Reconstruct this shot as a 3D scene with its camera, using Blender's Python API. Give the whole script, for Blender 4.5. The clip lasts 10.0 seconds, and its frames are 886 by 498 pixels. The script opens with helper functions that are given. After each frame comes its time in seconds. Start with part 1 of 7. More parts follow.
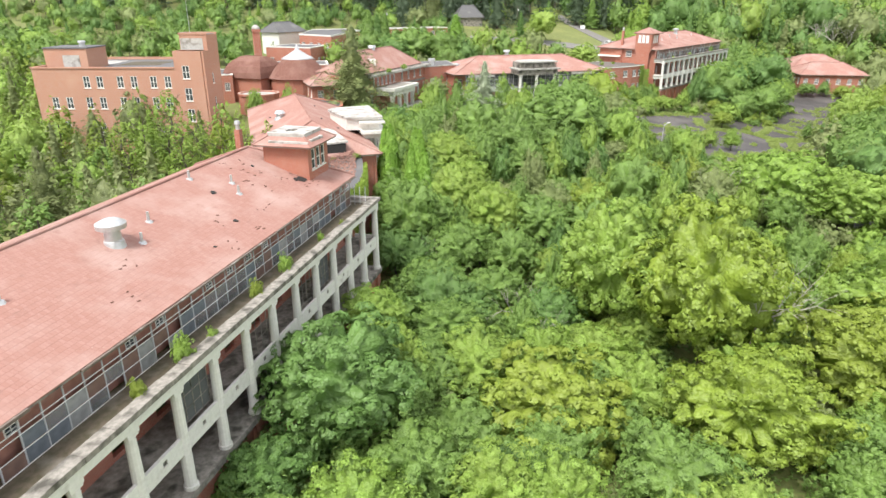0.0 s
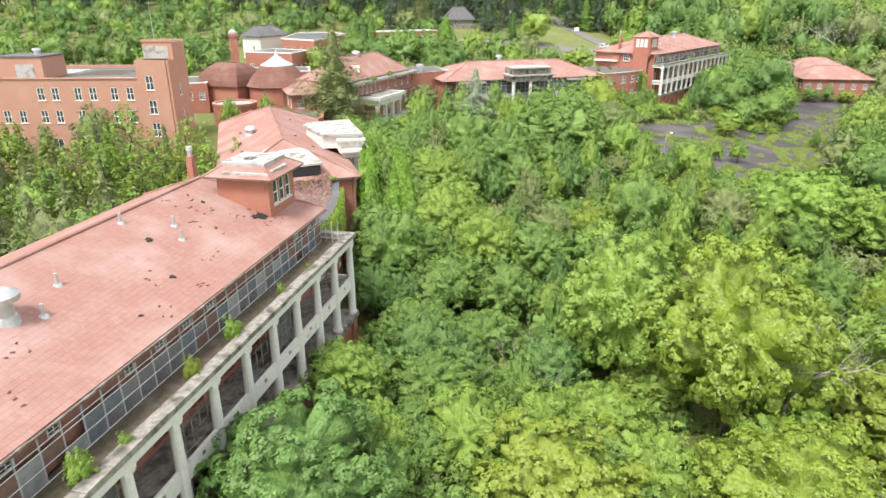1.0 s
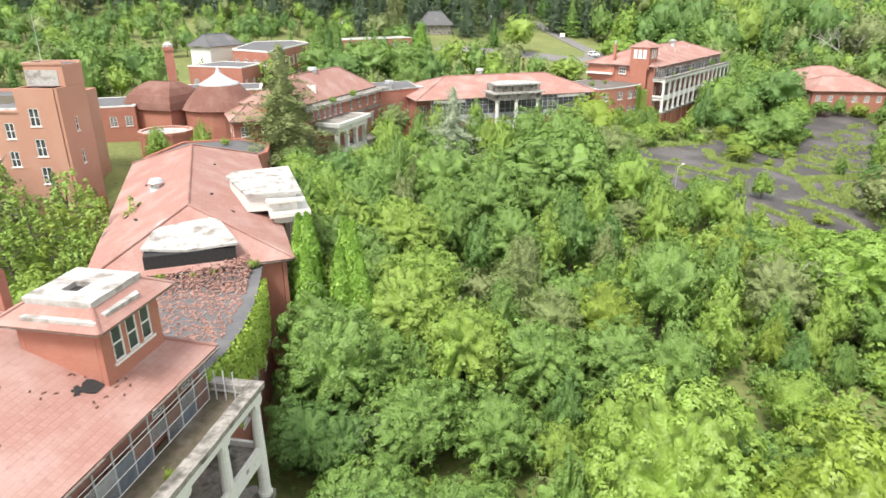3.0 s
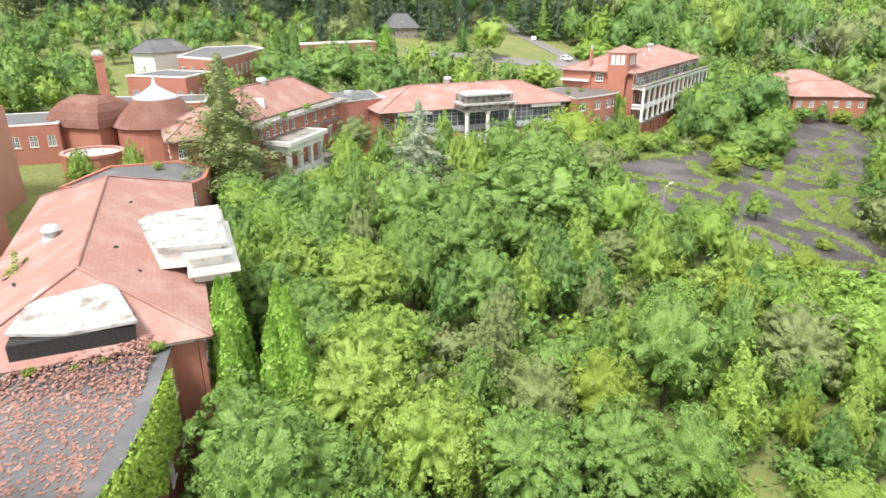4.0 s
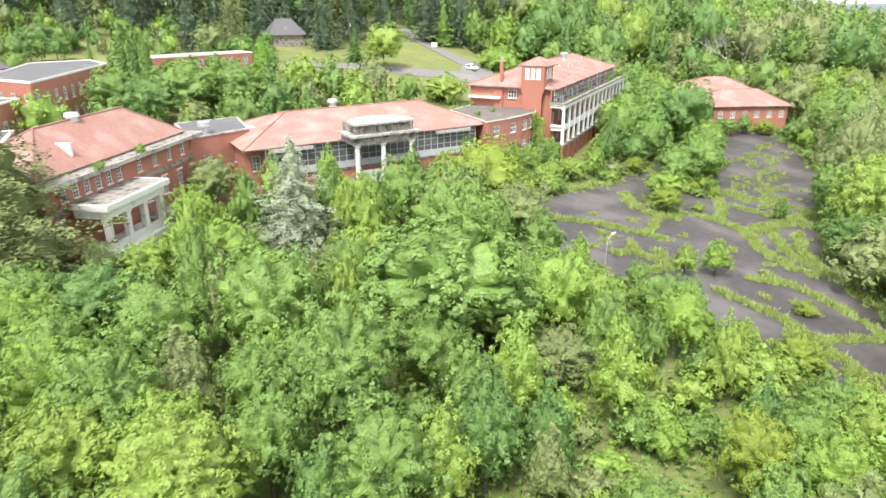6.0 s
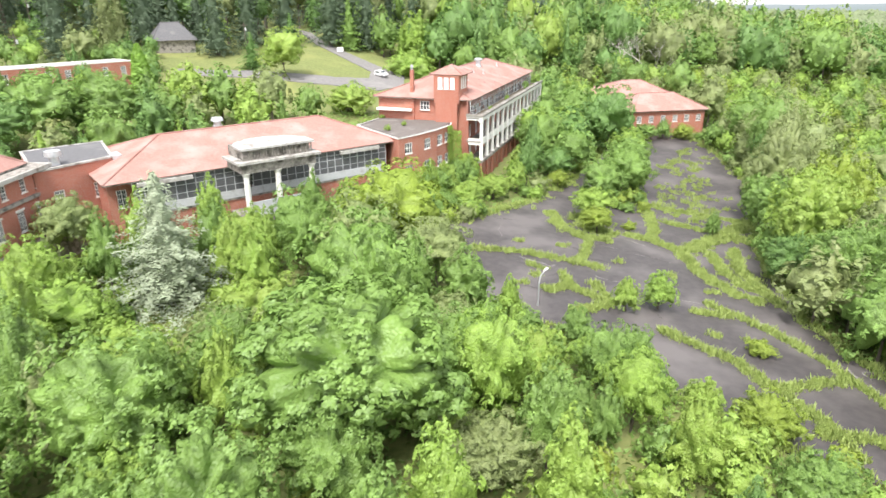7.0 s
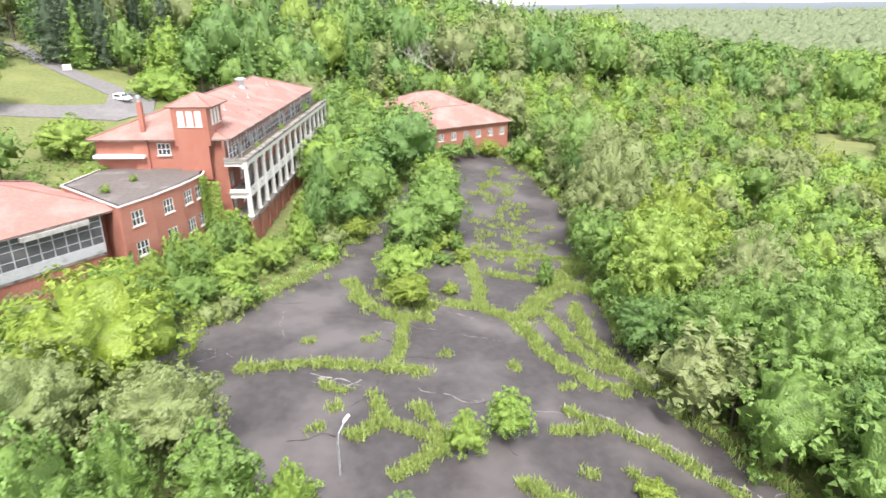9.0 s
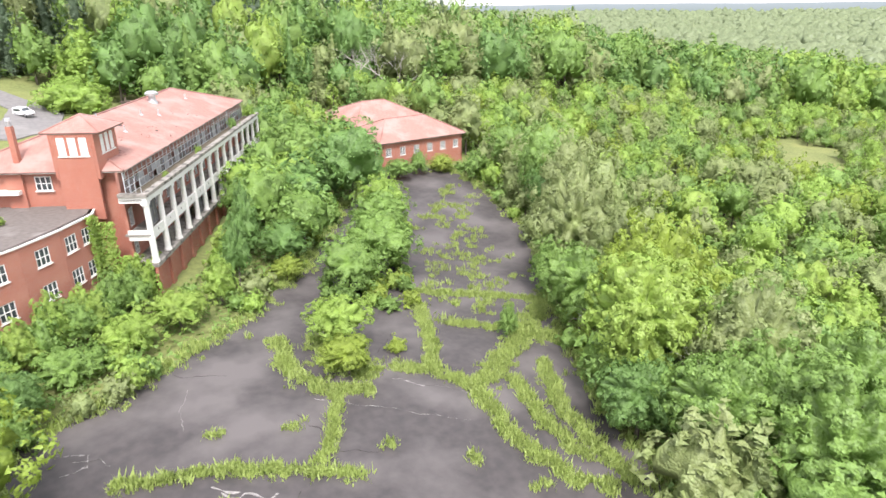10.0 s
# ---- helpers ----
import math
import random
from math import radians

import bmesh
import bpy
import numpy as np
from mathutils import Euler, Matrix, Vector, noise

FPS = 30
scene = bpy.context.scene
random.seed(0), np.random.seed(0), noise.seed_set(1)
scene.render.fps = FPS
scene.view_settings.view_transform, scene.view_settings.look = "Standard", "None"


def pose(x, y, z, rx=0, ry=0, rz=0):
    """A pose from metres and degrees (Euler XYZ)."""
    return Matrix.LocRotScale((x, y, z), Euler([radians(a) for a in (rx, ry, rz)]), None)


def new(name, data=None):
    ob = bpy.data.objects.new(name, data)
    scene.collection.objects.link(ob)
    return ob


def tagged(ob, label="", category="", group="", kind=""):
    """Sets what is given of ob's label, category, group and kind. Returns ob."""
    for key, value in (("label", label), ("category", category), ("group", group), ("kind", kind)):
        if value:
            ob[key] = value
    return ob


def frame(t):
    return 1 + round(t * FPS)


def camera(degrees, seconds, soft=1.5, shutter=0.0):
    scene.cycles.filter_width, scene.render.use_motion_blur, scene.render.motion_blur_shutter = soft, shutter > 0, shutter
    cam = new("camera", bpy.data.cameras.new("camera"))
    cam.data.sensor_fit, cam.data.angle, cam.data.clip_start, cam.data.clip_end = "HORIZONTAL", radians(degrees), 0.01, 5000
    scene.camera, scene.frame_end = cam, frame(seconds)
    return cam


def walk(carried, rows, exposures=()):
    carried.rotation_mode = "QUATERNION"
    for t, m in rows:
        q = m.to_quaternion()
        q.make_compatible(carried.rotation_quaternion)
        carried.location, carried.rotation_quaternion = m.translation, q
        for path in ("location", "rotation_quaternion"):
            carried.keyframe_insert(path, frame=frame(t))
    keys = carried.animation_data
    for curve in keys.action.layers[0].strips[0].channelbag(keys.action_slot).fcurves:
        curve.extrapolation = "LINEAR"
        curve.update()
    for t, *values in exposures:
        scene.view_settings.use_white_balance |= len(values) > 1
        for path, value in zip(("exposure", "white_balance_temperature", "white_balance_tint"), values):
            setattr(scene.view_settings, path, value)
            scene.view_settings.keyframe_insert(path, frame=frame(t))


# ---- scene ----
import collections

cam = camera(69.7, 10.0, 1.5, 0.2)
METRES, EYE, TILT, LEAN, TURN = 125.0, 30.8, -21.4, 0.0, 0.0
ROWS = [
    (0.0, 0.0, 0.0, 0.0, -0.0, -0.0, -0.0),
    (0.5, 0.0029, 0.0334, 0.0149, -0.32, 0.01, 0.15),
    (1.0, 0.0061, 0.0697, 0.0316, -0.64, 0.03, 0.33),
    (1.5, 0.0095, 0.1087, 0.0492, -0.94, 0.04, 0.47),
    (2.0, 0.0132, 0.1497, 0.0678, -1.19, 0.06, 0.61),
    (2.5, 0.0169, 0.1922, 0.0873, -1.45, 0.06, 0.7),
    (4.0, 0.0342, 0.3254, 0.1461, -4.69, 0.01, 2.01),
    (4.5, 0.0428, 0.3716, 0.1661, -5.99, -0.02, 2.51),
    (5.0, 0.0529, 0.418, 0.1856, -8.1, -0.1, 3.37),
    (6.5, 0.098, 0.5573, 0.244, -15.64, -0.68, 6.28),
    (7.0, 0.1193, 0.6023, 0.2626, -19.63, -1.13, 7.77),
    (7.5, 0.1447, 0.6462, 0.2805, -23.67, -1.7, 9.27),
    (8.0, 0.1736, 0.6888, 0.298, -27.99, -2.42, 10.8),
    (8.5, 0.2067, 0.7293, 0.3148, -32.35, -3.25, 12.31),
    (9.0, 0.2433, 0.7671, 0.3308, -36.81, -4.23, 13.74),
    (9.5, 0.2826, 0.8031, 0.3457, -40.54, -5.1, 14.79),
    (10.0, 0.3225, 0.8378, 0.3601, -40.77, -5.17, 14.83),
]
EXPO = 0.57
walk(cam, [(t, pose(0, 0, EYE, TILT, LEAN, TURN) @ pose(METRES * x, METRES * y, METRES * z, 90 + pitch, roll, yaw)) for t, x, y, z, yaw, pitch, roll in ROWS],
     [(0.0, EXPO, 6500, 10), (2.5, EXPO + 0.03, 6500, 10), (5.0, EXPO + 0.22, 6450, 10), (7.0, EXPO + 0.33, 6400, 12), (10.0, EXPO + 0.30, 6300, 16)])

# ---- daylight: a bright overcast sky ----
SUN_EL, SUN_AZ = radians(58), radians(215)
world = bpy.data.worlds.new("sky")
scene.world = world
world.use_nodes = True
wn, wl = world.node_tree.nodes, world.node_tree.links
sky = wn.new("ShaderNodeTexSky")
sky.sky_type, sky.sun_disc, sky.sun_elevation, sky.sun_rotation = "NISHITA", False, SUN_EL, SUN_AZ
sky.air_density, sky.dust_density = 1.0, 4.0
skybg = wn["Background"]
skybg.inputs["Strength"].default_value = 0.06
wl.new(sky.outputs["Color"], skybg.inputs["Color"])
cloudbg = wn.new("ShaderNodeBackground")
cloudbg.inputs["Color"].default_value = (1.0, 0.985, 0.945, 1)
cloudbg.inputs["Strength"].default_value = 0.70
wsum = wn.new("ShaderNodeAddShader")
wl.new(skybg.outputs[0], wsum.inputs[0])
wl.new(cloudbg.outputs[0], wsum.inputs[1])
wl.new(wsum.outputs[0], wn["World Output"].inputs["Surface"])
sun = new("sun", bpy.data.lights.new("sun", "SUN"))
sun.data.energy, sun.data.angle, sun.data.color = 2.9, radians(16), (1.0, 0.97, 0.92)
sun.matrix_world = Matrix.Rotation(-SUN_AZ, 4, "Z") @ Matrix.Rotation(-(math.pi / 2 - SUN_EL), 4, "X")

R = random.Random(7)


# ---- materials ----
def node_material(name):
    m = bpy.data.materials.new(name)
    m.use_nodes = True
    return m, m.node_tree.nodes, m.node_tree.links, m.node_tree.nodes["Principled BSDF"]


def noise_mix(n, l, coord, scale, a, b, lo=0.35, hi=0.65, detail=4):
    """A colour between a and b (colours or sockets) by a noise of that scale."""
    tex = n.new("ShaderNodeTexNoise")
    tex.inputs["Scale"].default_value, tex.inputs["Detail"].default_value = scale, detail
    l.new(coord, tex.inputs["Vector"])
    span = n.new("ShaderNodeMapRange")
    span.inputs[1].default_value, span.inputs[2].default_value = lo, hi
    l.new(tex.outputs["Fac"], span.inputs[0])
    mix = n.new("ShaderNodeMix")
    mix.data_type = "RGBA"
    l.new(span.outputs[0], mix.inputs["Factor"])
    for socket, v in ((mix.inputs["A"], a), (mix.inputs["B"], b)):
        if isinstance(v, tuple):
            socket.default_value = (*v, 1)
        else:
            l.new(v, socket)
    return mix.outputs["Result"], tex.outputs["Fac"]


def surface(name, a, b, stain, fine=6.0, coarse=0.35, rough=0.85, bump=0.3, metal=0.0, stain_at=(0.56, 0.75)):
    """A weathered surface: fine grain between a and b, with coarse stains."""
    m, n, l, p = node_material(name)
    co = n.new("ShaderNodeTexCoord").outputs["Object"]
    c, _ = noise_mix(n, l, co, fine, a, b)
    c, _ = noise_mix(n, l, co, coarse, c, stain, *stain_at, detail=8)
    l.new(c, p.inputs["Base Color"])
    p.inputs["Roughness"].default_value, p.inputs["Metallic"].default_value = rough, metal
    if bump:
        tex = n.new("ShaderNodeTexNoise")
        tex.inputs["Scale"].default_value, tex.inputs["Detail"].default_value = fine * 3, 5
        l.new(co, tex.inputs["Vector"])
        bp = n.new("ShaderNodeBump")
        bp.inputs["Strength"].default_value, bp.inputs["Distance"].default_value = bump, 0.03
        l.new(tex.outputs["Fac"], bp.inputs["Height"])
        l.new(bp.outputs[0], p.inputs["Normal"])
    return m


def masonry(name, a, b, mortar, stain, row=0.075, width=0.22):
    """Brickwork in courses, with weather stains."""
    m, n, l, p = node_material(name)
    co = n.new("ShaderNodeTexCoord").outputs["Object"]
    sep = n.new("ShaderNodeSeparateXYZ")
    l.new(co, sep.inputs[0])
    add = n.new("ShaderNodeMath")
    l.new(sep.outputs[0], add.inputs[0])
    l.new(sep.outputs[1], add.inputs[1])
    comb = n.new("ShaderNodeCombineXYZ")
    l.new(add.outputs[0], comb.inputs[0])
    l.new(sep.outputs[2], comb.inputs[1])
    br = n.new("ShaderNodeTexBrick")
    br.inputs["Scale"].default_value = 1.0
    br.inputs["Brick Width"].default_value, br.inputs["Row Height"].default_value = width, row
    br.inputs["Mortar Size"].default_value = 0.006
    br.inputs["Color1"].default_value, br.inputs["Color2"].default_value, br.inputs["Mortar"].default_value = (*a, 1), (*b, 1), (*mortar, 1)
    l.new(comb.outputs[0], br.inputs["Vector"])
    c, _ = noise_mix(n, l, co, 0.3, br.outputs["Color"], stain, 0.5, 0.85, 8)
    c, _ = noise_mix(n, l, co, 2.2, c, tuple(0.75 * v for v in a), 0.6, 0.9, 6)
    l.new(c, p.inputs["Base Color"])
    p.inputs["Roughness"].default_value = 0.9
    bp = n.new("ShaderNodeBump")
    bp.inputs["Strength"].default_value, bp.inputs["Distance"].default_value = 0.4, 0.01
    l.new(br.outputs["Fac"], bp.inputs["Height"])
    bp.invert = True
    l.new(bp.outputs[0], p.inputs["Normal"])
    return m


def roof_tile(name, a, b, pale, dark):
    """Clay tiles: ribs and courses in the roof's own u (along the eave) and v (up the slope), in metres."""
    m, n, l, p = node_material(name)
    uv = n.new("ShaderNodeUVMap").outputs[0]
    co = n.new("ShaderNodeTexCoord").outputs["Object"]
    br = n.new("ShaderNodeTexBrick")
    br.offset = 0.5
    br.inputs["Scale"].default_value = 1.0
    br.inputs["Brick Width"].default_value, br.inputs["Row Height"].default_value = 0.25, 0.38
    br.inputs["Mortar Size"].default_value, br.inputs["Mortar Smooth"].default_value = 0.028, 1.0
    br.inputs["Color1"].default_value, br.inputs["Color2"].default_value = (*a, 1), (*b, 1)
    br.inputs["Mortar"].default_value = (*dark, 1)
    l.new(uv, br.inputs["Vector"])
    c, _ = noise_mix(n, l, co, 0.28, br.outputs["Color"], pale, 0.45, 0.8, 8)
    c, _ = noise_mix(n, l, co, 1.7, c, tuple(0.8 * v for v in a), 0.58, 0.8, 6)
    c, _ = noise_mix(n, l, co, 9.0, c, pale, 0.66, 0.8, 3)
    l.new(c, p.inputs["Base Color"])
    p.inputs["Roughness"].default_value = 0.95
    p.inputs["Specular IOR Level"].default_value = 0.2
    bp = n.new("ShaderNodeBump")
    bp.inputs["Strength"].default_value, bp.inputs["Distance"].default_value = 0.35, 0.03
    bp.invert = True
    l.new(br.outputs["Fac"], bp.inputs["Height"])
    l.new(bp.outputs[0], p.inputs["Normal"])
    return m


def foliage(name, a, b, c2, cell=5.0):
    """Leaves from a to b in small cells, whole trees drifting towards c2; some light passes through them."""
    a, b, c2 = (tuple(u * v for u, v in zip((0.86, 0.84, 0.92), k)) for k in (a, b, c2))
    m, n, l, p = node_material(name)
    n.remove(p)
    geo, info = n.new("ShaderNodeNewGeometry"), n.new("ShaderNodeObjectInfo")
    co = n.new("ShaderNodeTexCoord").outputs["Object"]
    vor = n.new("ShaderNodeTexVoronoi")
    vor.inputs["Scale"].default_value = cell
    l.new(co, vor.inputs["Vector"])
    soft = n.new("ShaderNodeTexNoise")
    soft.inputs["Scale"].default_value, soft.inputs["Detail"].default_value = 0.28 * cell, 3
    l.new(co, soft.inputs["Vector"])
    both_random = n.new("ShaderNodeMath")
    both_random.operation = "MULTIPLY_ADD"
    both_random.inputs[1].default_value = 0.5
    l.new(geo.outputs["Random Per Island"], both_random.inputs[0])
    half = n.new("ShaderNodeMath")
    half.operation = "MULTIPLY"
    half.inputs[1].default_value = 0.33
    sep = n.new("ShaderNodeSeparateColor")
    l.new(vor.outputs["Color"], sep.inputs[0])
    blend = n.new("ShaderNodeMath")
    l.new(soft.outputs["Fac"], blend.inputs[0])
    l.new(sep.outputs[0], blend.inputs[1])
    l.new(blend.outputs[0], half.inputs[0])
    l.new(half.outputs[0], both_random.inputs[2])
    mix = n.new("ShaderNodeMix")
    mix.data_type = "RGBA"
    mix.inputs["A"].default_value, mix.inputs["B"].default_value = (*(0.70 * v for v in a), 1), (*(1.20 * v for v in b), 1)
    l.new(both_random.outputs[0], mix.inputs["Factor"])
    mix2 = n.new("ShaderNodeMix")
    mix2.data_type = "RGBA"
    mul = n.new("ShaderNodeMath")
    mul.operation = "MULTIPLY"
    mul.inputs[1].default_value = 0.9
    tone = n.new("ShaderNodeAttribute")
    tone.attribute_name = "tone"
    each = n.new("ShaderNodeMath")
    l.new(info.outputs["Random"], each.inputs[0])
    l.new(tone.outputs["Fac"], each.inputs[1])
    whole = n.new("ShaderNodeMath")
    whole.operation = "FRACT"
    l.new(each.outputs[0], whole.inputs[0])
    l.new(whole.outputs[0], mul.inputs[0])
    l.new(mul.outputs[0], mix2.inputs["Factor"])
    l.new(mix.outputs["Result"], mix2.inputs["A"])
    mix2.inputs["B"].default_value = (*c2, 1)
    col, _ = noise_mix(n, l, co, 0.5, mix2.outputs["Result"], tuple(1.2 * v for v in b), 0.48, 0.8, 3)
    bump = n.new("ShaderNodeBump")
    bump.inputs["Strength"].default_value, bump.inputs["Distance"].default_value = 0.6, 0.8 / cell
    bump.invert = True
    l.new(vor.outputs["Distance"], bump.inputs["Height"])
    dif, tra = n.new("ShaderNodeBsdfDiffuse"), n.new("ShaderNodeBsdfTranslucent")
    both = n.new("ShaderNodeMixShader")
    both.inputs[0].default_value = 0.16
    for s in (dif, tra):
        l.new(col, s.inputs["Color"])
        l.new(bump.outputs[0], s.inputs["Normal"])
    l.new(dif.outputs[0], both.inputs[1])
    l.new(tra.outputs[0], both.inputs[2])
    gloss = n.new("ShaderNodeBsdfGlossy")
    gloss.inputs["Roughness"].default_value = 0.5
    gloss.inputs["Color"].default_value = (0.9, 0.95, 0.9, 1)
    l.new(bump.outputs[0], gloss.inputs["Normal"])
    out = n.new("ShaderNodeMixShader")
    out.inputs[0].default_value = 0.04
    l.new(both.outputs[0], out.inputs[1])
    l.new(gloss.outputs[0], out.inputs[2])
    l.new(out.outputs[0], n["Material Output"].inputs["Surface"])
    return m


TILE = roof_tile("clay_tile", (0.382, 0.220, 0.188), (0.348, 0.190, 0.158), (0.45, 0.320, 0.287), (0.312, 0.170, 0.142))
TILE_OLD = roof_tile("weathered_clay_tile", (0.225, 0.115, 0.092), (0.19, 0.096, 0.076), (0.29, 0.175, 0.145), (0.125, 0.06, 0.045))
BRICK = masonry("red_brick", (0.43, 0.155, 0.10), (0.36, 0.12, 0.08), (0.42, 0.30, 0.25), (0.48, 0.24, 0.17))
BRICK_PALE = masonry("pale_red_brick", (0.50, 0.255, 0.175), (0.46, 0.225, 0.15), (0.48, 0.36, 0.30), (0.54, 0.33, 0.24))
WHITE = surface("peeling_white_paint", (0.78, 0.77, 0.73), (0.70, 0.69, 0.65), (0.46, 0.43, 0.38), 4.0, 0.9, 0.8, 0.2, stain_at=(0.6, 0.78))
GREYWHITE = surface("weathered_grey_white_paint", (0.50, 0.49, 0.46), (0.37, 0.36, 0.335), (0.19, 0.175, 0.15), 3.0, 0.9, 0.9, 0.3, stain_at=(0.48, 0.68))
CONCRETE = surface("stained_concrete", (0.36, 0.335, 0.30), (0.23, 0.215, 0.19), (0.085, 0.080, 0.068), 3.5, 1.0, 0.95, stain_at=(0.48, 0.66))
TAR = surface("grey_roofing_felt", (0.135, 0.135, 0.14), (0.11, 0.11, 0.115), (0.20, 0.195, 0.19), 2.0, 0.25, 0.75)
DECK = surface("exposed_white_roof_deck", (0.50, 0.49, 0.47), (0.40, 0.39, 0.37), (0.22, 0.195, 0.17), 3.5, 0.9, 0.85, stain_at=(0.50, 0.68))
RUSTED = surface("rusty_sheet", (0.20, 0.16, 0.13), (0.13, 0.10, 0.085), (0.34, 0.32, 0.30), 3.0, 1.1, 0.8)
FELT_BROWN = surface("brown_roofing_felt", (0.165, 0.145, 0.13), (0.125, 0.11, 0.10), (0.23, 0.215, 0.20), 2.0, 0.35, 0.85)
# near-black stand-in for shade inside openings; also on the pavilion's slipped tiles
DARK = surface("painted_dark", (0.03, 0.03, 0.03), (0.02, 0.02, 0.02), (0.04, 0.035, 0.03))
RUSTY = surface("red_brown_plaster", (0.34, 0.165, 0.125), (0.27, 0.13, 0.10), (0.40, 0.30, 0.25), 2.0, 0.4)
METAL = surface("galvanised_metal", (0.62, 0.64, 0.66), (0.52, 0.54, 0.56), (0.42, 0.42, 0.40), 3.0, 0.7, 0.45, 0.1, 0.6)
GREYPAINT = surface("grey_frame_paint", (0.52, 0.54, 0.55), (0.44, 0.46, 0.47), (0.30, 0.30, 0.29), 5.0, 0.8, 0.6, 0.1)
ASPHALT = surface("cracked_asphalt", (0.074, 0.065, 0.064), (0.052, 0.047, 0.047), (0.125, 0.113, 0.110), 1.1, 0.13, 0.62, 0.25, stain_at=(0.46, 0.64))
ROADWAY = surface("worn_road", (0.21, 0.20, 0.195), (0.17, 0.163, 0.16), (0.27, 0.26, 0.245), 1.2, 0.1, 0.85, 0.15)
BARK = surface("grey_bark", (0.15, 0.125, 0.10), (0.10, 0.085, 0.07), (0.20, 0.18, 0.155), 8.0, 1.2, 0.95)
DEADWOOD = surface("bleached_dead_wood", (0.46, 0.43, 0.39), (0.36, 0.33, 0.30), (0.28, 0.26, 0.24), 8.0, 1.2, 0.95)
SCREEN = surface("dark_insect_screen", (0.105, 0.11, 0.115), (0.085, 0.09, 0.095), (0.16, 0.16, 0.155), 2.0, 0.5, 0.6, 0.0)
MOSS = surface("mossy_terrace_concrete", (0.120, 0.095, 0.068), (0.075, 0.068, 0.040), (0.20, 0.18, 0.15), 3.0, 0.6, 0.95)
WHITEPAINT = surface("white_window_paint", (0.80, 0.80, 0.78), (0.74, 0.74, 0.72), (0.60, 0.58, 0.54), 5.0, 0.8, 0.6, 0.05)
CARPAINT = surface("white_car_paint", (0.80, 0.80, 0.80), (0.79, 0.79, 0.79), (0.78, 0.78, 0.78), 5.0, 0.5, 0.25, 0.0)
RUBBER = surface("black_rubber", (0.03, 0.03, 0.03), (0.025, 0.025, 0.025), (0.04, 0.04, 0.04))
GLASS, gn, gl, gp = node_material("window_glass")
gp.inputs["Base Color"].default_value = (0.045, 0.055, 0.06, 1)
gp.inputs["Roughness"].default_value = 0.08
gco = gn.new("ShaderNodeTexCoord").outputs["Object"]
gcol, _ = noise_mix(gn, gl, gco, 0.7, (0.04, 0.05, 0.055), (0.10, 0.115, 0.12))
gl.new(gcol, gp.inputs["Base Color"])
PANE, gn, gl, gp = node_material("dusty_porch_glass")
gco = gn.new("ShaderNodeTexCoord").outputs["Object"]
gcol, _ = noise_mix(gn, gl, gco, 0.6, (0.14, 0.155, 0.165), (0.34, 0.36, 0.37))
gl.new(gcol, gp.inputs["Base Color"])
gp.inputs["Roughness"].default_value = 0.25
gp.inputs["Alpha"].default_value = 0.42
SHEETS = [PANE, PANE] + [surface(f"{nm}_glazing_sheet", a, b, c, 2.0, 0.7, 0.45, 0.05) for nm, a, b, c in (
    ("brown", (0.20, 0.125, 0.10), (0.15, 0.095, 0.08), (0.26, 0.20, 0.17)), ("slate", (0.15, 0.175, 0.20), (0.11, 0.13, 0.15), (0.22, 0.24, 0.25)), ("grey", (0.30, 0.31, 0.31), (0.22, 0.23, 0.23), (0.40, 0.40, 0.38)))]
LEAF = {
    "mid": foliage("leaves_mid_green", (0.126, 0.242, 0.044), (0.229, 0.382, 0.074), (0.190, 0.322, 0.066)),
    "fresh": foliage("leaves_fresh_green", (0.179, 0.322, 0.047), (0.296, 0.469, 0.073), (0.304, 0.433, 0.073)),
    "lime": foliage("leaves_lime", (0.185, 0.288, 0.031), (0.288, 0.406, 0.049), (0.291, 0.383, 0.051)),
    "dark": foliage("leaves_dark_green", (0.104, 0.215, 0.046), (0.172, 0.325, 0.072), (0.150, 0.275, 0.062)),
    "dull": foliage("leaves_dull_green", (0.175, 0.252, 0.074), (0.272, 0.352, 0.110), (0.272, 0.332, 0.116)),
    "needle": foliage("needles_olive", (0.160, 0.215, 0.068), (0.256, 0.312, 0.105), (0.222, 0.270, 0.096)),
    "pine": foliage("needles_blackish_green", (0.077, 0.127, 0.065), (0.130, 0.193, 0.099), (0.104, 0.159, 0.083)),
    "blue": foliage("needles_blue_green", (0.300, 0.372, 0.225), (0.450, 0.530, 0.335), (0.390, 0.465, 0.290)),
    "cedar": foliage("cedar_sprays", (0.198, 0.390, 0.046), (0.299, 0.525, 0.073), (0.254, 0.451, 0.061)),
    "ivy": foliage("ivy_leaves", (0.266, 0.427, 0.047), (0.390, 0.549, 0.073), (0.333, 0.482, 0.065)),
    "grass": foliage("grass_blades", (0.270, 0.400, 0.085), (0.400, 0.520, 0.135), (0.420, 0.495, 0.145)),
    # distance haze is put into these leaves: paler and greyer than the near ones
    "plain": foliage("hazed_plain_leaves", (0.160, 0.220, 0.098), (0.250, 0.310, 0.145), (0.205, 0.265, 0.125), 0.12),
}
GROUND, gn, gl, gp = node_material("meadow_and_leaf_litter")
gco = gn.new("ShaderNodeTexCoord").outputs["Object"]
gcol, _ = noise_mix(gn, gl, gco, 1.6, (0.128, 0.158, 0.048), (0.192, 0.216, 0.070))
gcol, _ = noise_mix(gn, gl, gco, 0.09, gcol, (0.235, 0.250, 0.082), 0.5, 0.75, 6)
gcol, _ = noise_mix(gn, gl, gco, 0.35, gcol, (0.10, 0.085, 0.05), 0.62, 0.85, 6)
gl.new(gcol, gp.inputs["Base Color"])
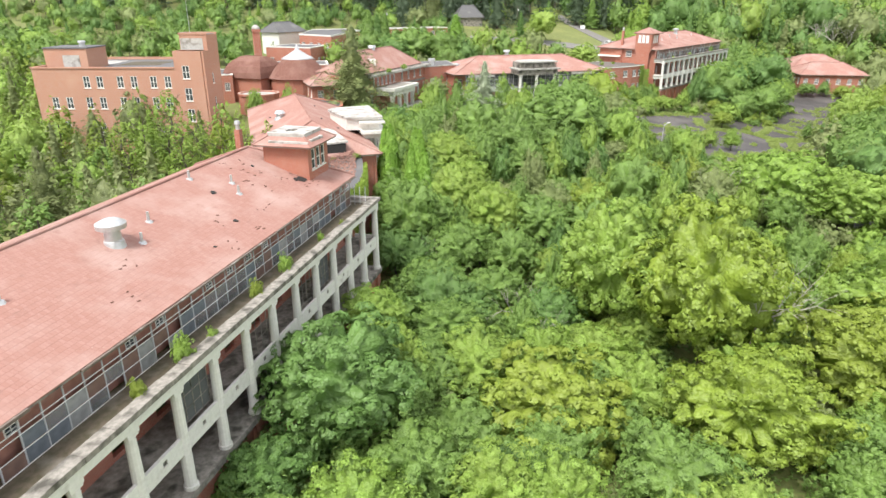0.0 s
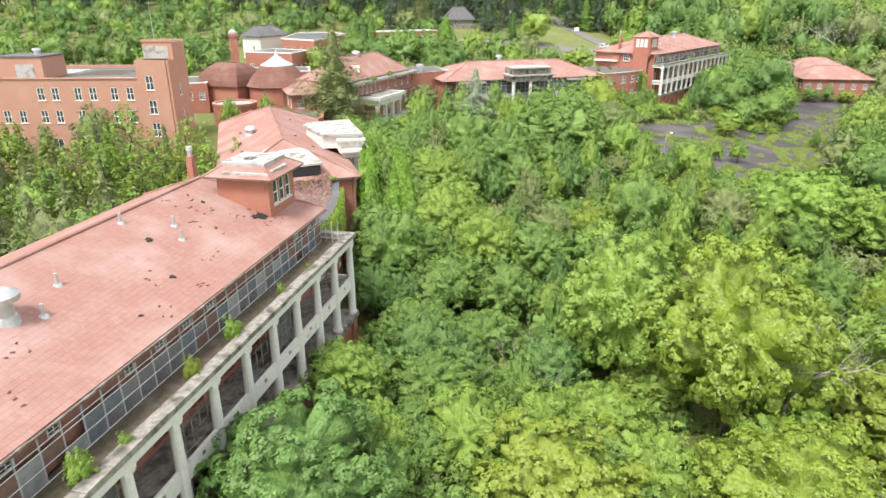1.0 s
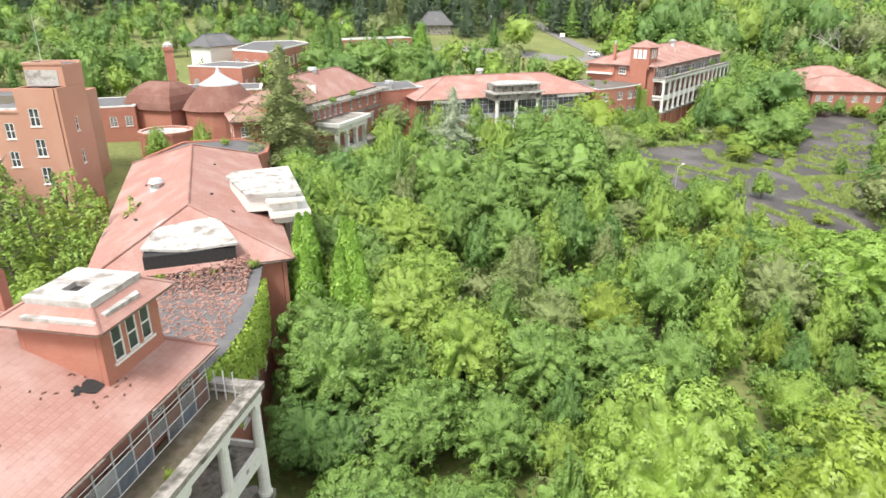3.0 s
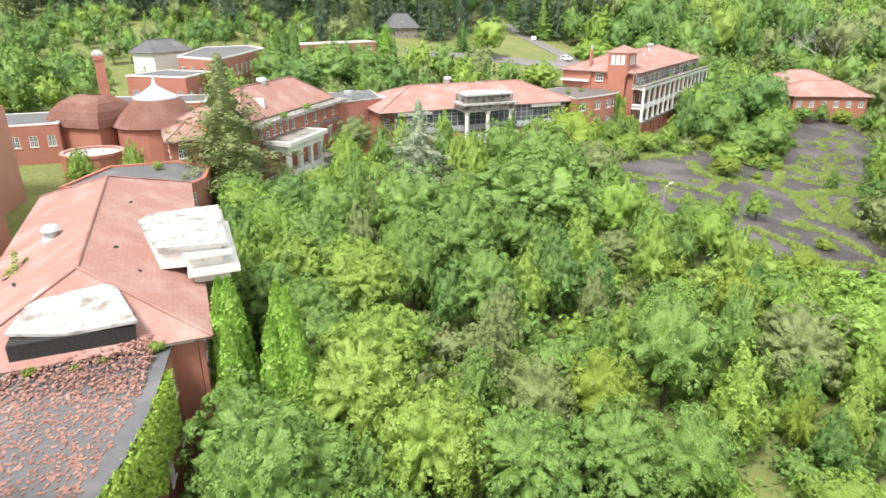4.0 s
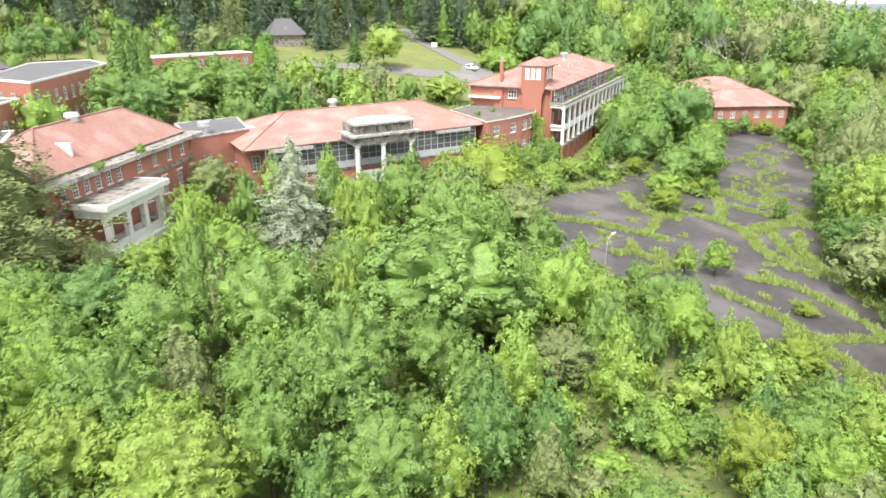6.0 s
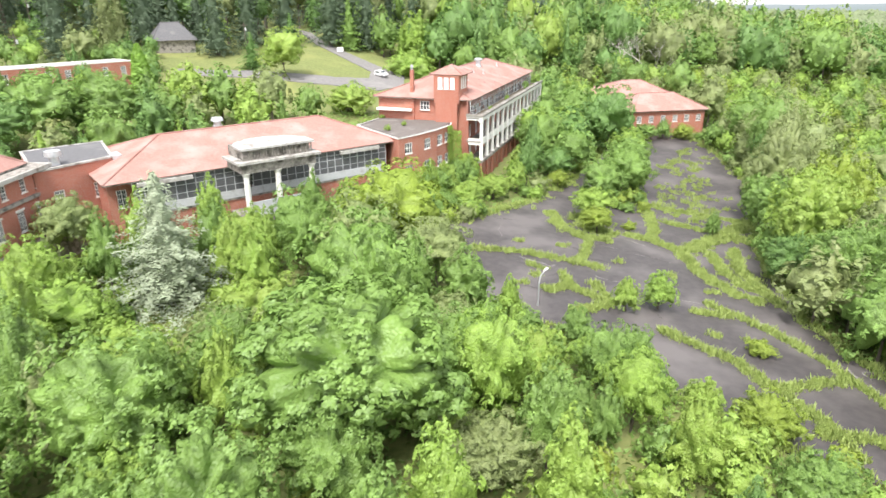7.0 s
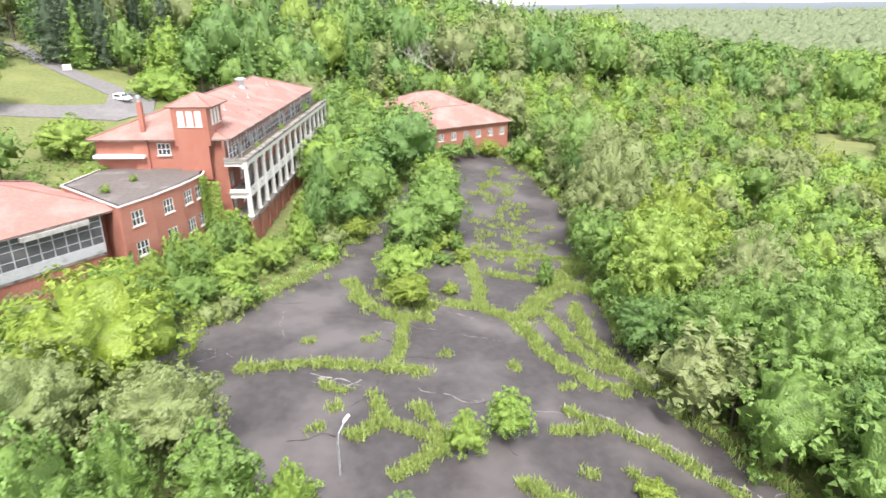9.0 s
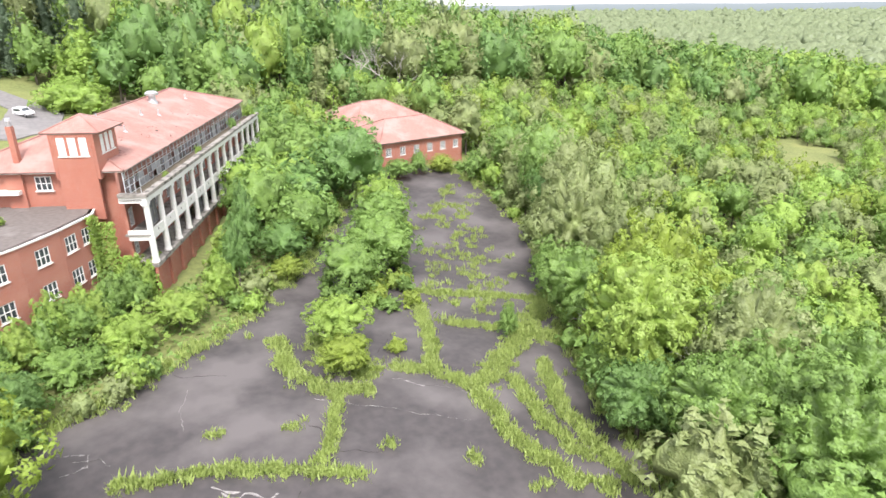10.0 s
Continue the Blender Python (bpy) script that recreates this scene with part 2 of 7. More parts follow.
gp.inputs["Roughness"].default_value = 0.95


# ---- building helpers ----
def smooth(a, b, v):
    t = min(1.0, max(0.0, (v - a) / (b - a)))
    return t * t * (3 - 2 * t)


def ground_z(x, y):
    """Height of the land: a lot that falls to the east, a hill to the north, a valley far to the east."""
    z = 1.05 - 0.1 * (min(max(x, 50), 112) - 60) + 0.03 * (min(max(y, 20), 330) - 150)
    z += 0.11 * max(0.0, min(y, 330) - 178) * (1 - smooth(150, 420, x))
    z += 3.2 * smooth(-10, -60, x) * smooth(60, 110, y) + 2.5 * smooth(20, -30, x) * smooth(100, 160, y)
    z -= 26 * smooth(120, 700, x) + 10 * smooth(400, 900, y) * smooth(-200, 200, x)
    z -= 3.5 * smooth(105, 50, y) * smooth(-12, 6, x)
    z += 10 * smooth(330, 420, y) * (1 - smooth(60, 260, x)) + 22 * smooth(1100, 3600, math.hypot(x - 40, y - 90))
    return z


def mesh_object(name, bm, material, parent=None, label=""):
    bmesh.ops.recalc_face_normals(bm, faces=bm.faces)
    me = bpy.data.meshes.new(name)
    bm.to_mesh(me)
    bm.free()
    me.materials.append(material)
    ob = new(name, me)
    ob.parent = parent
    return tagged(ob, label)


part = mesh_object


def thing(name, m, label, category, group="", kind=""):
    ob = new(name)
    ob.empty_display_size = 0.2
    ob.matrix_world = m
    return tagged(ob, label, category, group, kind)


def box(bm, x0, x1, y0, y1, z0, z1):
    x0, x1, y0, y1 = min(x0, x1), max(x0, x1), min(y0, y1), max(y0, y1)
    v = [bm.verts.new(p) for p in ((x0, y0, z0), (x1, y0, z0), (x1, y1, z0), (x0, y1, z0), (x0, y0, z1), (x1, y0, z1), (x1, y1, z1), (x0, y1, z1))]
    for f in ((0, 3, 2, 1), (4, 5, 6, 7), (0, 1, 5, 4), (1, 2, 6, 5), (2, 3, 7, 6), (3, 0, 4, 7)):
        bm.faces.new([v[i] for i in f])
    return bm


def boxed(*args):
    return box(bmesh.new(), *args)


def prism(bm, poly, z0, z1):
    lo, hi = [bm.verts.new((x, y, z0)) for x, y in poly], [bm.verts.new((x, y, z1)) for x, y in poly]
    bm.faces.new(lo[::-1])
    bm.faces.new(hi)
    for i in range(len(poly)):
        j = (i + 1) % len(poly)
        bm.faces.new((lo[i], lo[j], hi[j], hi[i]))
    return bm


def tube(bm, points, radii, sides=7):
    """A tapered tube through points."""
    rings = []
    for i, p in enumerate(points):
        a, b = Vector(points[max(i - 1, 0)]), Vector(points[min(i + 1, len(points) - 1)])
        q = (b - a).to_track_quat("Z", "X")
        rings.append([bm.verts.new(Vector(p) + q @ Vector((radii[i] * math.cos(k * math.tau / sides), radii[i] * math.sin(k * math.tau / sides), 0))) for k in range(sides)])
    for r, s in zip(rings, rings[1:]):
        for k in range(sides):
            bm.faces.new((r[k], r[(k + 1) % sides], s[(k + 1) % sides], s[k]))
    bm.faces.new(rings[0][::-1])
    bm.faces.new(rings[-1])
    return bm


def slope(bm, p0, p1, q1, q0, course=0.38, rise=0.014):
    """Tiled courses from the eave p0-p1 up to q0-q1, with u and v in metres."""
    uv = bm.loops.layers.uv.verify()
    p0, p1, q0, q1 = Vector(p0), Vector(p1), Vector(q0), Vector(q1)
    along = (p1 - p0).normalized()
    up = ((q0 + q1) / 2 - (p0 + p1) / 2)
    up = (up - along * up.dot(along))
    length = up.length
    up.normalize()
    nrm = along.cross(up)
    if nrm.z < 0:
        nrm = -nrm
    count = max(1, round(length / course))

    def face(points):
        f = bm.faces.new([bm.verts.new(p) for p in points])
        for loop, p in zip(f.loops, points):
            loop[uv].uv = ((p - p0).dot(along), (p - p0).dot(up) + 0.01)
        return f

    for k in range(count):
        t, s = k / count, (k + 1) / count
        a, b, c, d = p0.lerp(q0, t), p1.lerp(q1, t), p1.lerp(q1, s), p0.lerp(q0, s)
        face([a + nrm * rise, b + nrm * rise, c + nrm * 0.01, d + nrm * 0.01][: 4 if (c - d).length > 0.01 else 3])
        face([a + nrm * (0.01 if k else -0.10), b + nrm * (0.01 if k else -0.10), b + nrm * rise, a + nrm * rise])
    return bm


def flat_mesh(name, bm, material, parent=None, label=""):
    """Like part, but keeps the faces as they were wound."""
    me = bpy.data.meshes.new(name)
    bm.to_mesh(me)
    bm.free()
    me.materials.append(material)
    ob = new(name, me)
    ob.parent = parent
    return tagged(ob, label)


def hip_roof(parent, x0, x1, y0, y1, ze, zr, r0, r1, yr=None, tile=None, caps=True, name="roof"):
    """A hipped roof over a rectangle, with its ridge from r0 to r1 in x at yr; soffit and ridge caps."""
    tile = tile or TILE
    yr = (y0 + y1) / 2 if yr is None else yr
    bm = bmesh.new()
    A, B, C, D = (x0, y0, ze), (x1, y0, ze), (x1, y1, ze), (x0, y1, ze)
    P, Q = (r0, yr, zr), (r1, yr, zr)
    slope(bm, A, B, Q, P)
    slope(bm, C, D, P, Q)
    slope(bm, D, A, P, P)
    slope(bm, B, C, Q, Q)
    roof = flat_mesh(name, bm, tile, parent)
    soffit = part("soffit", boxed(x0 + 0.05, x1 - 0.05, y0 + 0.05, y1 - 0.05, ze - 0.20, ze - 0.06), CONCRETE, roof, "stained thin eaves board")
    if caps:
        for a, b in ((P, Q), (A, P), (D, P), (B, Q), (C, Q)):
            if (Vector(a) - Vector(b)).length > 0.3:
                up = Vector((0, 0, 0.05))
                part("ridge_cap", tube(bmesh.new(), [Vector(a) + up, Vector(b) + up], [0.13, 0.13], 6), tile, roof)
    return roof


def pierced(x0, x1, z0, z1, openings, thick, set_in=0.0):
    """One upright slab with openings through it: (x, z, width, height)."""
    bm = bmesh.new()
    xs = sorted({round(v, 4) for v in (x0, x1, *(o[0] - o[2] / 2 for o in openings), *(o[0] + o[2] / 2 for o in openings))})
    zs = sorted({round(v, 4) for v in (z0, z1, *(o[1] for o in openings), *(o[1] + o[3] for o in openings))})

    def solid(i, k):
        if not (0 <= i < len(xs) - 1 and 0 <= k < len(zs) - 1):
            return False
        x, z = (xs[i] + xs[i + 1]) / 2, (zs[k] + zs[k + 1]) / 2
        return not any(abs(x - o[0]) < o[2] / 2 and o[1] < z < o[1] + o[3] for o in openings)

    made = {}

    def vert(i, y, k):
        if (i, y, k) not in made:
            made[i, y, k] = bm.verts.new((xs[i], set_in + y * thick, zs[k]))
        return made[i, y, k]

    for i in range(len(xs) - 1):
        for k in range(len(zs) - 1):
            if not solid(i, k):
                continue
            for y in (0, 1):
                bm.faces.new([vert(i, y, k), vert(i + 1, y, k), vert(i + 1, y, k + 1), vert(i, y, k + 1)])
            for di, dk, p, q in ((-1, 0, (i, k), (i, k + 1)), (1, 0, (i + 1, k), (i + 1, k + 1)), (0, -1, (i, k), (i + 1, k)), (0, 1, (i, k + 1), (i + 1, k + 1))):
                if not solid(i + di, k + dk):
                    bm.faces.new([vert(p[0], 0, p[1]), vert(q[0], 0, q[1]), vert(q[0], 1, q[1]), vert(p[0], 1, p[1])])
    return bm


WINDOW_CACHE = {}


def window_part(parent, m, w, h, lights=2, bars=3, name="window", glass=None, sill=True):
    """A sash window in a local frame: x across, y inwards, z up, from the middle of its sill."""
    key = (round(w, 2), round(h, 2), lights, bars)
    if key not in WINDOW_CACHE:
        t, cells = 0.09, []
        for i in range(lights):
            for j in range(bars or 1):
                x0, x1 = -w / 2 + (i + j / (bars or 1)) * w / lights, -w / 2 + (i + (j + 1) / (bars or 1)) * w / lights
                x0 += t if i + j == 0 else (0.05 if j == 0 else 0.018)
                x1 -= (t if i == lights - 1 else 0.05) if j == (bars or 1) - 1 else 0.018
                zs = [0, h * 0.25, h / 2, h * 0.75, h] if bars else [0, h / 2, h]
                for z0, z1 in zip(zs, zs[1:]):
                    lo = t if z0 == 0 else (0.04 if z0 == h / 2 else 0.018)
                    hi = t if z1 == h else (0.04 if z1 == h / 2 else 0.018)
                    cells.append(((x0 + x1) / 2, z0 + lo, x1 - x0, z1 - z0 - lo - hi))
        f = pierced(-w / 2, w / 2, 0, h, cells, 0.12, 0.03)
        g = boxed(-w / 2 + 0.05, w / 2 - 0.05, 0.085, 0.10, 0.05, h - 0.05)
        s = boxed(-w / 2 - 0.12, w / 2 + 0.12, -0.10, 0.2, -0.12, -0.005)
        made = []
        for nm, b, mt in (("window", f, WHITEPAINT), ("pane", g, GLASS), ("sill", s, WHITE)):
            me = bpy.data.meshes.new(nm)
            bmesh.ops.recalc_face_normals(b, faces=b.faces)
            b.to_mesh(me)
            b.free()
            me.materials.append(mt)
            made.append(me)
        WINDOW_CACHE[key] = made
    made = WINDOW_CACHE[key]
    win = new(name, made[0])
    win.parent = parent
    win.matrix_local = m
    for nm, me in zip(("pane", "sill"), made[1:]):
        if nm == "sill" and not sill:
            continue
        o = new(nm, me)
        o.parent = win
    return win


def wall_part(parent, x0, x1, z0, z1, openings, m, material, name="wall", thick=0.35, label="", hollow=True):
    """A wall in a local frame (x along, y inwards), with real openings: (x, z, width, height)."""
    ob = part(name, pierced(x0, x1, z0, z1, openings, thick), material, parent, label)
    ob.matrix_local = m
    return ob


# ---- the land ----
def axis_steps(lo, hi, far_lo, far_hi, step):
    near = list(np.arange(lo, hi + 0.1, step))
    out, d = [], step
    v = hi
    while v < far_hi:
        d *= 1.35
        v += d
        out.append(v)
    left, d, v = [], step, lo
    while v > far_lo:
        d *= 1.35
        v -= d
        left.append(v)
    return left[::-1] + near + out


def build_ground():
    xs, ys = axis_steps(-140, 260, -2500, 4300, 5.0), axis_steps(-40, 420, -1500, 4500, 5.0)
    verts = [(x, y, ground_z(x, y) + 0.12 * noise.noise((x * 0.15, y * 0.15, 0))) for y in ys for x in xs]
    w = len(xs)
    faces = [(j * w + i, j * w + i + 1, (j + 1) * w + i + 1, (j + 1) * w + i) for j in range(len(ys) - 1) for i in range(w - 1)]
    me = bpy.data.meshes.new("ground")
    me.from_pydata(verts, [], faces)
    me.materials.append(GROUND)
    for p in me.polygons:
        p.use_smooth = True
    return tagged(new("ground", me), "overgrown grassy ground with patches of dry earth", "ground", kind="structure")


build_ground()

LOT = [(41, 163), (44.3, 166), (50.5, 166.8), (57.3, 170.3), (66, 174.9), (73.8, 180.9), (79, 183.5), (91, 195), (109, 211), (124, 219),
       (131, 207), (128, 194.7), (121, 179), (111, 168.7), (94, 151.6), (86, 141.6), (82, 134.5), (78, 129), (75.3, 120), (74.5, 113),
       (71, 101), (66, 88), (61, 90), (61, 101), (59, 106), (55, 111), (51.5, 120), (48.5, 129), (42.3, 141), (40.5, 152)]


def inside(poly, x, y):
    hit = False
    for (x0, y0), (x1, y1) in zip(poly, poly[1:] + poly[:1]):
        if (y0 > y) != (y1 > y) and x < (x1 - x0) * (y - y0) / (y1 - y0) + x0:
            hit = not hit
    return hit


def edge_distance(poly, x, y, closed=True):
    best = 1e9
    pts = poly + poly[:1] if closed else poly
    for (x0, y0), (x1, y1) in zip(pts, pts[1:]):
        dx, dy = x1 - x0, y1 - y0
        t = max(0, min(1, ((x - x0) * dx + (y - y0) * dy) / (dx * dx + dy * dy)))
        best = min(best, math.hypot(x - x0 - t * dx, y - y0 - t * dy))
    return best


def sheet(name, poly, lift, material, label, category, cell=1.2, ragged=0.5):
    """A paved sheet that follows the land, with a ragged edge and a real thickness at the rim."""
    dense = []
    for (x0, y0), (x1, y1) in zip(poly, poly[1:] + poly[:1]):
        k = max(1, int(math.hypot(x1 - x0, y1 - y0) / cell))
        for i in range(k):
            x, y = x0 + (x1 - x0) * i / k, y0 + (y1 - y0) * i / k
            s = 0.35
            dense.append((x + ragged * noise.noise((x * s, y * s, 1)), y + ragged * noise.noise((x * s, y * s, 5))))
    bm = bmesh.new()
    rim = [bm.verts.new((x, y, 0)) for x, y in dense]
    bm.faces.new(rim)
    xs, ys = [p[0] for p in dense], [p[1] for p in dense]
    for axis, lo, hi in ((0, min(xs), max(xs)), (1, min(ys), max(ys))):
        v = lo + 5
        while v < hi:
            co, no = ((v, 0, 0), (1, 0, 0)) if axis == 0 else ((0, v, 0), (0, 1, 0))
            bmesh.ops.bisect_plane(bm, geom=bm.verts[:] + bm.edges[:] + bm.faces[:], plane_co=co, plane_no=no)
            v += 5
    for v in bm.verts:
        v.co.z = ground_z(v.co.x, v.co.y) + lift
    up = bmesh.ops.extrude_face_region(bm, geom=bm.faces[:])
    for g in up["geom"]:
        if isinstance(g, bmesh.types.BMVert):
            g.co.z -= lift + 0.25
    return tagged(mesh_object(name, bm, material), label, category, kind="structure")


sheet("parking_lot", LOT, 0.22, ASPHALT, "cracked dark asphalt parking lot with weeds in its joints", "parking lot")
ROAD = [(10, 271), (30, 265), (50, 253), (61, 250), (70, 256), (74, 268), (68, 285), (60, 310), (57, 340), (53, 340), (56, 308), (62, 284),
        (65, 272), (62, 263), (52, 262), (32, 272), (12, 277)]
sheet("road", ROAD, 0.22, ROADWAY, "worn pale grey access road up the hill", "road", 2.0, 0.3)


# ---- the long galleried wings ----
def gallery_wing(m, zc, length, r0, end, deck_top, label, ground, vent_at, first=0.4):
    """A three-storey wing. Local x runs along the gallery, y inwards from the cornice's edge, z is the world's."""
    w = thing("hospital_wing", m, label, "building", "galleried hospital wings")
    zb, zm, ze, zr = zc - 8.1, zc - 4.7, zc + 2.3, zc + 5.8
    part("basement_wall", boxed(0.4, length, 0.35, 0.7, ground - 3, zb - 0.5), BRICK, w, "red brick basement wall")
    for k in range(int(length / 3.9)):
        part("basement_pier", boxed(first + 3.9 * k - 0.45, first + 3.9 * k + 0.45, 0.05, 0.35, ground - 3, zb - 0.5), BRICK, w)
    part("gallery_floor", boxed(-0.1, length + 0.1, -0.15, 3.0, zb - 0.5, zb), CONCRETE, w, "stained concrete gallery floor")
    part("gallery_floor", boxed(0, length, 0.2, 3.0, zm - 0.2, zm), CONCRETE, w)
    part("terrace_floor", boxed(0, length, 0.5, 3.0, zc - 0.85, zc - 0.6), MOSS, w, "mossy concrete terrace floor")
    part("entablature", boxed(0, length, 0, 0.5, zc - 1.05, zc - 0.36), WHITE, w, "peeling white plaster beam")
    part("entablature", boxed(0, 0.5, 0.5, 3.0, zc - 1.05, zc - 0.36), WHITE, w)
    x = -0.15
    while x < length:
        step = R.uniform(1.6, 2.4)
        e = R.uniform(-0.03, 0.03)
        part("coping", boxed(x, min(x + step, length + 0.15) - 0.02, -0.22 + e, 0.62 + e, zc - 0.35, zc + R.uniform(-0.04, 0.03)), CONCRETE, w, "blackened broken concrete coping stone")
        x += step
    part("coping", boxed(-0.15, 0.6, 0.64, 3.0, zc - 0.35, zc), CONCRETE, w)
    # columns, parapets and screens, bay by bay
    shaft = tube(bmesh.new(), [(0, 0, 0), (0, 0, 0.25), (0, 0, 0.26), (0, 0, 3.5), (0, 0, 6.65)], [0.46, 0.46, 0.37, 0.35, 0.30], 12)
    cap = box(boxed(-0.44, 0.44, -0.30, 0.44, 6.8, 7.05), -0.37, 0.37, -0.27, 0.37, 6.65, 6.8)
    me_s, me_c = bpy.data.meshes.new("column"), bpy.data.meshes.new("capital")
    for me, b in ((me_s, shaft), (me_c, cap)):
        bmesh.ops.recalc_face_normals(b, faces=b.faces)
        b.to_mesh(me)
        b.free()
        me.materials.append(WHITE)
    bays = int((length - first) / 3.9) + 1
    for k in range(bays):
        col = new("column", me_s)
        col.parent, col.location = w, (first + 3.9 * k, 0.3, zb)
        c = new("capital", me_c)
        c.parent = col
    sc = bmesh.new()
    for i in range(5):
        box(sc, 0.33 + 0.8 * i, 0.37 + 0.8 * i, 0.66, 0.70, 0, 2.7)
    for z in (0.0, 0.9, 1.8, 2.66):
        box(sc, 0.37, 3.53, 0.655, 0.695, z, z + 0.04)
    me_f, me_p = bpy.data.meshes.new("screen_frame"), bpy.data.meshes.new("screen")
    sp = boxed(0.37, 3.53, 0.71, 0.72, 0.02, 2.66)
    for me, b, mt in ((me_f, sc, CONCRETE), (me_p, sp, SCREEN)):
        b.to_mesh(me)
        b.free()
        me.materials.append(mt)
    for k in range(bays - 1):
        x = first + 3.9 * k
        wall_part(w, x + 0.3, x + 3.6, zm - 0.75, zm + 0.42, [(x + 1.95, zm - 0.25, 0.38, 0.38)], pose(0, 0.15, 0), WHITE, "parapet", 0.22)
        for z in (zb + 0.05, zm + 0.45):
            if R.random() < 0.4:
                continue
            f = new("screen_frame", me_f)
            f.parent, f.location = w, (x, 0, z)
            if R.random() < 0.5:
                p = new("screen", me_p)
                p.parent = f
    # the end of the gallery
    wall_part(w, 0.5, 2.7, zm - 0.75, zm + 0.42, [], pose(0.35, 0, 0) @ pose(0, 0, 0, 0, 0, 90), WHITE, "parapet", 0.22)
    # main walls
    opens = [(first + 1.95 + 3.9 * k, z, 1.3, 2.2) for k in range(bays - 1) for z in (zb + 0.3, zm + 0.3)]
    wall_part(w, 1.2, length, zb, zc - 0.86, opens, pose(0, 2.95, 0), BRICK, "wall", 0.35, "red brick wall behind the galleries")
    for o in opens[:: 2 if length > 60 else 1]:
        window_part(w, pose(o[0], 3.0, o[1]), 1.3, 2.2, 2, 2, sill=False)
    slots = [1.9 + 2.7 * k for k in range(int((length - 3) / 2.7))]
    tops = [(s + 0.7, zc + 1.0, 0.85, 1.0) for s in slots if R.random() < 0.4]
    wall_part(w, 1.2, length, zc - 0.6, ze - 0.2, tops, pose(0, 3.1, 0), RUSTY, "upper_wall", 0.3, "brown plaster wall behind the glazed terrace")
    for o in tops:
        window_part(w, pose(o[0], 3.08, o[1]), 0.85, 1.0, 1, 2, sill=False)
    # glazing of the terrace
    nm = int((length - 2) / 1.35)
    mull = bpy.data.meshes.new("mullion")
    mb = boxed(-0.03, 0.03, 2.60, 2.68, -0.6, 2.06)
    mb.to_mesh(mull)
    mb.free()
    mull.materials.append(GREYPAINT)
    for k in range(nm + 1):
        o = new("mullion", mull)
        o.parent, o.location = w, (1.3 + 1.35 * k, 0, zc)
    for z in (zc - 0.58, zc + 0.28, zc + 1.12, zc + 1.42):
        part("glazing_rail", boxed(1.3, 1.3 + 1.35 * nm, 2.575, 2.60, z - 0.02, z + 0.025), WHITEPAINT, w, "thin pale glazing rail")
    for y in (0.9, 1.5, 2.1):
        part("end_post", boxed(1.27, 1.33, y, y + 0.05, zc - 0.6, zc + 1.42), GREYPAINT, w)
    pane_me = []
    for z0, z1 in ((-0.56, 0.25), (0.31, 1.09)):
        for sheet_material in SHEETS:
            b = boxed(0.035, 1.315, 2.63, 2.65, z0, z1)
            me = bpy.data.meshes.new("pane")
            b.to_mesh(me)
            b.free()
            me.materials.append(sheet_material)
            pane_me.append(me)
    for k in range(nm):
        tint = R.choice((0, 0, 1, 2, 2, 3, 3, 4) if deck_top else (0, 1, 4))
        for row in (0, 1):
            if R.random() < 0.9:
                p = new("pane", pane_me[len(SHEETS) * row + (tint if R.random() < 0.7 or not deck_top else R.randrange(len(SHEETS)))])
                p.parent, p.location = w, (1.3 + 1.35 * k, 0, zc)
    # other sides
    part("end_wall", boxed(end + 0.9, end + 1.25, 3.45, 20.6, ground - 3, ze - 0.1), BRICK, w, "red brick end wall")
    part("end_wall", boxed(length - 0.4, length - 0.05, 3.45, 20.6, ground - 3, ze - 0.1), BRICK, w)
    part("rear_wall", boxed(end + 0.9, length, 20.6, 20.95, ground - 3, ze - 0.1), BRICK, w)
    part("end_parapet", boxed(end - 0.2, end + 1.0, 14, 21, zc - 0.2, zc + 0.2), WHITE, w)
    window_part(w, pose(end + 0.74, 11.65, zc + 0.05, 0, 0, -90), 1.75, 1.6, 3, 0)
    part("pilaster", boxed(end + 0.5, end + 0.89, 13.7, 15.6, ground - 3, ze - 0.3), BRICK, w)
    hip_roof(w, end, length - 0.4, 2.4, 21.6, ze, zr, r0, length - 9.5, 12.0)
    x = end
    while x < length - 0.5:
        s = R.uniform(1.5, 4)
        if R.random() < 0.8:
            part("gutter", boxed(x, min(x + s, length - 0.5) - 0.03, 2.24, 2.39, ze - 0.16, ze - 0.02 + R.uniform(-0.05, 0.02)), RUSTED, w, "bent rusty eaves gutter")
        x += s
    # stair tower with its own roof
    cx, cy, hb, ht = 3.9, 7.1, 2.35, 3.1
    zt = zc + 6.6
    # near-black core within the walls: interior shade put into colour
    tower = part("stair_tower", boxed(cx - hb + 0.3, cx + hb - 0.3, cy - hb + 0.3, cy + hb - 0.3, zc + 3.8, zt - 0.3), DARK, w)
    proud = 0.0 if deck_top else 0.65
    faces = {"front": pose(cx, cy - hb, 0), "end": pose(cx - hb - proud, cy, 0, 0, 0, -90), "rear": pose(cx + hb, cy, 0, 0, 0, 90), "back": pose(cx, cy + hb, 0, 0, 0, 180)}
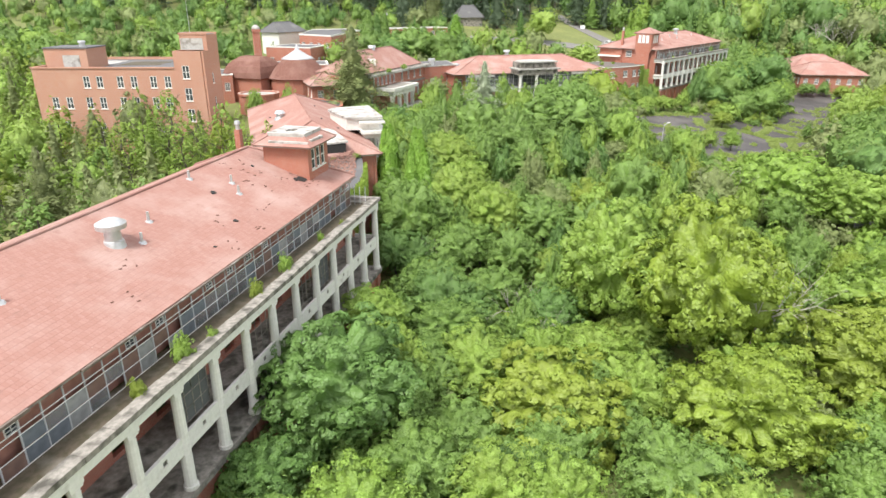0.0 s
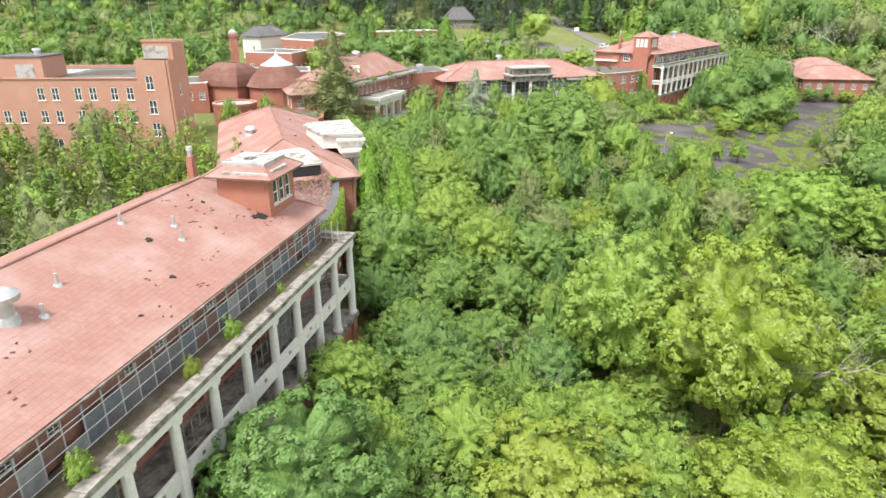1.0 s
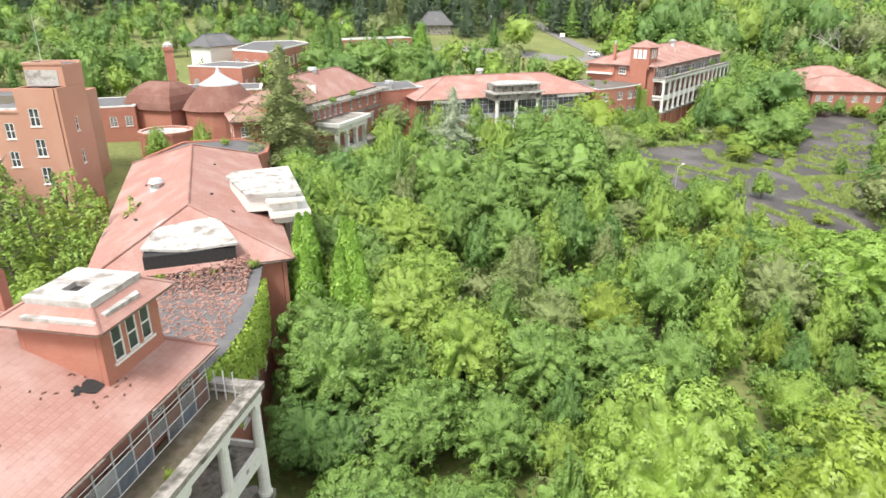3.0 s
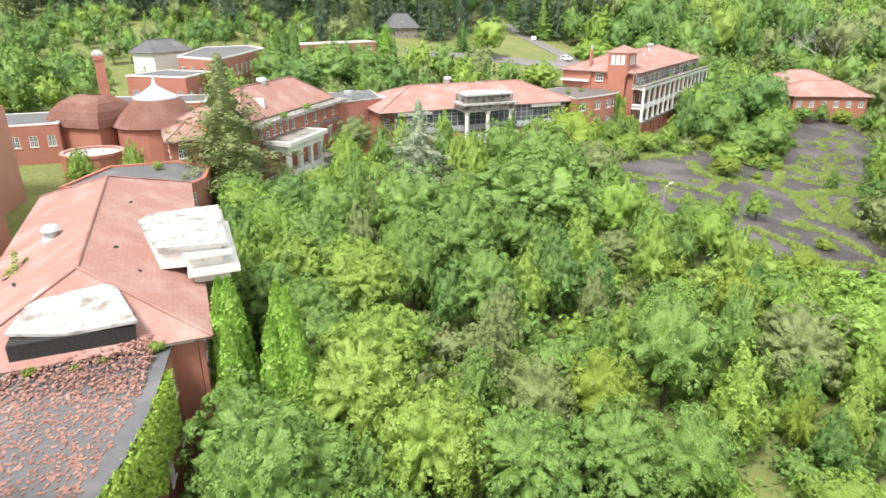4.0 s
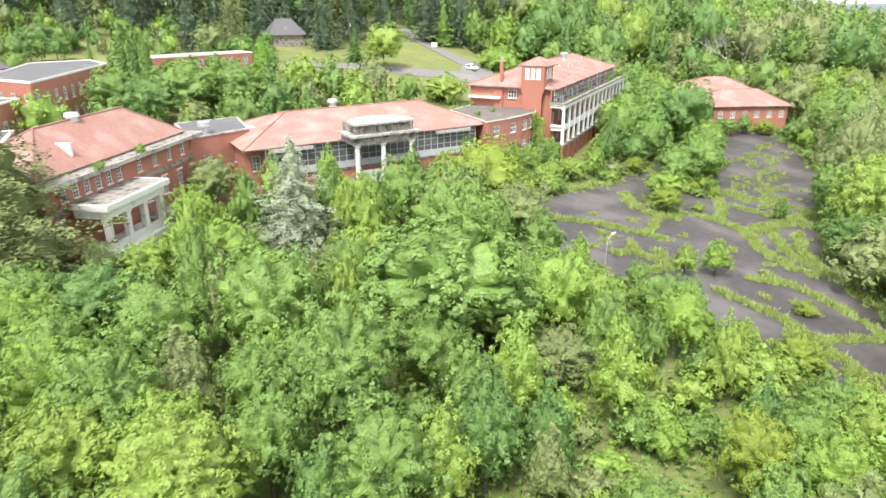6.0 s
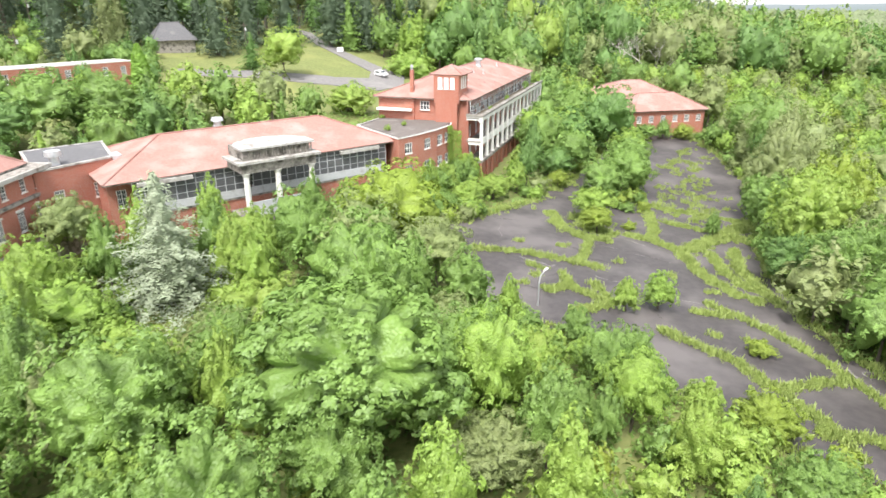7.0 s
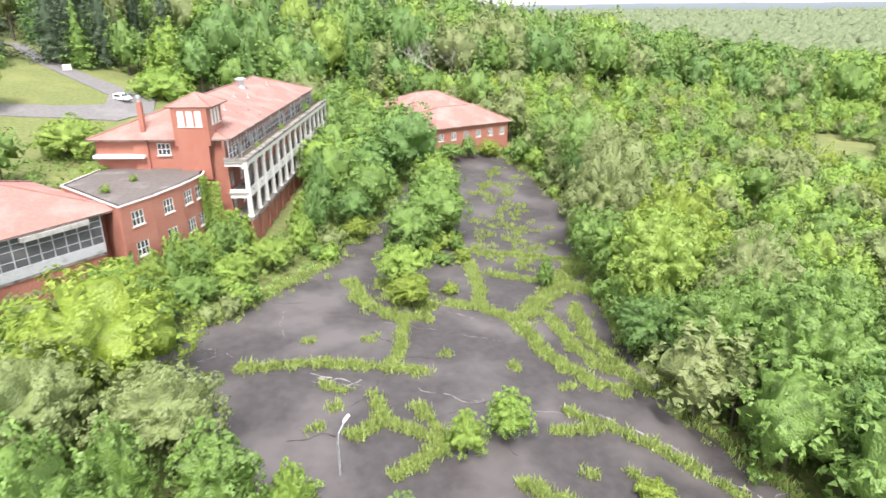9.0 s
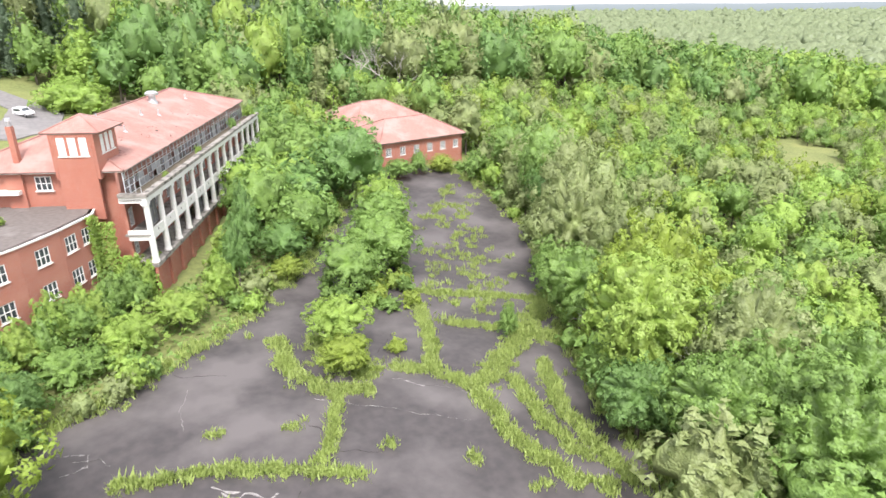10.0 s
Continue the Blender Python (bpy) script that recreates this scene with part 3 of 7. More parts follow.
    for side, q in faces.items():
        hole = [(dx, zc + 4.1, 0.85, 2.0) for dx in (-1.15, 0, 1.15)] if side in ("front", "end") else []
        ln = hb if side in ("front", "back") else hb - 0.32
        wall_part(tower, -ln - (proud if side == "front" else 0), ln + (proud if side == "back" else 0), (zc - 3 if side == "end" else zc + 1.5), zt - 0.1, hole, q, BRICK, "tower_wall", 0.3)
        for o in hole:
            tw = window_part(w, q @ pose(o[0], 0, o[1]), 0.85, 2.0, 1, 0, "tower_window")
            if not deck_top:
                part("blind", boxed(-0.34, 0.34, 0.055, 0.075, 0.1, 1.9), WHITEPAINT, tw, "drawn white window blind")
    rb = bmesh.new()
    tip = (1.9, zt + 0.75) if deck_top else (0.0, zt + 1.5)
    lo = [(cx + sx * ht, cy + sy * ht, zt) for sx, sy in ((-1, -1), (1, -1), (1, 1), (-1, 1))]
    hi = [(cx + sx * tip[0], cy + sy * tip[0], tip[1]) for sx, sy in ((-1, -1), (1, -1), (1, 1), (-1, 1))]
    for i in range(4):
        slope(rb, lo[i], lo[(i + 1) % 4], hi[(i + 1) % 4], hi[i])
    troof = flat_mesh("tower_roof", rb, TILE, w)
    part("soffit", boxed(cx - ht + 0.05, cx + ht - 0.05, cy - ht + 0.05, cy + ht - 0.05, zt - 0.16, zt - 0.05), RUSTED, troof)
    for i in range(4):
        part("hip_cap", tube(bmesh.new(), [lo[i], hi[i]], [0.12, 0.12], 6), TILE, troof)
    if deck_top:
        # bare boards where the tiles have gone
        for i in range(7):
            x = cx - 1.95 + 0.56 * i
            for y0, y1 in (((-1.95, 1.95),) if i not in (3, 4) else ((-1.95, -0.3), (0.7, 1.95))):
                part("roof_board", boxed(x, x + 0.55, cy + y0, cy + y1, tip[1] - 0.1, tip[1] + 0.30 + R.uniform(-0.02, 0.02)), DECK, troof, "bare white roof board")
        # near-black plate below the missing boards paints the hatch's shade
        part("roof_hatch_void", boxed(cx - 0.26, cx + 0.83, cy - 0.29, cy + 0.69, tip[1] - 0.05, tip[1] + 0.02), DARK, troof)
        part("torn_underlay", prism(bmesh.new(), [(cx + 1.9, cy - 2.3), (cx + 2.75, cy - 2.7), (cx + 2.8, cy + 1.5), (cx + 1.9, cy + 1.4)], zt + 0.18, zt + 0.42), DECK, troof)
        part("torn_underlay", prism(bmesh.new(), [(cx - 1.2, cy - 2.0), (cx + 1.9, cy - 2.0), (cx + 1.9, cy - 2.6), (cx - 0.6, cy - 2.7)], zt + 0.28, zt + 0.5), DECK, troof)
    # chimney and ventilators
    ch = part("chimney", boxed(end + 1.6, end + 2.2, 14.2, 14.8, ze, zc + 7.0), BRICK, w)
    part("chimney_pot", tube(bmesh.new(), [(end + 1.9, 14.5, zc + 7.0), (end + 1.9, 14.5, zc + 7.5), (end + 1.9, 14.5, zc + 7.55), (end + 1.9, 14.5, zc + 7.9)], [0.22, 0.22, 0.32, 0.26], 10), METAL, ch, "dented metal chimney pot")
    vx, vy = vent_at
    vz = ze + (vy - 2.4) / 9.6 * 3.5
    part("roof_ventilator", tube(bmesh.new(), [(vx, vy, vz - 0.3), (vx, vy, vz + 0.25), (vx, vy, vz + 0.3), (vx, vy, vz + 1.1), (vx, vy, vz + 1.12), (vx, vy, vz + 1.45), (vx, vy, vz + 1.7)],
                                 [0.75, 0.62, 0.55, 0.5, 0.95, 0.98, 0.55], 18), METAL, w, "large mushroom-headed metal roof ventilator")
    for px, py in ((24.5, 9.0), (27.2, 7.6), (13.5, 8.8), (14.8, 7.4), (16.0, 11.2), (vx + 9, 8.5)):
        pz = ze + (py - 2.4) / 9.6 * 3.5
        part("vent_pipe", tube(bmesh.new(), [(px, py, pz - 0.1), (px, py, pz + 0.08), (px, py, pz + 0.09), (px, py, pz + 0.75)], [0.32, 0.24, 0.11, 0.10], 9), METAL, w)
    # broken tiles and a hole in the roof: near-black plates paint the shade inside
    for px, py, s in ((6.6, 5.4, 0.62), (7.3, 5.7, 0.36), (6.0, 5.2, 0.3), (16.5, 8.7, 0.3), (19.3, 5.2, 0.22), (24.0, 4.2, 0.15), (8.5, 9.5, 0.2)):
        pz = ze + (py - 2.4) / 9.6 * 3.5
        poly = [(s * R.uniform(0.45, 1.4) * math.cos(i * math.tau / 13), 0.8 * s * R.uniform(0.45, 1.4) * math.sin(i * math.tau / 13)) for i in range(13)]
        h = part("roof_hole", prism(bmesh.new(), poly, 0.03, 0.075), DARK, w, "ragged near-black patch painted as a hole in the tiles")
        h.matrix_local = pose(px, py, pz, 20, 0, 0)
    # slipped tiles and bare patches on the slope
    for px, py, s in ((6.2, 6.3, 0.30), (7.0, 4.5, 0.26), (8.2, 6.6, 0.24), (5.6, 4.4, 0.22), (9.0, 8.4, 0.3), (9.8, 9.6, 0.28), (8.4, 10.4, 0.3), (10.6, 10.9, 0.3), (12.2, 8.2, 0.22), (11.5, 6.4, 0.2), (20.4, 6.0, 0.42), (18.8, 3.4, 0.22), (23.0, 3.2, 0.2), (15.5, 5.0, 0.18), (30.5, 6.6, 0.3), (33.0, 4.6, 0.24)):
        for _ in range(4):
            qx, qy = px + R.gauss(0, 0.5), py + R.gauss(0, 0.35)
            t = part("slipped_tile", boxed(-0.11, 0.11, -0.05, 0.05, 0.02, 0.05), TILE_OLD, w)
            t.matrix_local = pose(qx, qy, ze + (qy - 2.4) / 9.6 * 3.5, 20 + R.uniform(-6, 6), R.uniform(-6, 6), R.uniform(-60, 60))
    return w


S_WING = pose(-7.0, 65.5, 0, 0, 0, -103.2) @ Matrix.Diagonal((1, -1, 1, 1))
N_WING = pose(61.9, 184.9, 0, 0, 0, 50.0)
gallery_wing(S_WING, 11.1, 64.0, 4.6, 0.1, True, "derelict hospital wing with red tiled roof and white columned galleries", -1.0, (28.6, 8.6))
gallery_wing(N_WING, 15.3, 55.0, 9.5, 1.3, False, "derelict galleried wing with red tiled roof beside the parking lot", 3.2, (33.0, 10.4))


# ---- the central pavilion and its link ----
def pavilion():
    w = thing("central_pavilion", pose(-18.2, 88.7, 0, 0, 0, 107.0), "derelict brick pavilion with a broad pink-red tiled hip roof", "building")
    hip_roof(w, -7.0, 36.0, -8.4, 8.4, 11.5, 15.2, 0.0, 27.5)
    for side, q, a, b in (("east", pose(0, -7.7, 0), -6.2, 35.2), ("west", pose(29, 7.7, 0, 0, 0, 180), -6.2, 35.2)):
        o = [(x, 8.0, 1.3, 2.2) for x in np.arange(a + 3, b - 1, 3.2)] if side == "east" else []
        wall_part(w, a, b, 0, 11.3, o, q, BRICK, "wall", 0.35)
        for k in o:
            window_part(w, q @ pose(k[0], 0, k[1]), 1.3, 2.2, 2, 2)
    part("end_wall", boxed(34.85, 35.2, -7.3, 7.3, 0, 11.3), BRICK, w)
    part("end_wall", boxed(-6.2, -5.85, -7.3, 7.3, 0, 11.3), BRICK, w)
    # white portico over the east entrance
    p = part("portico", prism(bmesh.new(), [(2.8, -10.0), (12.8, -10.0), (12.2, -4.6), (10.9, -3.9), (3.4, -5.2)], 12.9, 14.55), WHITE, w, "flaking white portico")
    part("portico_roof", prism(bmesh.new(), [(2.3, -10.5), (13.4, -10.5), (12.7, -4.4), (11.0, -3.6), (3.0, -5.2)], 14.57, 14.85), DECK, p, "bare white portico roof")
    part("cornice", boxed(2.0, 13.7, -10.75, -7.0, 13.9, 14.2), WHITE, p)
    part("cornice", boxed(1.6, 14.1, -11.2, -7.2, 12.5, 12.9), WHITE, p)
    part("architrave", boxed(2.4, 13.3, -10.4, -7.6, 11.7, 12.5), WHITE, p)
    for x in (2.9, 6.2, 9.5, 12.8):
        part("column", tube(bmesh.new(), [(x, -9.9, 3.0), (x, -9.9, 3.3), (x, -9.9, 3.32), (x, -9.9, 11.4), (x, -9.9, 11.7)], [0.5, 0.5, 0.42, 0.36, 0.5], 12), WHITE, p)
    part("porch_floor", boxed(2, 13.7, -10.8, -7.7, 0, 3.0), CONCRETE, p)
    # torn south hip: a white sheet over a near-black box painting the opening's shade
    h = bmesh.new()
    pts = [(1.2, 0.2, 14.6), (-1.5, 2.6, 14.0), (-5.2, 3.9, 13.1), (-6.2, 0.5, 12.9), (-6.6, -3.9, 13.2), (-2.4, -2.6, 14.0)]
    lo = [h.verts.new(q) for q in pts]
    hi = [h.verts.new((q[0], q[1], q[2] + 0.22)) for q in pts]
    h.faces.new(lo[::-1])
    h.faces.new(hi)
    for i in range(6):
        h.faces.new((lo[i], lo[(i + 1) % 6], hi[(i + 1) % 6], hi[i]))
    part("torn_roof_sheet", h, DECK, w, "torn white roof sheet sagging over a gap painted near-black")
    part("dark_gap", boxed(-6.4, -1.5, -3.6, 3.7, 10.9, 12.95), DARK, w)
    part("roof_ventilator", tube(bmesh.new(), [(13, 3.6, 13.3), (13, 3.6, 13.7), (13, 3.6, 13.72), (13, 3.6, 14.3), (13, 3.6, 14.32), (13, 3.6, 14.7)], [0.95, 0.8, 0.6, 0.55, 0.85, 0.6], 14), METAL, w)
    for px, py, s in ((4, 5, 0.35), (7, 6.2, 0.3), (20, -2.5, 0.25), (2, -3.8, 0.2), (6, -2.0, 0.2), (17, 5.0, 0.25)):
        pz = 15.2 - abs(py) / 8.4 * 3.7
        bar = part("slipped_tile", boxed(-s, s, -0.12, 0.12, 0.04, 0.10), DARK, w)
        bar.matrix_local = pose(px, py, pz, -24 if py > 0 else 24, 0, R.uniform(-30, 30))
    return w


pavilion()
LINK_OUT = [(-10.9, 66.2), (-10.1, 69.5), (-9.85, 73), (-10.0, 77), (-10.5, 81), (-11.1, 85.2)]
LINK = LINK_OUT + [(-24, 81.5), (-22, 74), (-19, 66.5)]


def block_walls(w, poly, z0, z1, material, rows=(), spacing=3.4, size=(1.3, 2.0), name="wall", skip=(), lights=2, bars=2):
    """Walls round a plan (anticlockwise), with rows of windows at the heights given."""
    for i, ((x0, y0), (x1, y1)) in enumerate(zip(poly, poly[1:] + poly[:1])):
        ln = math.hypot(x1 - x0, y1 - y0)
        q = pose(x0, y0, 0, 0, 0, math.degrees(math.atan2(y1 - y0, x1 - x0)))
        n = 0 if i in skip else int((ln - 0.6) / spacing)
        o = [((k + 0.5) * ln / n, z, *size) for k in range(n) for z in rows]
        wall_part(w, 0.0, ln - 0.02, z0, z1, o, q, material, name, 0.32)
        for k in o:
            window_part(w, q @ pose(k[0], 0, k[1]), *size, lights, bars)


def inset(poly, d):
    cx, cy = sum(p[0] for p in poly) / len(poly), sum(p[1] for p in poly) / len(poly)
    return [(x + (cx - x) * d / max(0.1, math.hypot(cx - x, cy - y)), y + (cy - y) * d / max(0.1, math.hypot(cx - x, cy - y))) for x, y in poly]


def flat_block(name, poly, z0, z1, label, material, roof, rows=(), rim=0.25, rim_mat=None, skip=(), spacing=3.4, size=(1.3, 2.0), lights=2, bars=2):
    """A flat-roofed block: walls with windows, a roof deck and a coping round it."""
    w = thing(name, Matrix.Identity(4), label, "building")
    block_walls(w, poly, z0, z1 - 0.3, material, rows, spacing, size, "wall", skip, lights, bars)
    part("roof", prism(bmesh.new(), inset(poly, 0.1), z1 - 0.5, z1 - 0.12), roof, w)
    outer, inner = inset(poly, -0.15), inset(poly, 0.45)
    c = bmesh.new()
    rings = [[c.verts.new((x, y, z)) for x, y in ring] for ring, z in ((outer, z1 - 0.3), (outer, z1 - 0.3 + rim), (inner, z1 - 0.3 + rim), (inner, z1 - 0.3))]
    for p, q in zip(rings, rings[1:] + rings[:1]):
        for i in range(len(poly)):
            j = (i + 1) % len(poly)
            c.faces.new((p[i], p[j], q[j], q[i]))
    part("coping", c, rim_mat or GREYWHITE, w, "stained pale roof coping")
    return w


link = flat_block("curved_link", LINK, -1.0, 11.15, "curved brick link with a littered grey felt roof and ivy", BRICK, TAR, (4.0, 7.6), 0.2, TAR, skip=(5, 6, 7, 8), spacing=2.4, size=(1.2, 2.0))
AN_OUT = [(44.6, 179.6), (48.8, 181.8), (53.0, 184.6), (57.0, 188.0)]
flat_block("curved_annex", AN_OUT + [(60, 195), (50.0, 202.5), (41.5, 194)], 2.0, 13.6, "curved two-storey brick annex with white windows and brown felt roof", BRICK, FELT_BROWN, (6.9, 10.6), 0.18, WHITE,
           skip=(3, 4, 5, 6), spacing=2.25, size=(1.7, 1.75), lights=3, bars=0)
flat_block("flat_roofed_passage", [(-5, 172), (3.5, 178), (1, 190), (-9, 186)], 3.0, 14.6, "low brick passage with a grey roof", BRICK, TAR, (9.5,), skip=(1, 2, 3))


# ---- the northern ward with the raised porch ----
def north_ward():
    w = thing("north_ward", pose(2.8, 168.3, 0, 0, 0, 17.0), "long derelict ward with pink-red tiled roof and screened veranda", "building")
    hip_roof(w, 0, 44.5, 0, 21, 12.8, 16.4, 10.2, 35.5)
    o = [(x, 8.9, 1.2, 2.4) for x in np.arange(2.5, 43, 2.9)]
    wall_part(w, 0.8, 43.7, 2, 12.65, o, pose(0, 2.6, 0), BRICK, "wall", 0.35)
    for k in o:
        window_part(w, pose(k[0], 2.6, k[1]), 1.2, 2.4, 2, 2)
    part("end_wall", boxed(0.8, 1.15, 2.95, 20.2, 2, 12.65), BRICK, w)
    part("end_wall", boxed(43.35, 43.7, 2.95, 20.2, 2, 12.65), BRICK, w)
    part("veranda_floor", boxed(3.5, 42, 0.4, 2.6, 7.9, 8.2), CONCRETE, w)
    part("veranda_wall", boxed(3.5, 42, 0.55, 0.8, 2, 7.9), BRICK, w)
    part("veranda_parapet", boxed(3.5, 42, 0.35, 0.6, 8.2, 9.3), GREYPAINT, w, "flaking grey veranda parapet")
    fr = bmesh.new()
    for k in range(30):
        x = 3.5 + k * 38.5 / 29
        box(fr, x - 0.05, x + 0.05, 0.42, 0.54, 9.3, 12.6)
    for z in (10.1, 11.2, 11.9):
        box(fr, 3.5, 42, 0.43, 0.53, z, z + 0.07)
    part("screen_frame", fr, GREYPAINT, w, "weathered grey screen posts")
    for k in range(29):
        if R.random() < 0.85:
            x = 3.5 + k * 38.5 / 29
            part("screen", boxed(x + 0.06, x + 1.26, 0.47, 0.49, 9.32, 12.5), SCREEN, w)
    for a, b in ((4, 11), (33.5, 40.5)):
        part("pale_awning", boxed(a, b, -0.25, 0.3, 12.0, 12.5), GREYWHITE, w, "long pale awning box under the eaves")
    # raised porch, its roof bowed at the back
    x0, x1, y0 = 16.0, 26.6, -5.2
    arc = [(x1, y0 + 2.2)] + [((x0 + x1) / 2 + 5.3 * math.cos(a), y0 + 2.2 + 4.4 * math.sin(a)) for a in np.linspace(0.15, math.pi - 0.15, 12)] + [(x0, y0 + 2.2)]
    p = part("porch_roof", prism(bmesh.new(), [(x0, y0), (x1, y0)] + arc, 15.75, 16.05), DECK, w, "bowed whitish porch roof")
    part("porch_attic", prism(bmesh.new(), [(x0 + 0.5, y0 + 0.6), (x1 - 0.5, y0 + 0.6), (x1 - 0.5, y0 + 6), (x0 + 0.5, y0 + 6)], 14.35, 15.74), CONCRETE, p, "weathered grey attic boards")
    for k in range(13):
        x = x0 + 0.3 + k * (x1 - x0 - 0.6) / 12
        part("attic_post", boxed(x - 0.07, x + 0.07, y0 + 0.3, y0 + 0.5, 14.4, 15.74), CONCRETE, p)
    part("attic_rail", boxed(x0 + 0.3, x1 - 0.3, y0 + 0.51, y0 + 0.58, 15.0, 15.15), CONCRETE, p)
    part("cornice", boxed(x0 - 0.7, x1 + 0.7, y0 - 0.5, y0 + 5.4, 14.0, 14.34), GREYWHITE, p)
    part("architrave", boxed(x0 - 0.1, x1 + 0.1, y0, y0 + 0.7, 12.7, 14.0), CONCRETE, p)
    part("architrave", boxed(x0 - 0.1, x0 + 0.6, y0 + 0.7, y0 + 5.3, 12.7, 14.0), CONCRETE, p)
    part("architrave", boxed(x1 - 0.6, x1 + 0.1, y0 + 0.7, y0 + 5.3, 12.7, 14.0), CONCRETE, p)
    for x in (x0 + 0.5, x0 + 5.0, x1 - 0.5):
        part("column", tube(bmesh.new(), [(x, y0 + 0.4, 6.5), (x, y0 + 0.4, 6.9), (x, y0 + 0.4, 6.92), (x, y0 + 0.4, 12.2), (x, y0 + 0.4, 12.7)], [0.55, 0.55, 0.42, 0.38, 0.6], 12), WHITE, p)
    part("porch_floor", boxed(x0 - 0.3, x1 + 0.3, y0 - 0.3, 0.3, 1.5, 6.5), CONCRETE, p)
    part("porch_parapet", boxed(x0 + 1, x1 - 1, y0 + 0.3, y0 + 0.5, 6.5, 8.6), GREYPAINT, p)
    part("roof_ventilator", tube(bmesh.new(), [(19, 11.2, 15.8), (19, 11.2, 16.6), (19, 11.2, 16.62), (19, 11.2, 17.3), (19, 11.2, 17.32), (19, 11.2, 17.8)], [0.7, 0.7, 0.55, 0.55, 0.95, 0.8], 14), METAL, w)
    part("skylight", boxed(3.4, 4.6, 8.6, 11.4, 13.9, 14.6), METAL, w)
    part("roof_ventilator", tube(bmesh.new(), [(-3.5, 8.5, 14.2), (-3.5, 8.5, 15.6), (-3.5, 8.5, 15.62), (-3.5, 8.5, 16.3)], [0.65, 0.6, 1.0, 0.95], 14), METAL, w)


north_ward()


def east_ward():
    w = thing("colonnaded_ward", pose(-16.3, 144.1, 0, 0, 0, 67.0), "two-storey derelict brick ward with white-columned porch and tiled roof", "building")
    hip_roof(w, 1, 31.5, 1.9, 14.5, 15.3, 19.7, 8.5, 25.0, 7.4)
    part("eaves_gutter", boxed(-0.2, 32.5, -0.2, 3.2, 14.75, 15.0), CONCRETE, w, "broad grey flat eaves gutter")
    part("cornice", boxed(-0.4, 32.7, -0.45, -0.2, 14.6, 15.1), GREYWHITE, w)
    part("cornice", boxed(32.5, 32.75, -0.2, 14.5, 14.6, 15.1), GREYWHITE, w)
    up = [(x, 12.5, 0.95, 1.75) for x in (3.2, 5.2, 7.2, 9.2, 11.2, 13.2, 17.5, 21, 24.5, 28.0, 30.6)]
    lo = [(x, 8.0, 1.25, 2.5) for x in (2.0, 18.5, 22.5, 26.5, 30.2)]
    wall_part(w, 0, 32, 2, 14.74, up + lo, pose(0, 0.6, 0), BRICK, "wall", 0.35)
    for k in up:
        window_part(w, pose(k[0], 0.6, k[1]), 0.95, 1.75, 1, 2)
    for k in lo:
        window_part(w, pose(k[0], 0.6, k[1]), 1.25, 2.5, 2, 2)
        part("keystone", boxed(k[0] - 0.8, k[0] + 0.8, 0.5, 0.62, 10.55, 10.8), WHITE, w)
    part("belt_course", boxed(-0.1, 32.1, 0.3, 0.6, 11.4, 11.85), CONCRETE, w, "mossy stone belt course")
    part("lower_terrace", boxed(15.5, 32.5, -3.0, 0.3, 2, 6.6), CONCRETE, w)
    part("end_wall", boxed(31.65, 32, 0.95, 14.0, 2, 14.74), BRICK, w)
    part("end_wall", boxed(0, 0.35, 0.95, 14.0, 2, 14.74), BRICK, w)
    part("roof_ventilator", tube(bmesh.new(), [(15.5, 7.6, 19.4), (15.5, 7.6, 20.0), (15.5, 7.6, 20.02), (15.5, 7.6, 20.5)], [0.8, 0.7, 1.0, 0.8], 12), METAL, w)
    part("white_drain", boxed(8.9, 9.2, 3.2, 6.4, 16.4, 18.0), WHITE, w)
    # porch
    p = part("porch_roof", boxed(3.4, 15.2, -4.3, 0.3, 12.0, 12.25), CONCRETE, w, "mossy flat porch roof")
    rim = bmesh.new()
    for a in ((3.0, 15.6, -4.7, -4.2), (3.0, 3.5, -4.2, 0.2), (15.1, 15.6, -4.2, 0.2)):
        box(rim, *a, 11.6, 12.3)
    part("cornice", rim, WHITE, p)
    part("entablature", boxed(3.6, 15.0, -4.1, 0.2, 10.5, 11.6), WHITE, p)
    for x in (4.1, 7.6, 11.0, 14.5):
        part("column", box(box(boxed(x - 0.35, x + 0.35, -3.9, -3.2, 6.6, 10.2), x - 0.48, x + 0.48, -4.0, -3.1, 10.2, 10.5), x - 0.45, x + 0.45, -4.0, -3.1, 6.2, 6.6), WHITE, p)
    part("porch_floor", boxed(3.2, 15.4, -4.4, 0.25, 2, 6.2), WHITE, p)
    part("parapet", boxed(3.8, 14.8, -3.7, -3.5, 6.21, 7.3), WHITE, p)


east_ward()


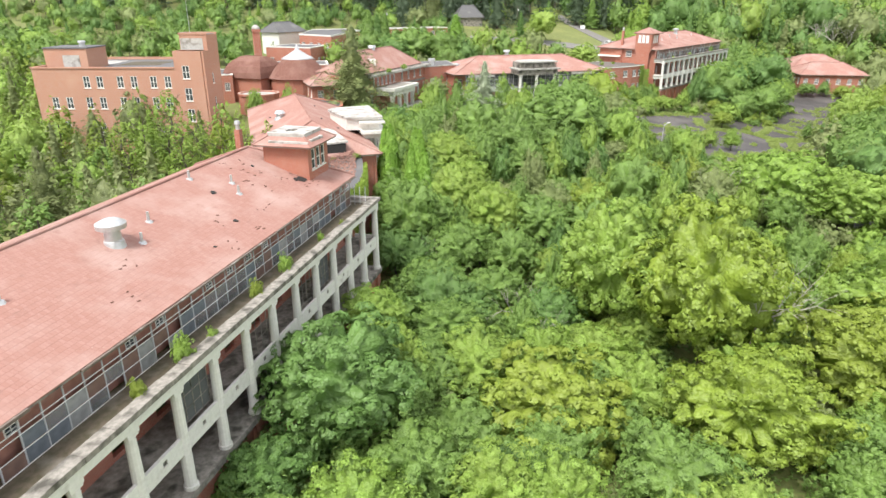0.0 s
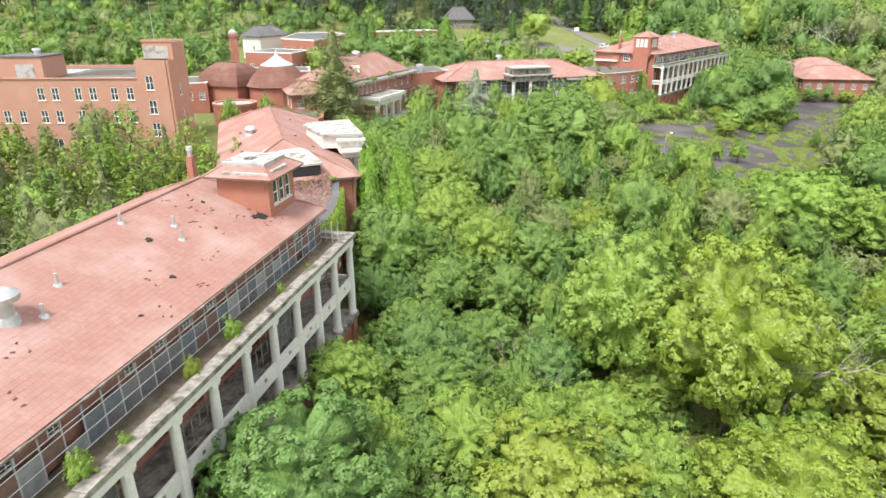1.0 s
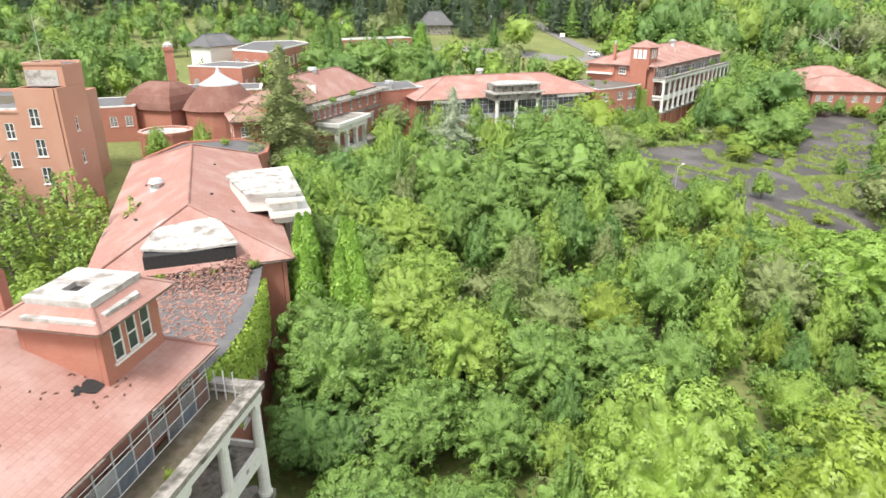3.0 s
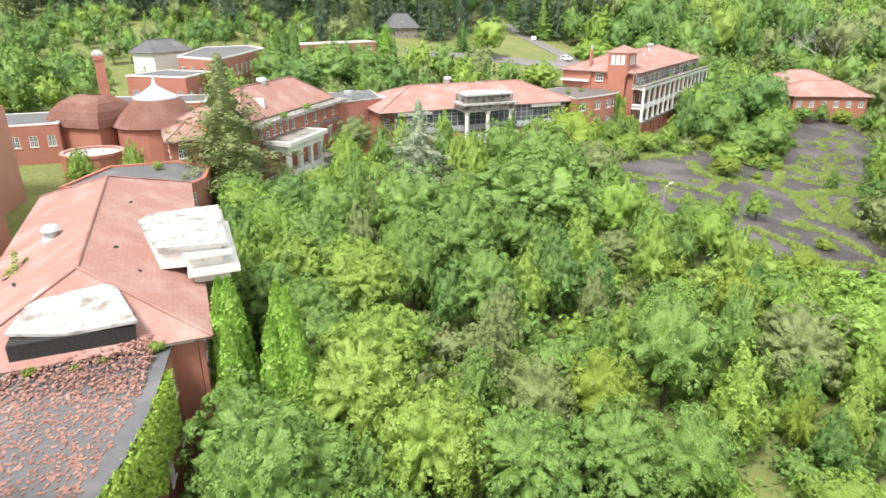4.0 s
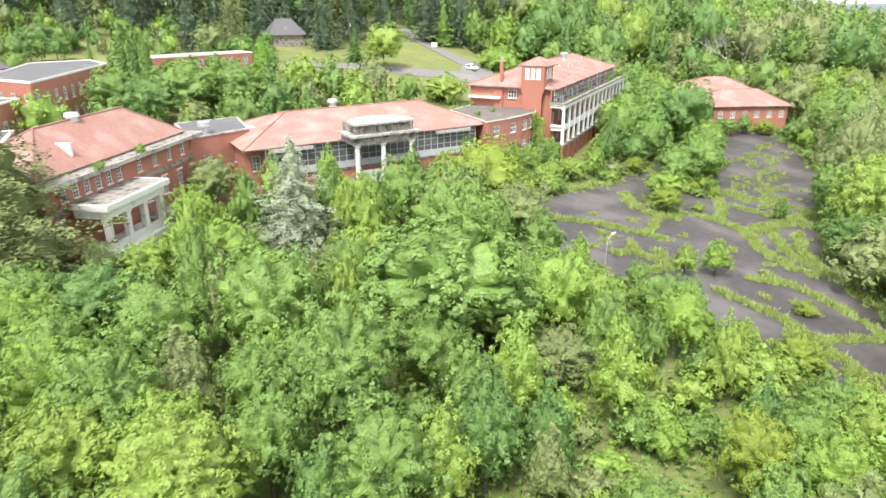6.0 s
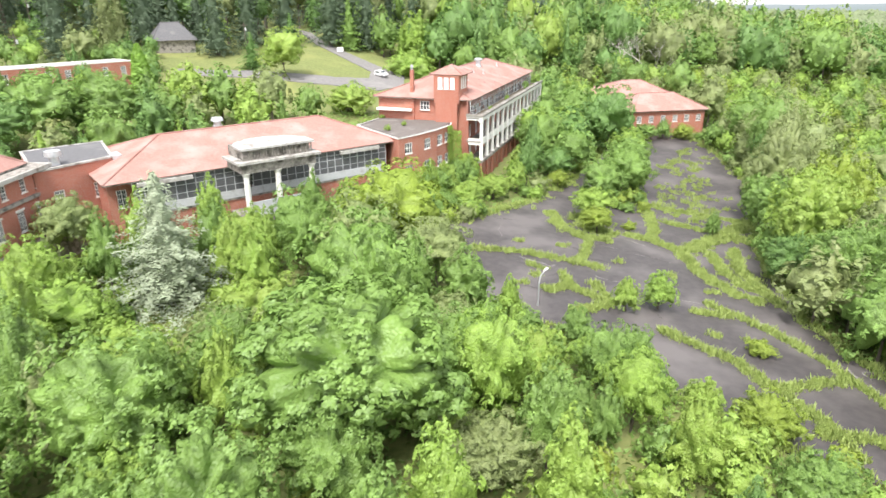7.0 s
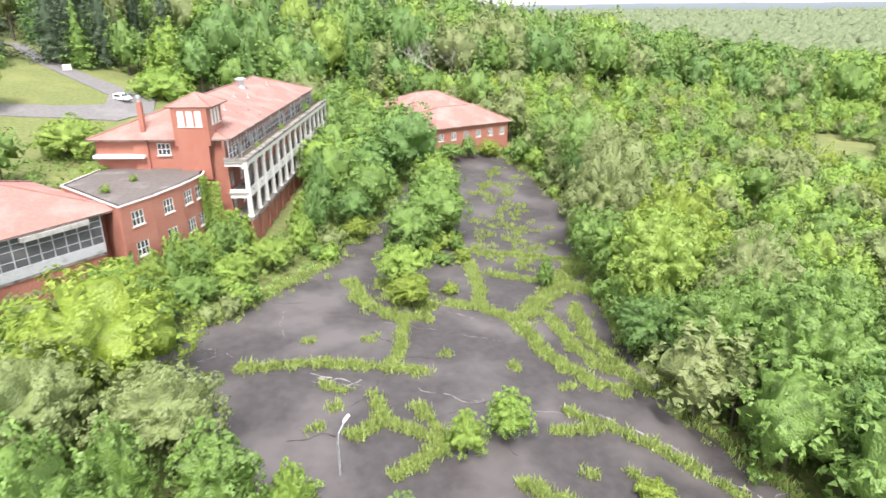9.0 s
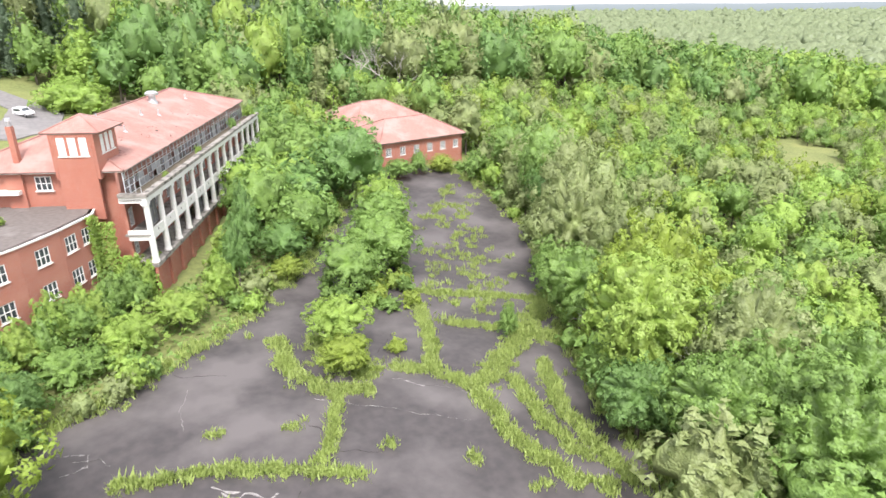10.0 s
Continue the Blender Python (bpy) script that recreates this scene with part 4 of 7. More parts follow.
def brick_block():
    w = thing("brick_hospital_block", Matrix.Identity(4), "four-storey pale red brick block with stair tower and white sash windows", "building")
    row = [(x, 16.4, 1.15, 2.0) for x in (-62.2, -59.9, -56.3, -53.9, -50.5, -48.0)] + [(x, 12.8, 1.15, 2.0) for x in (-68.3, -65.8, -62.3, -59.9, -56.3, -54.0, -50.6, -48.2)]
    row += [(-61.5, 7.2, 2.6, 3.0), (-55.4, 7.2, 2.6, 3.0), (-50, 7.2, 1.15, 2.0), (-67, 8.6, 1.15, 2.0)]
    wall_part(w, -71.4, -46.4, 2, 19.7, row, pose(0, 114, 0), BRICK_PALE, "wall", 0.4)
    for k in row:
        window_part(w, pose(k[0], 114, k[1]), k[2], k[3], 2 if k[2] < 2 else 3, 0)
    part("side_wall", boxed(-71.4, -71.0, 114.4, 138, 2, 19.7), BRICK_PALE, w)
    part("rear_wall", boxed(-71.4, -48.2, 138, 138.4, 2, 19.7), BRICK_PALE, w)
    part("side_wall", boxed(-48.6, -48.2, 119.3, 138, 2, 19.7), BRICK_PALE, w)
    part("roof", boxed(-70.98, -48.62, 114.42, 137.98, 18.9, 19.2), TAR, w, "grey felt roof with white patches")
    for a, b, c, d, mt in ((-57, -50, 116, 121, DECK), (-62, -54, 125, 133, MOSS), (-70, -64, 127, 135, DECK)):
        part("roof_patch", boxed(a, b, c, d, 19.2, 19.23), mt, w)
    part("coping", boxed(-71.55, -46.4, 113.85, 114.45, 19.7, 19.9), BRICK_PALE, w)
    part("coping", boxed(-71.55, -70.95, 114.45, 138.5, 19.7, 19.9), BRICK_PALE, w)
    # stair tower in two steps
    tw = [(-44.5, 18.0, 1.25, 2.2), (-44.5, 14.2, 1.25, 2.2), (-44.5, 10.6, 1.25, 2.2)]
    t = wall_part(w, -46.4, -41.6, 2, 22.6, tw, pose(0, 113.7, 0), BRICK_PALE, "tower_wall", 0.4)
    for k in tw:
        window_part(w, pose(k[0], 113.7, k[1]), k[2], k[3], 2, 0)
    slits = [(2.6, 17.0, 0.5, 1.8), (2.6, 12.8, 0.5, 1.8)]
    q = pose(-41.2, 113.7, 0, 0, 0, 80)
    wall_part(w, 0.1, 5.4, 2, 22.6, slits, q, BRICK_PALE, "tower_wall", 0.4)
    part("tower_wall", boxed(-46.4, -40.4, 119.0, 119.3, 2, 22.6), BRICK_PALE, w)
    for k in slits:
        window_part(w, q @ pose(k[0], 0, k[1]), k[2], k[3], 1, 0)
    part("tower_wall", boxed(-46.4, -46.0, 114.1, 119.0, 18, 22.6), BRICK_PALE, w)
    part("tower_roof", boxed(-45.98, -41.7, 114.12, 118.98, 22.1, 22.3), TAR, w)
    part("tower_head", prism(bmesh.new(), [(-45.6, 115.6), (-40.9, 115.6), (-40.32, 119.3), (-45.6, 119.3)], 22.61, 25.2), BRICK_PALE, w)
    part("tower_head_roof", prism(bmesh.new(), [(-45.3, 115.9), (-41.2, 115.9), (-40.7, 119.0), (-45.3, 119.0)], 25.2, 25.26), TAR, w)
    rim = bmesh.new()
    for a in ((-45.7, -40.8, 115.5, 115.8), (-45.7, -45.3, 115.8, 119.4), (-45.3, -40.3, 119.05, 119.4)):
        box(rim, *a, 25.2, 25.5)
    part("coping", rim, BRICK_PALE, w)
    part("whitewashed_face", boxed(-45.5, -41.6, 115.54, 115.6, 22.7, 24.6), DECK, w, "flaking whitewash on the tower head")
    # penthouse
    ph = part("penthouse", boxed(-71.0, -63.4, 118, 125, 19.2, 22.7), BRICK_PALE, w)
    part("penthouse_roof", boxed(-71.15, -63.25, 117.85, 125.15, 22.7, 22.9), TAR, ph)
    part("whitewash_patch", boxed(-67.8, -64.8, 117.94, 118.0, 19.4, 21.6), DECK, ph)
    part("roof_ventilator", tube(bmesh.new(), [(-65.5, 121, 22.9), (-65.5, 121, 23.6), (-65.5, 121, 23.62), (-65.5, 121, 23.9)], [0.5, 0.5, 0.7, 0.6], 10), METAL, ph)
    part("flagpole", tube(bmesh.new(), [(-44.5, 118.0, 25.2), (-44.5, 118.0, 31)], [0.05, 0.03], 6), METAL, w)


brick_block()


# ---- the kitchen group with its cone, chimney and flat roofs ----
def cone_pavilion():
    w = thing("conical_pavilion", pose(-35.2, 160.3, 0), "round pavilion with brown conical tiled roof and white metal cap", "building")
    bm = bmesh.new()
    n = 20
    for i in range(n):
        a, b = i * math.tau / n, (i + 1) * math.tau / n
        lo, hi = [(7.6 * math.cos(t), 7.6 * math.sin(t), 13.3) for t in (a, b)], [(3.6 * math.cos(t), 3.6 * math.sin(t), 17.6) for t in (a, b)]
        slope(bm, lo[0], lo[1], hi[1], hi[0])
    bmesh.ops.remove_doubles(bm, verts=bm.verts[:], dist=0.03)
    flat_mesh("roof", bm, TILE_OLD, w)
    part("metal_cap", tube(bmesh.new(), [(0, 0, 17.5), (0, 0, 17.7), (0, 0, 18.5), (0, 0, 19.4), (0, 0, 19.6), (0, 0, 21.0)], [3.75, 3.7, 2.2, 0.8, 0.55, 0.05], 20), METAL, w, "pale metal cone with a finial")
    part("wall", tube(bmesh.new(), [(0, 0, 3), (0, 0, 13.2)], [7.0, 7.0], 20), BRICK, w)


cone_pavilion()


def mansard_kitchen():
    w = thing("boiler_house", pose(-46.0, 160.5, 0, 0, 0, -22), "brick boiler house with brown tiled roof and tall square chimney", "building")
    rb = bmesh.new()
    rings = [[(sx * (2.2 + 3.4 * k), sy * (0.3 + 4.9 * k), z) for sx, sy in ((-1, -1), (1, -1), (1, 1), (-1, 1))] for k, z in ((1.0, 13.4), (0.94, 14.6), (0.80, 15.9), (0.55, 17.1), (0.22, 18.0), (0.0, 18.2))]
    for lo, hi in zip(rings, rings[1:]):
        for i in range(4):
            slope(rb, lo[i], lo[(i + 1) % 4], hi[(i + 1) % 4], hi[i])
    flat_mesh("roof", rb, TILE_OLD, w, "bulging brown tiled roof")
    part("wall", boxed(-5, 5, -4.6, 4.6, 3, 13.25), BRICK, w)
    c = part("chimney", tube(bmesh.new(), [(-4.2, 7.5, 3), (-4.2, 7.5, 23.2), (-4.2, 7.5, 23.22), (-4.2, 7.5, 23.9)], [1.35, 1.15, 1.35, 1.35], 4), BRICK, w, "tall square brick chimney")
    part("chimney_cap", tube(bmesh.new(), [(-4.2, 7.5, 23.9), (-4.2, 7.5, 24.3), (-4.2, 7.5, 24.9)], [1.0, 1.0, 0.4], 8), DECK, c)


mansard_kitchen()
flat_block("grey_roofed_range", [(-80, 146), (-50, 155.5), (-53, 168), (-83, 160)], 3, 14.4, "brick range with grey flat roof and white-framed windows", BRICK, TAR, (10.6,), 0.3, WHITE, skip=(1, 2, 3), spacing=2.4, size=(1.2, 1.8))
flat_block("rear_flat_range", [(-50, 170), (-30, 172), (-32, 182), (-52, 180)], 3, 15.2, "low range with grey flat roof", BRICK, TAR, (), 0.3, WHITE)
flat_block("bay_with_parapet", [(-42 + 4.6 * math.cos(a), 148 + 4.2 * math.sin(a)) for a in np.linspace(0, math.tau, 13)[:-1]], 2, 10.9, "round brick bay with a pale flat roof", BRICK, DECK, (8.0,), 0.5, BRICK, spacing=1.8, size=(1.0, 1.8))
flat_block("low_felt_range", [(-22.5, 125.5), (-20.5, 131), (-21.5, 137.5), (-27, 141.5), (-36, 139), (-38, 128)], 1, 10.6, "low range with grey felt roof and curved brick parapet", BRICK, TAR, (7.4,), 0.45, BRICK, spacing=3.0)


def tiled_block(name, m, sx, sy, ze, zr, z0, label, tile=None, ridge=0.5, rows=(), mat=None):
    w = thing(name, m, label, "building")
    hip_roof(w, -sx / 2, sx / 2, -sy / 2, sy / 2, ze, zr, -sx / 2 * ridge, sx / 2 * ridge, tile=tile)
    a, b = sx / 2 - 0.7, sy / 2 - 0.7
    block_walls(w, [(-a, -b), (a, -b), (a, b), (-a, b)], z0, ze - 0.15, mat or BRICK, rows, 3.2, (1.3, 1.7))
    return w


tiled_block("hip_roofed_block", pose(-25.5, 150.5, 0, 0, 0, 20), 12, 10, 13.0, 15.6, 2, "small brick block with red hip roof and broken window", ridge=0.3, rows=(10.2,))
tiled_block("annex_house", pose(129.5, 222.5, 0, 0, 0, -9), 21.5, 16.5, 7.8, 11.2, 0, "low brick house with pinkish tiled hip roof", ridge=0.45, rows=(4.8,))
tiled_block("annex_house", pose(134.5, 240.5, 0, 0, 0, -9), 20, 22, 8.6, 12.4, 0, "rear part of the low brick house with tiled roof", ridge=0.3)
flat_block("flat_roofed_school", [(-32.7, 195.5), (-28.6, 231), (-35, 243), (-46, 238), (-44, 205)], 8, 21.0, "two-storey brick building with flat roof among trees", BRICK, TAR, (12.4, 16.4), 0.4, WHITE, spacing=3.4, size=(1.5, 2.4))
flat_block("felt_roofed_range", [(-36.5, 183), (-34, 193.5), (-45, 199), (-50, 188)], 8, 18.6, "brick range with dark felt roof and white edge", BRICK, TAR, (13.6,), 0.3, WHITE, spacing=3.0)
flat_block("long_white_roofed_shed", [(-24, 245), (1.7, 260), (-2.5, 267), (-28, 252)], 12, 21.0, "long low brick building with a pale flat roof", BRICK, DECK, (17.8,), 0.25, WHITE, spacing=4.0)
tiled_block("grey_roofed_house", pose(-53, 222, 0, 0, 0, 60), 13, 9, 21.0, 24.0, 11, "house with grey shingle roof and white gable", tile=TAR, ridge=0.6, mat=WHITE)
tiled_block("grey_roofed_house", pose(11, 302, 0, 0, 0, 10), 13, 10, 23.5, 28.5, 18, "far house with a steep weathered grey roof", tile=TAR, ridge=0.4, mat=CONCRETE)


# ---- small outdoor things ----
def street_lamp(x, y, h, rz, label):
    z = ground_z(x, y)
    w = thing("street_lamp", pose(x, y, z, 0, 0, rz), label, "street lamp", "lot lamps")
    part("pole", tube(bmesh.new(), [(0, 0, -0.3), (0, 0, h * 0.75), (0.25, 0, h * 0.93), (1.3, 0, h)], [0.10, 0.075, 0.06, 0.05], 8), METAL, w)
    part("lamp_head", tube(bmesh.new(), [(1.1, 0, h - 0.02), (1.35, 0, h + 0.06), (2.0, 0, h + 0.02), (2.15, 0, h - 0.03)], [0.06, 0.15, 0.14, 0.05], 8), WHITEPAINT, w)
    return w


street_lamp(48.0, 138.6, 4.0, 35, "bent pale metal street lamp at the edge of the lot")
street_lamp(91.0, 139.0, 6.5, 150, "pale street lamp half hidden in trees")


def white_car():
    z = ground_z(66.5, 266) + 0.25
    w = thing("parked_car", pose(66.5, 266, z, 4, 0, -65), "small white parked van on the access road", "car")
    b = bmesh.new()
    prof = [(-2.2, 0.35), (2.2, 0.35), (2.25, 0.75), (1.75, 0.98), (1.05, 1.06), (0.45, 1.66), (-1.9, 1.72), (-2.22, 1.0)]
    lo, hi = [b.verts.new((x, -0.88, z0)) for x, z0 in prof], [b.verts.new((x, 0.88, z0)) for x, z0 in prof]
    b.faces.new(lo)
    b.faces.new(hi[::-1])
    for i in range(len(prof)):
        b.faces.new((lo[i], lo[(i + 1) % len(prof)], hi[(i + 1) % len(prof)], hi[i]))
    bmesh.ops.bevel(b, geom=b.edges[:], offset=0.09, segments=2, affect="EDGES")
    part("body", b, CARPAINT, w)
    s = bmesh.new()
    q = [(1.04, -0.75, 1.10), (1.04, 0.75, 1.10), (0.52, 0.70, 1.62), (0.52, -0.70, 1.62)]
    va, vb = [s.verts.new(v) for v in q], [s.verts.new((v[0] + 0.03, v[1], v[2] + 0.02)) for v in q]
    s.faces.new(vb)
    s.faces.new(va[::-1])
    for i in range(4):
        s.faces.new((va[i], va[(i + 1) % 4], vb[(i + 1) % 4], vb[i]))
    part("windscreen", s, GLASS, w)
    for y in (-0.89, 0.87):
        part("side_window", boxed(-1.6, 0.35, y, y + 0.02, 1.1, 1.52), GLASS, w)
    for x in (-1.4, 1.4):
        for y in (-0.9, 0.7):
            wh = part("wheel", tube(bmesh.new(), [(x, y, 0.33), (x, y + 0.2, 0.33)], [0.33, 0.33], 14), RUBBER, w)
            part("rim", tube(bmesh.new(), [(x, y - 0.01, 0.33), (x, y + 0.21, 0.33)], [0.19, 0.19], 10), METAL, wh)
    for y in (-0.62, 0.62):
        part("headlight", boxed(2.16, 2.27, y - 0.16, y + 0.16, 0.72, 0.86), WHITEPAINT, w)


white_car()


def road_sign():
    z = ground_z(61.5, 296.5)
    w = thing("road_sign", pose(61.5, 296.5, z, 0, 0, -15), "small white sign board on a post by the road", "sign")
    part("post", tube(bmesh.new(), [(0, 0, -0.3), (0, 0, 1.6)], [0.06, 0.06], 6), METAL, w)
    part("board", boxed(-1.0, 1.0, -0.06, 0.0, 0.5, 2.0), WHITEPAINT, w)


road_sign()


def utility_pole(x, y, h):
    z = ground_z(x, y)
    w = thing("utility_pole", pose(x, y, z, 0, 0, 20), "weathered grey wooden utility pole", "utility pole", "utility poles")
    part("pole", tube(bmesh.new(), [(0, 0, -0.5), (0, 0, h)], [0.16, 0.11], 8), BARK, w)
    part("crossarm", boxed(-1.1, 1.1, -0.06, 0.06, h - 0.8, h - 0.65), BARK, w)
    part("transformer", tube(bmesh.new(), [(0.35, 0, h - 2.2), (0.35, 0, h - 1.3)], [0.24, 0.24], 10), METAL, w)


for ux, uy, uh in ((77, 236, 11), (31, 283, 11), (-25, 300, 12), (-8, 306, 12), (-22, 262, 10)):
    utility_pole(ux, uy, uh)


# ---- trees ----
def sphere_mesh(level):
    """A triangulated sphere as arrays: directions and faces."""
    bm = bmesh.new()
    bmesh.ops.create_icosphere(bm, subdivisions=level, radius=1.0)
    v = np.array([p.co[:] for p in bm.verts])
    f = np.array([[p.index for p in q.verts] for q in bm.faces])
    bm.free()
    return v / np.linalg.norm(v, axis=1, keepdims=True), f


SPHERES = {k: sphere_mesh(k) for k in (1, 2, 3, 4, 5)}


def leaf_mesh(name, points, normals, sizes, material, rng, mass=None):
    """Pointed leaves at points, facing normals; mass: the leafy body they stand on, as vertices and triangles."""
    n = len(points)
    nrm = normals / np.linalg.norm(normals, axis=1, keepdims=True)
    ref = rng.normal(size=(n, 3))
    t = np.cross(nrm, ref)
    t /= np.linalg.norm(t, axis=1, keepdims=True) + 1e-9
    b = np.cross(nrm, t)
    s = sizes[:, None]
    tip = points + t * s * 1.5 + nrm * s * rng.uniform(-0.3, 0.3, (n, 1))
    verts = np.stack([points - t * s * 0.6 - b * s * 0.75, points - t * s * 0.6 + b * s * 0.75, tip], 1).reshape(-1, 3)
    mv, mf = mass if mass is not None else (np.zeros((0, 3)), np.zeros((0, 3), int))
    me = bpy.data.meshes.new(name)
    me.vertices.add(3 * n + len(mv))
    me.vertices.foreach_set("co", np.concatenate([verts, mv]).astype(np.float32).ravel())
    me.loops.add(3 * (n + len(mf)))
    me.loops.foreach_set("vertex_index", np.concatenate([np.arange(3 * n), mf.ravel() + 3 * n]).astype(np.int32))
    me.polygons.add(n + len(mf))
    me.polygons.foreach_set("loop_start", np.arange(0, 3 * (n + len(mf)), 3, dtype=np.int32))
    me.update(calc_edges=True)
    me.validate()
    me.materials.append(material)
    return me


def reach_of(d, c, r, least):
    """How far a union of balls (centres c, radii r) reaches along the directions d."""
    out = np.full(len(d), least)
    for ck, rk in zip(c, r):
        b = d @ ck
        disc = b * b - (ck @ ck - rk * rk)
        ok = (disc > 0) & (b > 0)
        out[ok] = np.maximum(out[ok], b[ok] + np.sqrt(disc[ok]))
    return out


def spiral(n, bottom, rng):
    k = np.arange(n) + 0.5
    z = 1 - (1 - bottom) * k / n
    phi = k * 2.39996 + rng.uniform(0, 0.8, n)
    rad = np.sqrt(np.clip(1 - z * z, 0.02, 1))
    return np.stack([rad * np.cos(phi), rad * np.sin(phi), z], 1)


def billow_crown(seed, rx, rz, lobes, puffs, level, cards, size, bottom=-0.5, lumps=0.25, puff=0.17, shape=None, core=0.77):
    """A dense uneven crown: boughs bulge out of it, each covered in leafy puffs with shaded gaps between them. core 0 leaves it open to the sky."""
    rng = np.random.default_rng(seed)
    c = spiral(lobes, bottom, rng)
    off = np.array([1 + 2.2 * lumps * noise.noise(Vector(v) * 1.9 + Vector((seed * 3.1, 0, 0))) for v in c]) * rng.uniform(0.52, 0.72, lobes)
    c = c * off[:, None]
    cr = rng.uniform(0.30, 0.42, lobes)
    d = spiral(puffs, bottom - 0.1, rng) + 0.05 * rng.normal(size=(puffs, 3))
    d /= np.linalg.norm(d, axis=1, keepdims=True)
    pc = d * (reach_of(d, c, cr, 0.5) * rng.uniform(0.87, 1.0, puffs))[:, None]
    pr = puff * rng.uniform(0.7, 1.25, puffs)
    stretch = np.array([rx, rx, rz])
    # each puff is a cluster of leaf tufts
    tufts = 14
    td = rng.normal(size=(puffs, tufts, 3)) + 0.7 * d[:, None] + np.array([0, 0, 0.35])
    td /= np.linalg.norm(td, axis=2, keepdims=True)
    many = cards * 2
    per, which = rng.choice(puffs, many, p=pr ** 2 / (pr ** 2).sum()), rng.integers(0, tufts, many)
    out = td[per, which]
    o = rng.normal(size=(many, 3)) + 0.9 * out
    o /= np.linalg.norm(o, axis=1, keepdims=True)
    pts = pc[per] + (0.74 * out + 0.34 * o * rng.uniform(0.7, 1.1, (many, 1))) * pr[per][:, None]
    if core:
        far = np.linalg.norm(pts, axis=1)
        shown = np.nonzero(far > 0.88 * reach_of(pts / far[:, None], pc, 0.95 * pr, 0.4))[0][:cards]
    else:
        shown = np.arange(cards)
    nrm = (out + 0.5 * o + 0.25 * rng.normal(size=o.shape) + np.array([0, 0, 0.2]))[shown]
    pts = pts[shown] * stretch
    mass = None
    if core:
        e, f = SPHERES[level]
        body = e * (core * np.maximum(reach_of(e, pc, 0.9 * pr, 0.4), 0.7 * reach_of(e, c, cr, 0.5)) * (1 + 0.04 * rng.normal(size=len(e))))[:, None] * stretch
        mass = (body if shape is None else shape(body), f)
    if shape is not None:
        pts = shape(pts)
    return pts, nrm, size * rng.uniform(0.6, 1.3, len(pts)), rng, mass


def trunk_mesh(name, rng, height, radius, limbs, spread, material, base=0.35, lean=0.0):
    bm = bmesh.new()
    pts = [(lean * height * f + 0.12 * height * 0.1 * rng.normal(), 0.012 * height * rng.normal(), height * f) for f in (-0.06, 0.15, 0.4, 0.65, 0.9)]
    tube(bm, pts, [radius * 1.4, radius, radius * 0.8, radius * 0.55, radius * 0.2], 7)
    for k in range(limbs):
        f = base + (0.9 - base) * k / max(1, limbs)
        a = k * 2.4 + rng.uniform(-0.4, 0.4)
        s = np.array(pts[2]) * (1 - f) + np.array(pts[4]) * f
        s = np.array([lean * height * f, 0, height * f])
        ln = spread * rng.uniform(0.6, 1.0) * (1.1 - 0.5 * f)
        e = s + np.array([ln * math.cos(a), ln * math.sin(a), ln * rng.uniform(0.5, 0.9)])
        mid = (s + e) / 2 + np.array([0, 0, -0.08 * ln])
        tube(bm, [s, mid, e], [radius * 0.42, radius * 0.28, radius * 0.08], 5)
        for j in range(2):
            e2 = e + np.array([rng.normal() * ln * 0.3, rng.normal() * ln * 0.3, ln * 0.3])
            tube(bm, [mid, (mid + e2) / 2, e2], [radius * 0.2, radius * 0.14, radius * 0.04], 4)
    me = bpy.data.meshes.new(name)
    bm.to_mesh(me)
    bm.free()
    me.materials.append(material)
    return me


